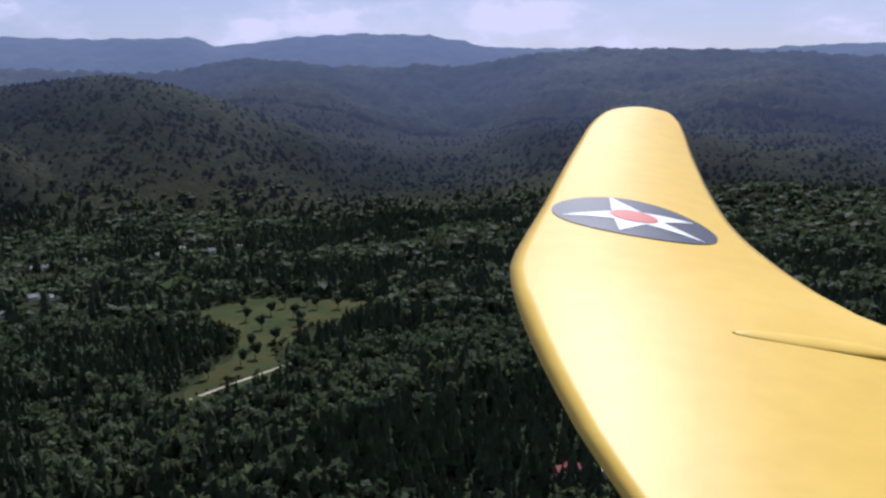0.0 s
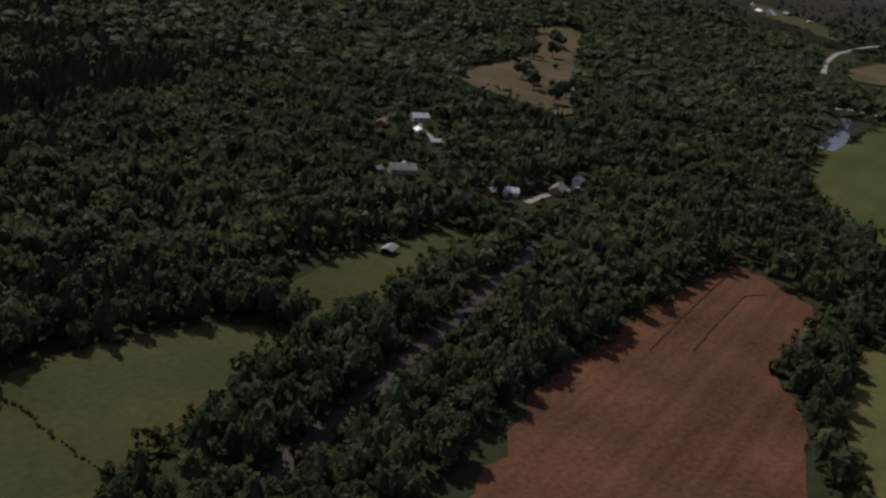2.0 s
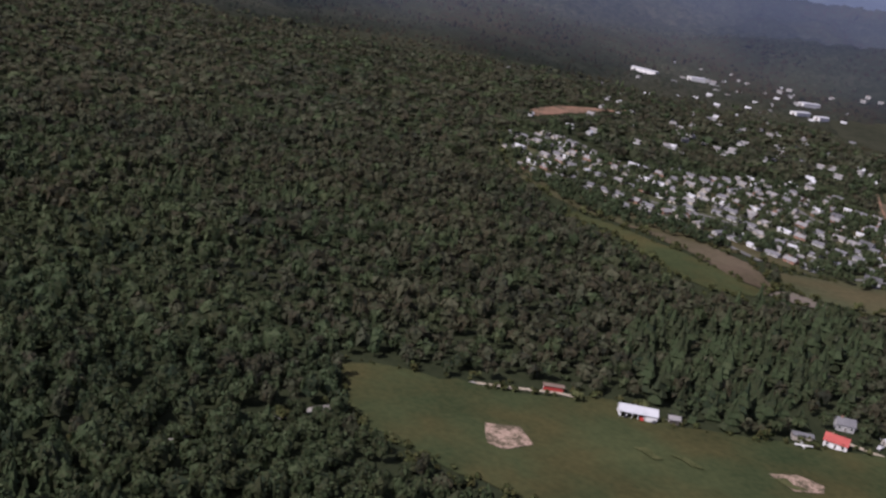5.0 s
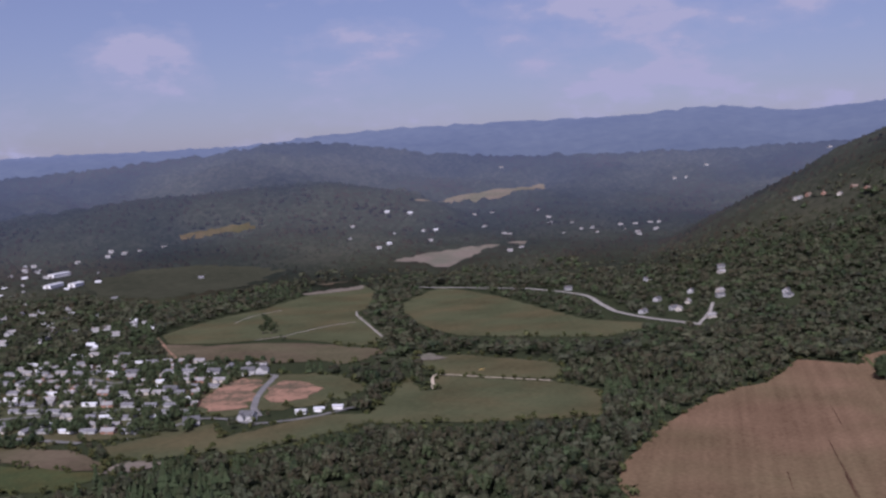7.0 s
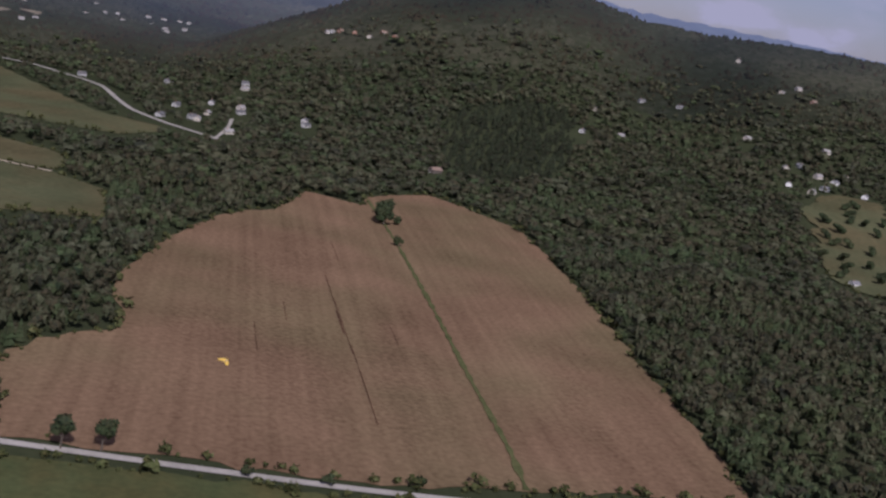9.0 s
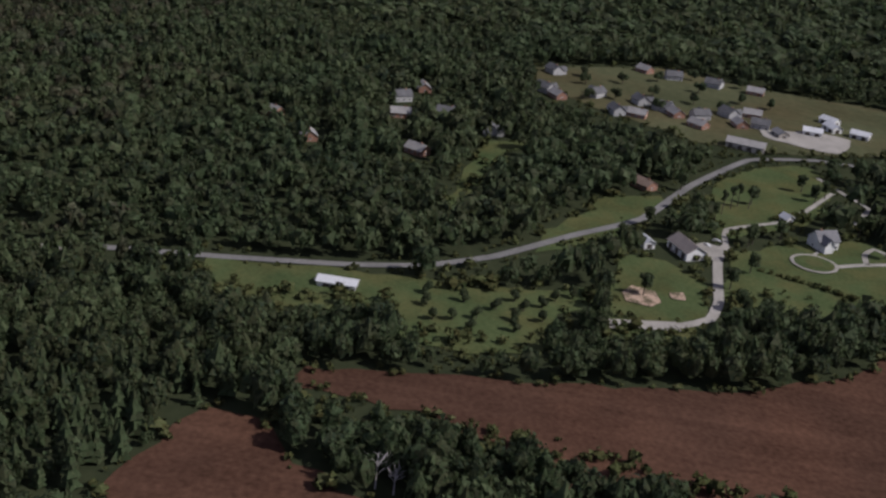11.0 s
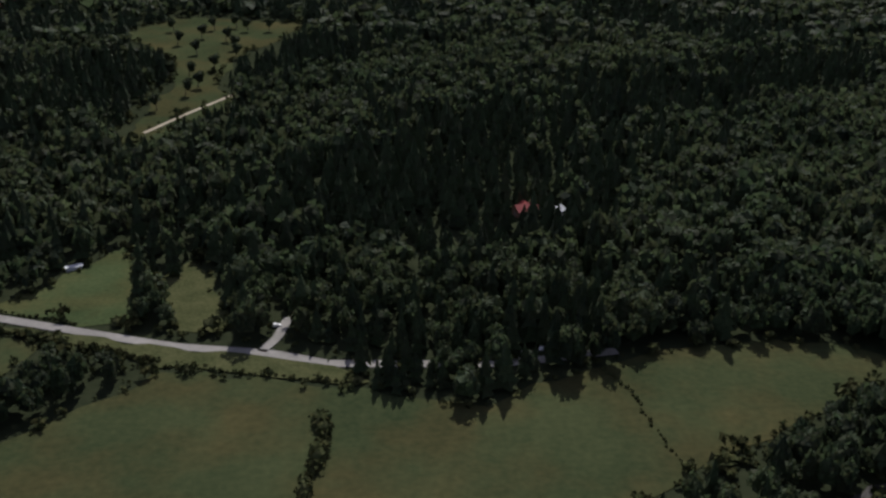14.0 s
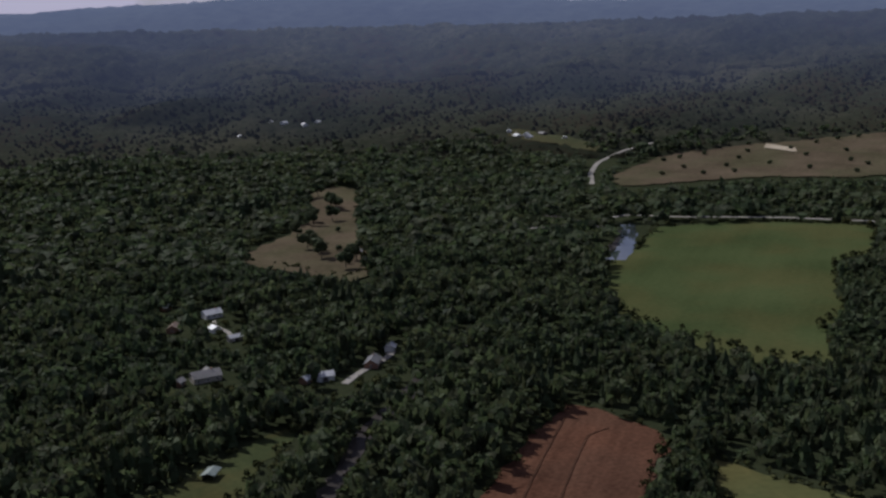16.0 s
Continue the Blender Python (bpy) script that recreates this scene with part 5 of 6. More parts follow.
slope_brick = put(house(10, 7, 3.0, 2.6, M_BRICK, M_BROWNROOF, "brick house with a brown roof on a wooded hillside", group="houses on the southern slopes"), -582, -1758, 30, 12, free=1.0)
more(slope_brick, [(-593, -1721, 70), (-624, -1673, 10), (-634, -1647, 50), (-1204, -1328, 15)], 12, 1.1)
# the suburb below the hill
edge_house = put(house(11, 7.5, 3.4, 2.8, M_CREAM, M_SHINGLE, "cream suburban house with a grey roof among lawns", group="houses of the western suburb"), -1014, -1229, 20, 10, free=1.0)
more(edge_house, [(-992, -1115, 60), (-1020, -1084, 10), (-1059, -1077, 75), (-977, -1042, 30), (-1076, -1141, 0), (-950, -863, 45), (-940, -835, 15), (-849, -751, 60)], 10, 1.0)
edge_white = put(house(11, 7, 3.0, 2.4, M_WHITE, M_PALEROOF, "white suburban house with a pale grey roof among lawns", group="houses of the western suburb"), -1017, -1117, 80, 10, free=1.0)
more(edge_white, [(-1033, -1066, 20), (-961, -1068, 50), (-1004, -1050, 5), (-1048, -1025, 35), (-975, -868, 70), (-980, -838, 25), (-810, -778, 10)], 10, 1.0)
# single houses far out on the plain and its hills
plain_house = put(house(9, 6, 2.8, 2.2, M_PALEWALL, M_SHINGLE, "small pale house far out on the wooded plain", group="houses on the plain", windows=0), -62, -2343, 20, 11, free=0.9)
more(plain_house, [(-199, -2339, 60), (-122, -2156, 10), (-254, -2220, 40), (-291, -2187, 70), (-350, -2206, 20), (-379, -2201, 0), (-370, -2126, 35), (-409, -2202, 15), (-427, -2200, 50), (-930, -2639, 20), (-605, -2613, 60), (-626, -2614, 10), (-542, -2636, 40), (47, -2218, 70), (34, -2136, 20), (131, -2068, 0), (190, -2209, 35), (-100, -2347, 15), (-78, -2255, 50)], 10, 0.9)
more(plain_house, [(-113, -2171, 20), (-212, -2235, 60), (-112, -2002, 10), (-135, -2024, 40), (-559, -2527, 70), (-531, -2530, 20), (-429, -2631, 0), (-147, -2744, 35)], 10, 0.9)
more(plain_house, [(-230, -2142, 20), (-266, -2174, 50), (-295, -2137, 10), (-350, -2151, 70), (-410, -2146, 30), (-368, -2098, 0), (-573, -1774, 40), (-212, -2272, 15), (648, -2105, 10), (622, -2103, 40), (596, -2113, 65), (552, -2131, 20), (857, -1880, 20), (824, -1953, 60), (767, -1973, 10), (897, -1834, 40), (786, -1791, 70), (834, -2340, 20), (929, -2258, 0), (623, -1490, 35), (583, -1495, 15), (693, -2043, 50), (650, -2088, 20), (446, -1326, 10), (580, -2118, 60), (745, -1591, 30), (501, -1337, 80), (435, -1337, 25), (609, -1292, 5), (567, -1142, 45), (690, -1541, 10), (540, -1421, 70), (651, -1381, 30), (560, -1560, 0)], 10, 0.8)
put(barn(14, 9, 3.6, 2.4, M_DARKWALL, M_BROWNROOF, "dark barn at the edge of the brown field"), -483, -1081, 20, 14, free=1.2)


# the plain behind the estate: small houses under trees
rng = np.random.RandomState(5)
bm = bmesh.new()
for cx, cy, k, sp in ((610, -1300, 12, 60), (640, -1501, 9, 60), (490, -1240, 7, 45), (505, -1391, 9, 60), (435, -1340, 6, 40), (792, -1933, 12, 80), (876, -1865, 8, 60), (600, -1110, 7, 50), (38, -2240, 3, 60), (135, -2129, 3, 50), (850, -1501, 11, 90), (744, -1711, 12, 110), (542, -1836, 7, 120)):
    for _ in range(k):
        x, y = cx + rng.normal() * sp, cy + rng.normal() * sp * 0.8
        m = pose(x, y, ground_at(x, y) + 0.15, 0, 0, 12 + 90 * rng.randint(0, 2) + rng.uniform(-12, 12))
        roof = rng.randint(1, 4)
        for slot, piece in ((0, gable_body(9, 6, 3.0, 2.0)), (roof, roof_slab(9, 6, 3.0, 2.0))):
            piece.transform(m)
            me = bpy.data.meshes.new("house_piece")
            piece.to_mesh(me)
            piece.free()
            n = len(bm.faces)
            bm.from_mesh(me)
            bpy.data.meshes.remove(me)
            bm.faces.ensure_lookup_table()
            for f in bm.faces[n:]:
                f.material_index = slot
        BUILT.append((x, y, 11, 0.8))
far = part("distant_houses", bm, M_PALEWALL, None)
for mat in (M_PALEROOF, M_SHINGLE, M_TIN):
    far.data.materials.append(mat)
tagged(far, "small pale houses scattered among the trees of the plain", "houses", kind="stuff")

BUILT.append((-255, -37, 6, 1.0))
# ---- trees and woods ----
def ball(level):
    bm = bmesh.new()
    bmesh.ops.create_icosphere(bm, subdivisions=level, radius=1)
    v = np.array([q.co[:] for q in bm.verts])
    f = np.array([[q.index for q in fc.verts] for fc in bm.faces])
    bm.free()
    return v, f


def lumpy(seed, level, rough):
    """An uneven crown about 1 in radius."""
    v, f = ball(level)
    rng = np.random.RandomState(seed)
    k = np.ones(len(v))
    for _ in range(9):
        d = rng.normal(size=3)
        d /= np.linalg.norm(d)
        k += rough * rng.uniform(-0.7, 1.0) * np.exp(-(1 - v @ d) * rng.uniform(3, 9))
    v = v * k[:, None] + rng.uniform(-0.11, 0.11, v.shape)
    return v, f


def clustered(seed, leaves, size, level, floor):
    """A crown of several lobes: a dark core and many loose leaf clumps round it."""
    rng = np.random.RandomState(seed)
    v, f = lumpy(seed, level, 0.6)
    v = v * 0.74
    v[:, :2] *= (1.0 - 0.2 * v[:, 2:3])
    f = f[v[f][:, :, 2].mean(1) > floor]
    lobes = []
    for k in range(7):
        a, up = k * 2.4 + rng.uniform(-0.5, 0.5), -0.3 + 1.0 * k / 6 + rng.uniform(-0.12, 0.12)
        out = 0.52 * math.sqrt(max(0.05, 1 - up * up)) * rng.uniform(0.7, 1.2)
        lobes.append((np.array([math.cos(a) * out, math.sin(a) * out, up * 0.62]), rng.uniform(0.34, 0.5)))
    vs, fs, n = [v], [f], len(v)
    for k in range(leaves):
        c, s = lobes[rng.randint(7)]
        d = rng.normal(size=3)
        d[2] = abs(d[2]) - 0.25
        d /= np.linalg.norm(d)
        c = c + d * s * rng.uniform(0.75, 1.2)
        # clumps lie roughly along the crown's surface
        a = np.cross(d + rng.normal(size=3) * 0.45, rng.normal(size=3))
        a /= np.linalg.norm(a)
        b = np.cross(d + rng.normal(size=3) * 0.45, a)
        b /= np.linalg.norm(b)
        w = size * rng.uniform(0.65, 1.35)
        vs.append(np.array([c - a * w, c + b * w * 1.1, c + a * w * 0.8 - b * w * 0.5]))
        fs.append(np.array([[n, n + 1, n + 2]]))
        n += 3
    return np.concatenate(vs), np.concatenate(fs)


def pine(seed, tiers, seg):
    """Ragged tiers of boughs, narrowing to a tip; height 1, radius about 0.2."""
    rng = np.random.RandomState(seed)
    vs, fs, n = [], [], 0
    for k in range(tiers):
        z0 = 0.12 + 0.8 * k / tiers
        z1 = min(1.0, z0 + 1.25 / tiers + 0.05)
        r = 0.2 * (1 - (k / tiers) ** 1.25) * rng.uniform(0.85, 1.15) + 0.02
        a = np.arange(seg) * 2 * math.pi / seg + rng.uniform(0, 6)
        rr = r * np.where(np.arange(seg) % 2, 0.62, 1.1) * rng.uniform(0.8, 1.2, seg)
        ring = np.stack([rr * np.cos(a), rr * np.sin(a), z0 + rng.uniform(-0.03, 0.03, seg)], 1)
        vs += [ring, np.array([[rng.uniform(-0.01, 0.01), rng.uniform(-0.01, 0.01), z1]])]
        fs.append(np.array([[n + i, n + (i + 1) % seg, n + seg] for i in range(seg)]))
        n += seg + 1
    return np.concatenate(vs), np.concatenate(fs)


def scatter(name, places, kinds, mat, label, category="woods"):
    """One sheet of woods: places are x, y, z, sx, sz, turn."""
    rng = np.random.RandomState(len(places))
    pick = rng.randint(0, len(kinds), len(places))
    allv, allf, n = [], [], 0
    for k, (v, f) in enumerate(kinds):
        p = places[pick == k]
        if not len(p):
            continue
        c, s = np.cos(p[:, 5]), np.sin(p[:, 5])
        x = (v[None, :, 0] * c[:, None] - v[None, :, 1] * s[:, None]) * p[:, 3, None] + p[:, 0, None]
        y = (v[None, :, 0] * s[:, None] + v[None, :, 1] * c[:, None]) * p[:, 3, None] + p[:, 1, None]
        z = v[None, :, 2] * p[:, 4, None] + p[:, 2, None]
        allv.append(np.stack([x, y, z], 2).reshape(-1, 3))
        allf.append((f[None] + (np.arange(len(p)) * len(v))[:, None, None]).reshape(-1, 3) + n)
        n += len(p) * len(v)
    ob = mesh_ob(name, np.concatenate(allv), np.concatenate(allf), mat)
    return tagged(ob, label, category, kind="stuff")


HOUSES = np.array(BUILT)


def open_ground(x, y, margin=0.0, seen_only=False):
    """True where no woods grow."""
    out = np.zeros(x.shape, bool)
    for poly in CLEAR:
        q = np.array(poly)
        near = (x > q[:, 0].min() - 15) & (x < q[:, 0].max() + 15) & (y > q[:, 1].min() - 15) & (y < q[:, 1].max() + 15)
        if near.any():
            i = np.where(near)[0]
            out[i] |= inside(x[i], y[i], poly)
            if margin:
                out[i] |= near_line(x[i], y[i], poly + poly[:1]) < margin
    for line, hw, seen in LINES:
        if seen_only and not seen:
            continue
        q = np.array(line)
        i = np.where((x > q[:, 0].min() - 20) & (x < q[:, 0].max() + 20) & (y > q[:, 1].min() - 20) & (y < q[:, 1].max() + 20))[0]
        if len(i):
            out[i] |= near_line(x[i], y[i], line) < hw + margin
    for hx, hy, hr, free in HOUSES:
        hr = hr * free if seen_only else hr
        i = np.where((abs(x - hx) < hr + 6) & (abs(y - hy) < hr + 6))[0]
        out[i] |= np.hypot(x[i] - hx, y[i] - hy) < hr
    return out


GAPS = []   # strips left without trees for the camera's view, with low growth only


def woods_grid(r0, r1, step, margin, seed, height):
    """Trees on a jittered grid. Those that would hide fields, roads or houses from the camera are left out."""
    rng = np.random.RandomState(seed)
    g = np.arange(-r1, r1, step)
    x, y = [q.ravel() for q in np.meshgrid(g, g)]
    x = x + rng.uniform(-0.46, 0.46, len(x)) * step
    y = y + rng.uniform(-0.46, 0.46, len(y)) * step
    r = np.hypot(x, y)
    keep = (r > r0) & (r <= r1)
    x, y = x[keep], y[keep]
    keep = ~open_ground(x, y, margin)
    x, y = x[keep], y[keep]
    h = height(x, y, rng)
    back = 1 + 0.9 * h / (190 - h)
    keep = ~open_ground(x * back, y * back, 0, True) & ~open_ground(x * (1 + (back - 1) * 0.5), y * (1 + (back - 1) * 0.5), 0, True)
    GAPS.append((x[~keep], y[~keep]))
    return x[keep], y[keep], h[keep], rng


LEAFY = [clustered(k, 120, 0.215, 1, -0.2) for k in range(10)]
PLAIN = [clustered(20 + k, 28, 0.4, 1, 0.05) for k in range(9)]
COARSE = [clustered(40 + k, 10, 0.54, 1, 0.12) for k in range(9)]
PINES = [pine(k, 6, 8) for k in range(5)]
PINES_FAR = [pine(30 + k, 5, 7) for k in range(5)]


PINES_SOUTH = [(256, -489), (236, -547), (183, -632), (146, -609), (130, -488), (148, -437), (159, -414), (172, -399), (185, -410), (205, -411)]
PINES_LANE = [(-296, 519), (-310, 592), (-305, 648), (-259, 696), (-158, 456), (-184, 417), (-210, 408), (-234, 424)]
# outline of a cloud shadow on the hill, imitated by added dark firs
CLOUD_SHADE_WOOD = [(-581, -1296), (-654, -1331), (-727, -1338), (-782, -1297), (-657, -1098), (-527, -1040), (-500, -1090), (-530, -1175)]


def plant(r0, r1, step, margin, seed, broad, needle, label, grow=1.0, wide=1.0, sector=None):
    def height(x, y, rng):
        south = smooth(-0.2, 0.9, -np.cos(np.arctan2(x, y)))
        h = grow * (rng.uniform(9.5, 19, len(x)) + 4.5 * waves(x, y, 110, 78, 3)) * (1 - 0.33 * south)
        return np.where(rng.rand(len(x)) < 0.14, h * 0.6, h)

    x, y, h, rng = woods_grid(r0, r1, step, margin, seed, height)
    if sector:
        az = np.degrees(np.arctan2(x, y)) % 360
        keep = (az > sector[0]) & (az < sector[1])
        x, y, h = x[keep], y[keep], h[keep]
    # towards the far hills the single trees thin out over the closed canopy
    keep = rng.rand(len(x)) > smooth(1640, 1900, np.hypot(x, y))
    x, y, h = x[keep], y[keep], h[keep]
    n = len(x)
    # pines stand in stands of their own, mostly in the north
    north = np.exp(-((np.arctan2(x, y) + 0.05) / 0.55) ** 2)
    stand = waves(x, y, 330, 77, 3) + 1.15 * north + rng.uniform(-0.5, 0.5, n)
    conifer = (stand > 0.95) | inside(x, y, CLOUD_SHADE_WOOD) | ((inside(x, y, PINES_SOUTH) | inside(x, y, PINES_LANE)) & (rng.rand(n) < 0.75))
    rad = wide * (1.6 + 0.22 * h) * rng.uniform(0.72, 1.4, n)
    z = terrain(x, y)
    turn = rng.uniform(0, 6.283, n)
    p = np.stack([x, y, z + h * 0.52, rad, h * 0.5, turn], 1)
    # towards the south more and more crowns are dull and brownish
    dry = rng.rand(n) < 0.75 * smooth(180, 520, -y + 90 * waves(x, y, 240, 79, 2))
    scatter("broadleaf_woods", p[~conifer & ~dry], broad, M_LEAF, "dense broadleaf woods with rounded green crowns, " + label)
    if (dry & ~conifer).any():
        scatter("broadleaf_woods", p[~conifer & dry], broad, M_LEAFBROWN, "broadleaf woods with dull brownish-green crowns, " + label)
    h2 = h * np.where(inside(x, y, PINES_SOUTH), 1.7, 1.2)
    p = np.stack([x, y, z - 0.5, h2 * 1.05 * wide, h2 + 0.5, turn], 1)
    fir = inside(x, y, CLOUD_SHADE_WOOD)
    scatter("pine_woods", p[conifer & ~fir], needle, M_NEEDLE, "dark pointed pine woods, " + label)
    if fir.any():
        scatter("shade_firs", p[fir], needle, M_SHADEFIR, "dense stand of firs added and darkened as cloud shadow above the bare field, " + label)


plant(0, 140, 7.4, 1.5, 9, LEAFY, PINES, "below the flight", 1.0, 1.0)
plant(140, 430, 7.0, 1.5, 1, LEAFY, PINES, "near the river", 1.0, 0.95)
plant(430, 950, 8.4, 2.0, 2, PLAIN, PINES_FAR, "round the valley fields", 1.0, 1.04)
plant(950, 1900, 12.6, 3, 3, COARSE, PINES_FAR, "on the valley's edge", 1.0, 1.5)


def canopy(name, r0, r1, step, count, mat, seed, label, kind, category, tall):
    """Far woods as one closed canopy of uneven crowns; it drops below the ground where fields lie open."""
    v, f = ring_grid(np.arange(r0, r1 + 1, step), count)
    rng = np.random.RandomState(seed)
    x = v[:, 0] + rng.uniform(-0.4, 0.4, len(v)) * step
    y = v[:, 1] + rng.uniform(-0.4, 0.4, len(v)) * step
    v[:, 0], v[:, 1] = x, y
    v[:, 2] = terrain(x, y) + 3 + tall * rng.rand(len(v)) ** 1.5 + 2.0 * waves(x, y, 45, seed, 2) + 2.5 * waves(x, y, 160, seed + 1, 2)
    bare = open_ground(x, y, 1)
    v[bare, 2] = terrain(x[bare], y[bare]) - 0.6
    v[:count, 2] -= 22
    ob = mesh_ob(name, v, f, mat, smooth_shade=True)
    tagged(ob, label, category, kind=kind)

plant(950, 1560, 13.5, 3, 6, COARSE, PINES_FAR, "on the hill behind the bare field", 0.85, 1.3, (192, 236))


def tuft(seed):
    """A far crown: a low dome of few faces."""
    rng = np.random.RandomState(seed)
    a = np.arange(6) * math.pi / 3 + rng.uniform(0, 1)
    r = rng.uniform(0.75, 1.15, 6)
    low = np.stack([r * np.cos(a), r * np.sin(a), rng.uniform(-0.2, 0.1, 6)], 1)
    top = np.array([[rng.uniform(-0.3, 0.3), rng.uniform(-0.3, 0.3), rng.uniform(0.8, 1.2)]])
    return np.concatenate([low, top]), np.array([[i, (i + 1) % 6, 6] for i in range(6)])


x, y, h, rng = woods_grid(1660, 2480, 15, 4, 4, lambda x, y, rng: rng.uniform(4, 9, len(x)))
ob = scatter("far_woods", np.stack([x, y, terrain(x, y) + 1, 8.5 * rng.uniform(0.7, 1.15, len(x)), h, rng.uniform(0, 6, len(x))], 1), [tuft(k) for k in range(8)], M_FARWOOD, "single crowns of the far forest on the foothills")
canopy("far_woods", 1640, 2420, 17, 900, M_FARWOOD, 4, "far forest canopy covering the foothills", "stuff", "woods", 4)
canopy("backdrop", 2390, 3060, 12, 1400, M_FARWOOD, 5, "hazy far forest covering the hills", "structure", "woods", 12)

# young growth and bushes along the edges of fields, roads and the river
rng = np.random.RandomState(8)
bx, by = [], []
for poly in CLEAR:
    for (x0, y0), (x1, y1) in zip(poly, poly[1:] + poly[:1]):
        if math.hypot(x0, y0) < 1150:
            k = rng.randint(1, 3)
            s = rng.rand(k)
            bx += list(x0 + (x1 - x0) * s + rng.uniform(-3, 3, k))
            by += list(y0 + (y1 - y0) * s + rng.uniform(-3, 3, k))
for line, hw, seen in LINES:
    for (x0, y0), (x1, y1) in zip(line[:-1], line[1:]):
        if math.hypot(x0, y0) < 1000:
            dx, dy = x1 - x0, y1 - y0
            l = math.hypot(dx, dy) + 1e-6
            for s in (-1, 1):
                if rng.rand() < 0.45:
                    o = s * (hw + rng.uniform(0.5, 2.5))
                    bx.append(x0 - dy / l * o)
                    by.append(y0 + dx / l * o)
for gx, gy in GAPS[1:3]:
    near = np.hypot(gx, gy) < 800
    for _ in range(2 if near.sum() < 900 else 1):
        bx += list(gx[near] + rng.uniform(-3.5, 3.5, near.sum()))
        by += list(gy[near] + rng.uniform(-3.5, 3.5, near.sum()))
bx, by = np.array(bx), np.array(by)
keep = ~np.any([inside(bx, by, poly) & (near_line(bx, by, poly + poly[:1]) > 3) for poly in CLEAR], axis=0)
for line, hw, seen in LINES:
    keep &= near_line(bx, by, line) > hw - 0.6
bx, by = bx[keep], by[keep]
h = rng.uniform(1.2, 4.2, len(bx)) * np.where(rng.rand(len(bx)) < 0.2, 1.7, 1)
scatter("bushes", np.stack([bx, by, terrain(bx, by) + h * 0.4, h * rng.uniform(0.45, 0.8, len(bx)), h * 0.6, rng.uniform(0, 6, len(bx))], 1), [clustered(80 + k, 20, 0.4, 1, 0.15) for k in range(7)], M_BUSH, "low bushes and young growth along the edges", "bushes")

# ---- single trees and hedges ----
def tree(seed, h, rad, label, conifer=False):
    """A tree with a tapered trunk, limbs and a crown of loose leaf clumps."""
    root = tagged(new("pine_tree" if conifer else "tree", None), label, "tree")
    rng = np.random.RandomState(seed)
    bm = bmesh.new()
    bmesh.ops.create_cone(bm, cap_ends=True, segments=7, radius1=0.05 * rad + 0.18, radius2=0.06, depth=h * 0.8, matrix=Matrix.Translation((0, 0, h * 0.4 - 0.3)))
    part("trunk", bm, M_BARK, root)
    if conifer:
        v, f = pine(seed, 9, 12)
        mesh_ob("crown", v * np.array([h * 1.1, h * 1.1, h]), f, M_NEEDLE, root)
        return root
    for _ in range(5):
        a, z = rng.uniform(0, 6.283), h * rng.uniform(0.3, 0.55)
        d = Vector((math.cos(a), math.sin(a), rng.uniform(0.5, 1.0))).normalized()
        bm = bmesh.new()
        m = Matrix.Translation(Vector((0, 0, z)) + d * rad * 0.35) @ d.to_track_quat("Z", "Y").to_matrix().to_4x4()
        bmesh.ops.create_cone(bm, cap_ends=True, segments=5, radius1=0.13, radius2=0.04, depth=rad * 0.8, matrix=m)
        part("limb", bm, M_BARK, root)
    vs, fs, n = [], [], 0
    for k in range(6):
        v, f = clustered(seed * 7 + k, 70, 0.25, 1, -9)
        o = np.array([rng.uniform(-0.5, 0.5) * rad, rng.uniform(-0.5, 0.5) * rad, h * rng.uniform(0.42, 0.8)])
        s = rad * rng.uniform(0.5, 0.72)
        vs.append(v * np.array([s, s, s * 0.9]) + o)
        fs.append(f + n)
        n += len(v)
    mesh_ob("crown", np.concatenate(vs), np.concatenate(fs), M_LEAF, root)
    return root


def spread(proto, places):
    """The tree itself at the first place, and copies at the others."""
    for i, (x, y) in enumerate(places):
        m = pose(x, y, ground_at(x, y), 0, 0, (i * 77) % 360)
        if i == 0:
            proto.matrix_basis = m
        else:
            copy_thing(proto, m)


spread(tree(3, 13, 5.5, "round leafy tree standing alone beside the farm track"), [(-48, -395), (-33, -396)])
spread(tree(4, 15, 9, "broad bushy tree in the bare field"), [(-331, -834), (-336, -850), (-342, -866)])
spread(tree(4, 8, 4.5, "low bush in the bare field"), [(-317, -764), (-345, -838), (-350, -878)])
spread(tree(5, 5, 3, "small bushy tree beside the farm track"), [(-170, -364), (-131, -366), (-100, -374)])
spread(tree(6, 15, 5, "tall leafy tree standing in the clearing"), [(-128, 815), (-132, 953), (-124, 989), (-94, 984), (-97, 879), (-144, 815), (-111, 836), (-187, 914), (-209, 923), (-150, 930), (-110, 940), (-130, 890), (-160, 985), (-100, 910), (-125, 760), (-118, 780), (-140, 720), (-105, 1000), (-75, 985)])
spread(tree(7, 21, 8, "dark leafy tree standing in the dry meadow"), [(880, 822), (866, 838), (850, 822), (948, 880), (940, 868), (955, 890), (790, 790), (745, 735), (735, 715), (1000, 950), (715, 690), (722, 655), (690, 640)])
spread(tree(17, 8, 4, "small bushy tree in the dry meadow"), [(805, 800), (760, 745), (750, 700), (735, 672), (770, 690), (830, 770), (705, 650), (745, 715)])
spread(tree(8, 12, 4.2, "leafy garden tree on the farm lawn"), [(-539, 114), (-528, 97), (-521, 86), (-506, 126), (-521, 146), (-591, 182), (-554, 191), (-542, 194), (-447, 106), (-422, 107), (-417, 117), (-512, 199), (-574, 141), (-518, 75), (-489, 59), (-534, 104), (-585, 102), (-553, 183), (-510, 129), (-548, 205), (-530, 208), (-470, 120), (-428, 63), (-600, 190), (-608, 178)])
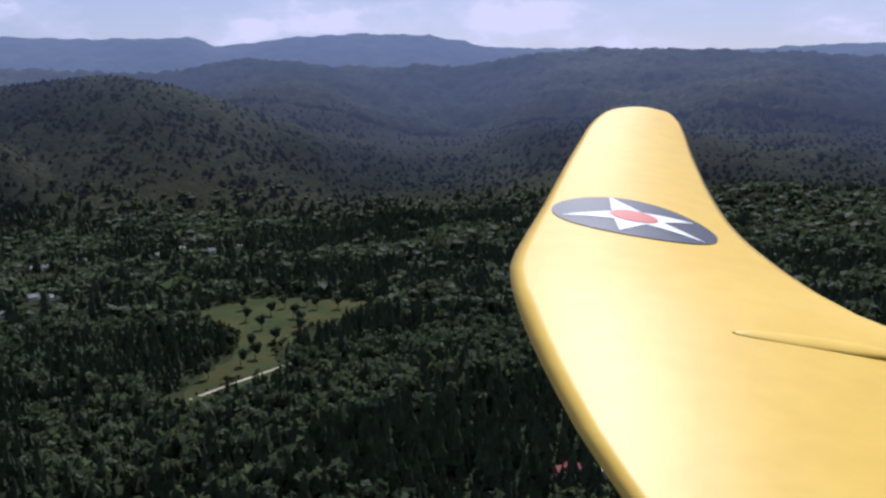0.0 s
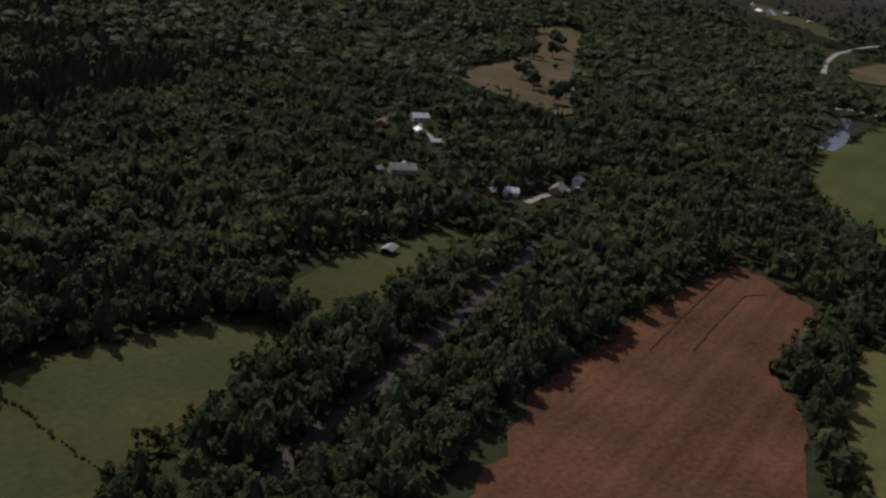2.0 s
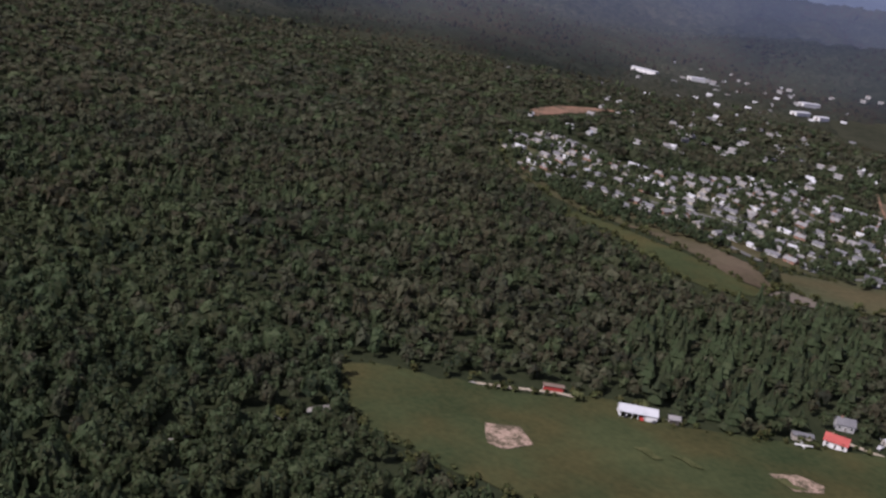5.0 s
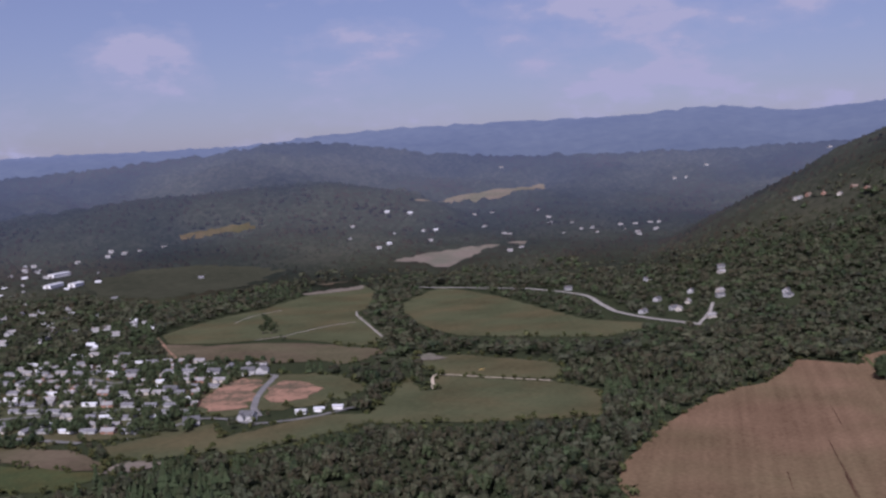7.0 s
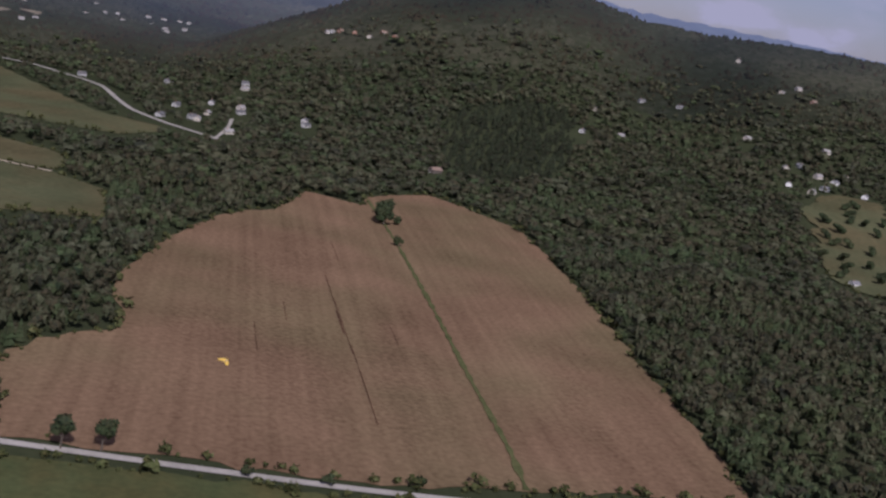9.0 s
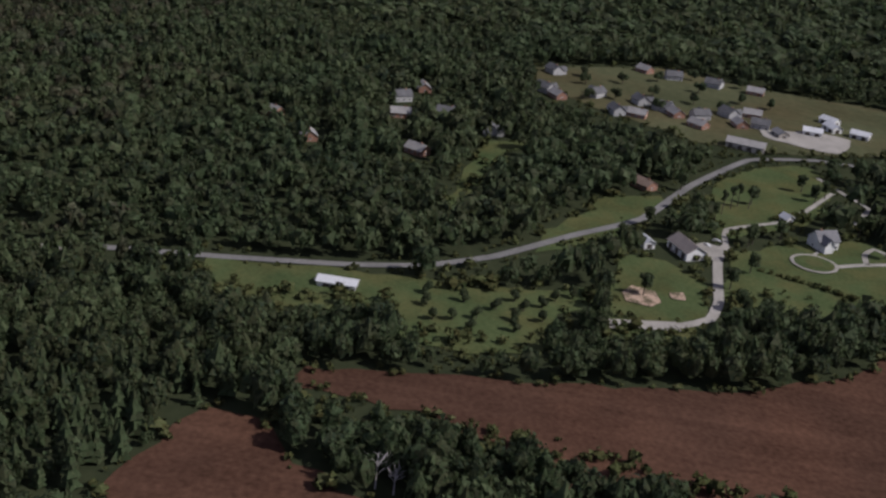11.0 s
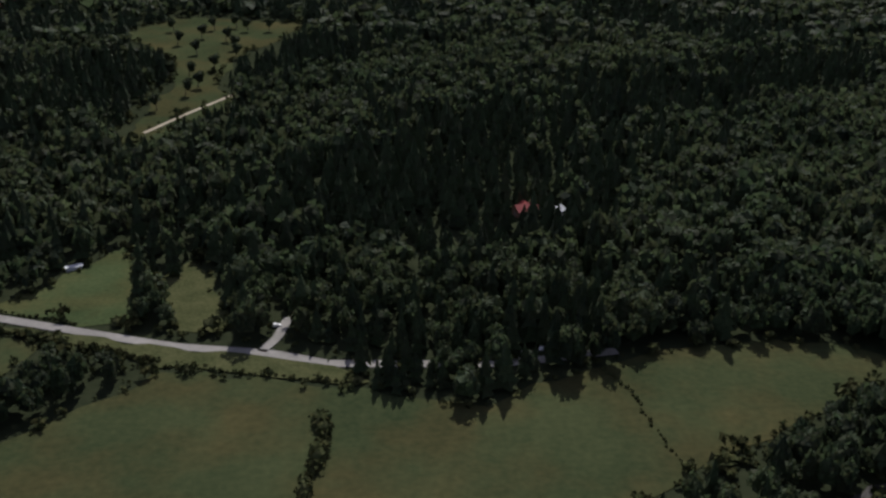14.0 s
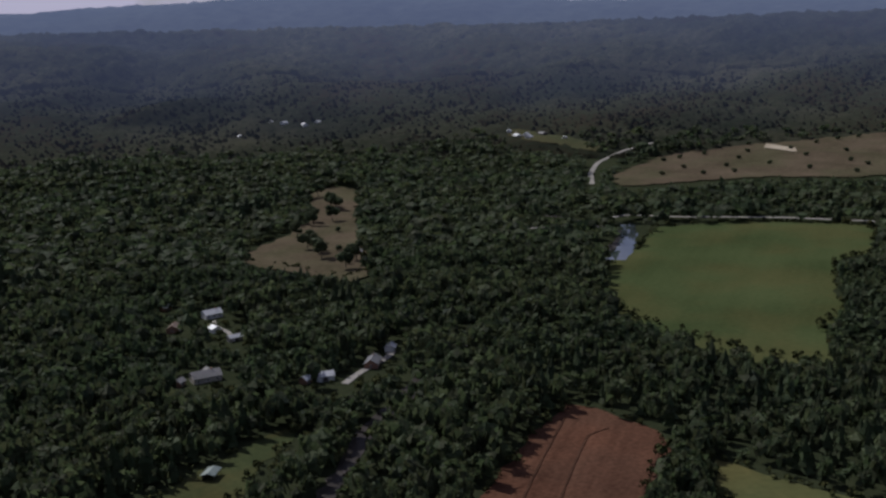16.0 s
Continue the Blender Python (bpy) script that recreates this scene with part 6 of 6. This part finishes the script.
spread(tree(21, 12, 5, "leafy tree in a small group between fields"), [(226, -1240), (227, -1270), (216, -1237), (215, -1254), (237, -1333), (227, -1301)])
spread(tree(18, 17, 2.6, "tall slim tree on the paddock"), [(-568, 132), (-562, 127), (-566, 138), (-551, 120)])
spread(tree(19, 6, 3, "young bushy tree in the grassy clearing"), [(-378, -30), (-384, -12), (-391, -34), (-399, -18), (-405, 4), (-410, 22), (-396, 8), (-386, 4), (-376, 4), (-380, -22), (-372, -14), (-403, -34), (-416, 30), (-402, 16), (-388, 16), (-394, -4)])
rng = np.random.RandomState(44)
gx, gy = rng.uniform(-1058, -791, 130), rng.uniform(-1034, -731, 130)
grow = inside(gx, gy, SUBURB_LAWN) & (waves(gx, gy, 60, 17, 2) > -0.35)
spread(tree(22, 11, 6, "leafy garden tree on the suburb's lawns"), list(zip(gx[grow], gy[grow])))
spread(tree(20, 10, 5, "leafy tree beside the farm sheds"), [(849, 114), (832, 92), (763, 76), (755, 66), (694, 25), (704, 44), (806, 122), (790, 104), (690, 8), (729, 40)])
spread(tree(9, 8, 4, "leafy tree in the worn farmyard"), [(-371, 470), (-391, 538), (-366, 536), (-389, 512), (-369, 560), (-351, 440), (-310, 502), (-340, 520), (-325, 440), (-305, 435), (-352, 503), (-345, 508), (-338, 512), (-330, 508), (-326, 500), (-345, 498), (-316, 448), (-300, 470), (-308, 512), (-378, 495), (-372, 520)])
spread(tree(10, 7, 4.5, "bushy tree in the rough pasture"), [(1772, 547), (1724, 496), (1726, 449), (1744, 589), (1590, 713), (1644, 675), (1467, 543), (1418, 414), (1450, 693), (1500, 600), (1550, 520), (1440, 480), (1380, 560), (1400, 640), (1430, 590), (1480, 680), (1520, 660), (1560, 610), (1600, 560), (1620, 630), (1660, 540), (1680, 600), (1600, 480), (1640, 430), (1570, 400), (1520, 450), (1490, 420), (1330, 640), (1350, 590), (1700, 520)])
spread(tree(11, 19, 4, "tall dark pine at the scrubby clearing", True), [(-95, 440), (-108, 425), (-105, 400), (-60, 410), (-72, 440), (-55, 392)])
# the estate's many garden trees
rng = np.random.RandomState(12)
town = np.array(TOWN)
gx, gy = rng.uniform(town[:, 0].min(), town[:, 0].max(), 6500), rng.uniform(town[:, 1].min(), town[:, 1].max(), 6500)
keep = inside(gx, gy, TOWN) & (rng.rand(6500) < 0.75 + 0.3 * (waves(gx, gy, 130, 5, 2) > 0.1))
for hx, hy, hr, free in BUILT:
    keep &= np.hypot(gx - hx, gy - hy) > 6.0
for line, hw, seen in LINES:
    keep &= near_line(gx, gy, line) > hw + 1
gx, gy = gx[keep], gy[keep]
h = rng.uniform(4, 10, len(gx))
scatter("garden_trees", np.stack([gx, gy, terrain(gx, gy) + h * 0.5, h * 0.42, h * 0.5, rng.uniform(0, 6, len(gx))], 1), PLAIN, M_LEAF, "leafy garden trees between the estate's houses", "trees")

spread(tree(13, 10, 4.5, "leafy garden tree between suburban houses"), [(-770, 60), (-780, 80), (-800, 110), (-790, 140), (-775, 160), (-810, 180), (-830, 150), (-850, 120), (-830, 90), (-815, 60), (-840, 60), (-870, 150), (-800, 200), (-760, 110), (-860, 190)])


def hedge(pts, tall, label, step=2.2, name="hedge"):
    """A row of bushes of uneven height along a line, as one hedge."""
    rng = np.random.RandomState(int(abs(pts[0][0]) + abs(pts[0][1])))
    line = rounded(pts, False, step)
    vs, fs, n = [], [], 0
    for x, y in line:
        v, f = clustered(rng.randint(1000), 55, 0.27, 1, -0.3)
        h = tall * rng.uniform(0.6, 1.25)
        s = h * rng.uniform(0.5, 0.75)
        x, y = x + rng.uniform(-0.8, 0.8), y + rng.uniform(-0.8, 0.8)
        vs.append(v * np.array([s, s, h * 0.55]) + np.array([x, y, ground_at(x, y) + h * 0.42]))
        fs.append(f + n)
        n += len(v)
    return tagged(mesh_ob(name, np.concatenate(vs), np.concatenate(fs), M_BUSH), label, "hedge", kind="stuff")


hedge([(-28, 306), (-27, 292), (-30, 280), (-34, 262), (-36, 240)], 5, "overgrown hedge across the meadow", 3.0)
hedge([(827, 128), (832, 119), (834, 109), (836, 98), (836, 90)], 4.5, "dark hedge beside the farm sheds")
hedge([(81, 339), (87, 320), (89, 295), (91, 277), (93, 268)], 1.5, "thin line of low bushes dividing the meadow", 2.4)
hedge([(-176, 394), (-130, 374), (-92, 356)], 3.5, "overgrown hedge between pasture and road", 3.0)
hedge([(-88, 352), (-45, 341), (-8, 331)], 1.6, "low scrubby hedge along the meadow's road side", 2.6)
hedge([(-130, 392), (-170, 409)], 1.8, "low hedge along the far side of the road", 2.6)
hedge([(-262, 140), (-256, 170), (-250, 205), (-246, 235), (-240, 262)], 5, "tall ragged hedge between the ploughed fields", 3.2)
hedge([(448, 218), (418, 206), (385, 198), (355, 180), (325, 155), (293, 128), (262, 102)], 6, "line of leafy trees between ploughed field and pasture", 4.5)
hedge([(-475, 125), (-462, 150), (-452, 165)], 3, "line of shrubs below the large lawn", 3.0)

hedge([(1140, 590), (1162, 553), (1175, 528), (1196, 493), (1216, 456), (1206, 403), (1218, 358), (1238, 322), (1240, 270)], 9, "line of leafy trees before the rough pasture", 7.0)

# river stones and drift logs
rng = np.random.RandomState(31)
vs, fs, n = [], [], 0
for k in range(230):
    s = rng.rand()
    i = rng.randint(2, 8)
    (x0, y0), (x1, y1) = RIVER[i], RIVER[i + 1]
    dx, dy = x1 - x0, y1 - y0
    l = math.hypot(dx, dy)
    o = rng.uniform(4.6, 7.6) if rng.rand() < 0.84 else rng.uniform(-7.5, 4)
    v, f = lumpy(200 + k % 20, 1, 0.5)
    q = rng.uniform(0.35, 1.3)
    vs.append(v * np.array([q * 1.5, q, q * 0.6]) + np.array([x0 + dx * s - dy / l * o, y0 + dy * s + dx / l * o, 0.3]))
    fs.append(f + n)
    n += len(v)
tagged(mesh_ob("river_stones", np.concatenate(vs), np.concatenate(fs), M_ROCK), "pale stones along the shallow river's edge", "stones", kind="stuff")


def log(x, y, turn, length):
    root = tagged(new("drift_log", None), "bare pale drift log lying across the river", "log")
    bm = bmesh.new()
    bmesh.ops.create_cone(bm, cap_ends=True, segments=8, radius1=0.35, radius2=0.18, depth=length, matrix=pose(0, 0, 0.5, 0, 90, 0))
    part("trunk", bm, M_ROCK, root)
    for k in range(3):
        bm = bmesh.new()
        bmesh.ops.create_cone(bm, cap_ends=True, segments=6, radius1=0.1, radius2=0.04, depth=1.8, matrix=pose(length * (0.15 + 0.1 * k), 0.5 * (-1) ** k, 0.9, 50 * (-1) ** (k + 1), 30, 0))
        part("branch", bm, M_BARK, root)
    root.matrix_basis = pose(x, y, 0.2, 0, 0, turn)


log(-137, 213, 60, 11)
log(-196, 268, 15, 8)

# the round flower bed in front of the large house
bed = tagged(new("flower_bed", None), "round lawn bed ringed by a gravel path", "flower bed")
bm = bmesh.new()
bmesh.ops.create_circle(bm, cap_ends=True, segments=40, radius=12)
part("gravel_ring", bm, M_GRAVEL, bed)
bm = bmesh.new()
bmesh.ops.create_circle(bm, cap_ends=True, segments=40, radius=10.3, matrix=Matrix.Translation((0, 0, 0.06)))
part("grass", bm, M_LAWN, bed)
bm = bmesh.new()
bmesh.ops.create_circle(bm, cap_ends=True, segments=24, radius=4.5, matrix=Matrix.Translation((0, 0, 0.12)))
part("planting", bm, M_VERGE, bed)
bed.matrix_basis = pose(-492, 157, 0.95)


def bare_tree(x, y, h, seed):
    """A dead tree: a pale trunk that forks into bare boughs and twigs."""
    root = tagged(new("dead_tree", None), "dead pale grey tree with bare boughs beside the field", "tree")
    rng = np.random.RandomState(seed)
    bm = bmesh.new()
    bmesh.ops.create_cone(bm, cap_ends=True, segments=7, radius1=0.3, radius2=0.1, depth=h * 0.75, matrix=Matrix.Translation((0, 0, h * 0.37 - 0.3)))
    part("trunk", bm, M_DEADWOOD, root)
    for k in range(11):
        z = h * rng.uniform(0.3, 0.72)
        a = k * 2.4 + rng.uniform(-0.4, 0.4)
        d = Vector((math.cos(a), math.sin(a), rng.uniform(0.6, 1.4))).normalized()
        ln = h * rng.uniform(0.25, 0.42)
        bm = bmesh.new()
        for o, dd, l, r in ((Vector((0, 0, z)), d, ln, 0.11), (Vector((0, 0, z)) + d * ln * 0.55, (d + Vector(rng.normal(size=3)) * 0.5).normalized(), ln * 0.6, 0.06), (Vector((0, 0, z)) + d * ln * 0.75, (d + Vector(rng.normal(size=3)) * 0.6).normalized(), ln * 0.5, 0.05)):
            bmesh.ops.create_cone(bm, cap_ends=True, segments=5, radius1=r, radius2=r * 0.35, depth=l, matrix=Matrix.Translation(o + dd * l * 0.5) @ dd.to_track_quat("Z", "Y").to_matrix().to_4x4())
        part("bough", bm, M_DEADWOOD, root)
    root.matrix_basis = pose(x, y, ground_at(x, y), 0, 0, 0)


bare_tree(-256, -40, 15, 3)
bare_tree(-254, -34, 11, 4)
# ---- the model aircraft's wing, at the start of the flight ----
M_YELLOW = material("glossy_yellow_film", (0.7, 0.45, 0.075), (0.8, 0.54, 0.1), 0.4, 0.02, rough=0.42, spec=0.05, bump=0.0003)
M_NAVY = material("faded_navy_decal", (0.035, 0.035, 0.06), (0.055, 0.055, 0.085), 0.1, 0.01, rough=0.5, spec=0.08)
M_STARWHITE = material("white_decal", (0.74, 0.74, 0.72), (0.82, 0.82, 0.8), 0.1, 0.01, rough=0.5, spec=0.08)
M_SPOTRED = material("red_decal", (0.5, 0.09, 0.06), (0.58, 0.13, 0.09), 0.1, 0.01, rough=0.5, spec=0.08)
START = PATH[0][1]
WING_A, WING_B = (0.99038, -0.13762, 0.01437), (0.05387, 0.28779, -0.95618)
WING_N, WING_C = (0.12745, 0.94775, 0.29243), (0.13641, 0.01892, -0.77790)
WING_L = [(0.0482, 0.5231), (0.0317, 0.4999), (0.0172, 0.4659), (0.0033, 0.4163), (-0.011, 0.3505), (-0.0437, 0.1548), (-0.0675, 0.004), (-0.0808, -0.0718), (-0.0891, -0.1212), (-0.0912, -0.1443), (-0.0915, -0.1613), (-0.0904, -0.1843), (-0.0862, -0.2252), (-0.0813, -0.2605), (-0.0756, -0.2939), (-0.0705, -0.3213), (-0.065, -0.3486), (-0.0589, -0.3723), (-0.0518, -0.399), (-0.044, -0.425), (-0.035, -0.4554)]
WING_R = [(0.0895, 0.5391), (0.0967, 0.5069), (0.0977, 0.4579), (0.0923, 0.3829), (0.0825, 0.2787), (0.0734, 0.1491), (0.0706, 0.0826), (0.0698, 0.0332), (0.0719, -0.0069), (0.0757, -0.0348), (0.0862, -0.0846), (0.0992, -0.1268), (0.1202, -0.1624), (0.1472, -0.1844), (0.1744, -0.2056)]
WING_LO, WING_HI = -0.4554, 0.5231
CAMBER = 0.05
STAR_TIPS = [(-0.0568, -0.0232), (-0.0187, 0.0333), (0.0366, -0.0075), (0.0362, -0.0587), (-0.0207, -0.0603)]
GROOVE = (0.0601, -0.2398, 0.0, 0.044, 0.009)
ACROSS, ALONG = Vector(WING_A), Vector(WING_B)
NORMAL = Vector(WING_N)
CENTRE = Vector(WING_C)


def on_wing(a, b, up=0.0):
    return START @ (CENTRE + ACROSS * a + ALONG * b + NORMAL * up)


def edge_at(pts, b):
    """Where an edge of the wing lies at the place b along the span."""
    q = sorted(pts, key=lambda p: p[1])
    return float(np.interp(b, [p[1] for p in q], [p[0] for p in q]))


wing = tagged(new("aircraft_wing", None), "glossy yellow model aircraft wing with a star roundel, in flight", "aircraft wing")
stations = [WING_LO + (WING_HI - WING_LO) * (1 - (1 - k / 40) ** 1.5) for k in range(41)]
bm = bmesh.new()
rows_ = []
for b in stations:
    l, r = edge_at(WING_L, b), edge_at(WING_R, b)
    c = r - l
    row = []
    for k in range(25):
        s = k / 24
        row.append(bm.verts.new(on_wing(l + c * s, b, CAMBER * c * math.sin(math.pi * s) ** 0.9)))
    for k in range(23, 0, -1):
        s = k / 24
        row.append(bm.verts.new(on_wing(l + c * s, b, -0.035 * c * math.sin(math.pi * s) ** 0.7)))
    rows_.append(row)
for p, q in zip(rows_[:-1], rows_[1:]):
    for k in range(48):
        bm.faces.new((p[k], p[(k + 1) % 48], q[(k + 1) % 48], q[k]))
bm.faces.new(rows_[0])
bm.faces.new(list(reversed(rows_[-1])))
skin = part("skin", bm, M_YELLOW, wing)
skin.data.polygons.foreach_set("use_smooth", [True] * len(skin.data.polygons))


def surface(a, b):
    l, r = edge_at(WING_L, b), edge_at(WING_R, b)
    s = min(max((a - l) / (r - l), 0), 1)
    return CAMBER * (r - l) * math.sin(math.pi * s) ** 0.9


def decal(name, pts, mat, lift, parent, label=""):
    bm = bmesh.new()
    n = len(pts)
    mid = (sum(p[0] for p in pts) / n, sum(p[1] for p in pts) / n)
    rings = []
    for k in range(7):
        t = k / 6
        ring = [(mid[0] + (p[0] - mid[0]) * t, mid[1] + (p[1] - mid[1]) * t) for p in pts]
        rings.append([bm.verts.new(on_wing(a, b, surface(a, b) + lift)) for a, b in (ring if k else ring[:1])])
    for k in range(n):
        bm.faces.new((rings[0][0], rings[1][k], rings[1][(k + 1) % n]))
        for u, w in zip(rings[1:-1], rings[2:]):
            bm.faces.new((u[k], w[k], w[(k + 1) % n], u[(k + 1) % n]))
    return part(name, bm, mat, parent, label)


MID = (-0.0067, -0.0186)


def disc_rim(size):
    """The roundel's rim, a skewed ellipse shaped to fit the camera's first view."""
    out = []
    for k in range(48):
        p, q = 0.645 * math.cos(k * math.pi / 24), 0.792 * math.sin(k * math.pi / 24)
        out.append((MID[0] + 0.054 * size * (p + q), MID[1] + 0.0524 * size * (p - q)))
    return out


disc = decal("roundel", disc_rim(1.0), M_NAVY, 0.0006, wing, "faded navy disc with a white star")
star = []
for tip, after in zip(STAR_TIPS, STAR_TIPS[1:] + STAR_TIPS[:1]):
    star += [tip, tuple(m + 0.45 * ((p + q) / 2 - m) for m, p, q in zip(MID, tip, after))]
fine = []
for (a0, b0), (a1, b1) in zip(star, star[1:] + star[:1]):
    fine += [(a0 + (a1 - a0) * s / 6, b0 + (b1 - b0) * s / 6) for s in range(6)]
decal("star", fine, M_STARWHITE, 0.001, disc, "white five-pointed star")
decal("red_spot", disc_rim(0.29), M_SPOTRED, 0.0014, disc, "red centre spot")
bm = bmesh.new()
bmesh.ops.create_uvsphere(bm, u_segments=20, v_segments=10, radius=1, matrix=START @ Matrix.Translation(CENTRE + ACROSS * GROOVE[0] + ALONG * GROOVE[1] + NORMAL * (surface(GROOVE[0], GROOVE[1]) - 0.0005)) @ Matrix((ACROSS, ALONG, NORMAL)).transposed().to_4x4() @ Matrix.Rotation(GROOVE[2], 4, "Z") @ Matrix.Diagonal((GROOVE[3], GROOVE[4], 0.0018, 1)))
bump_ = part("fairing", bm, M_YELLOW, wing)
bump_.data.polygons.foreach_set("use_smooth", [True] * len(bump_.data.polygons))
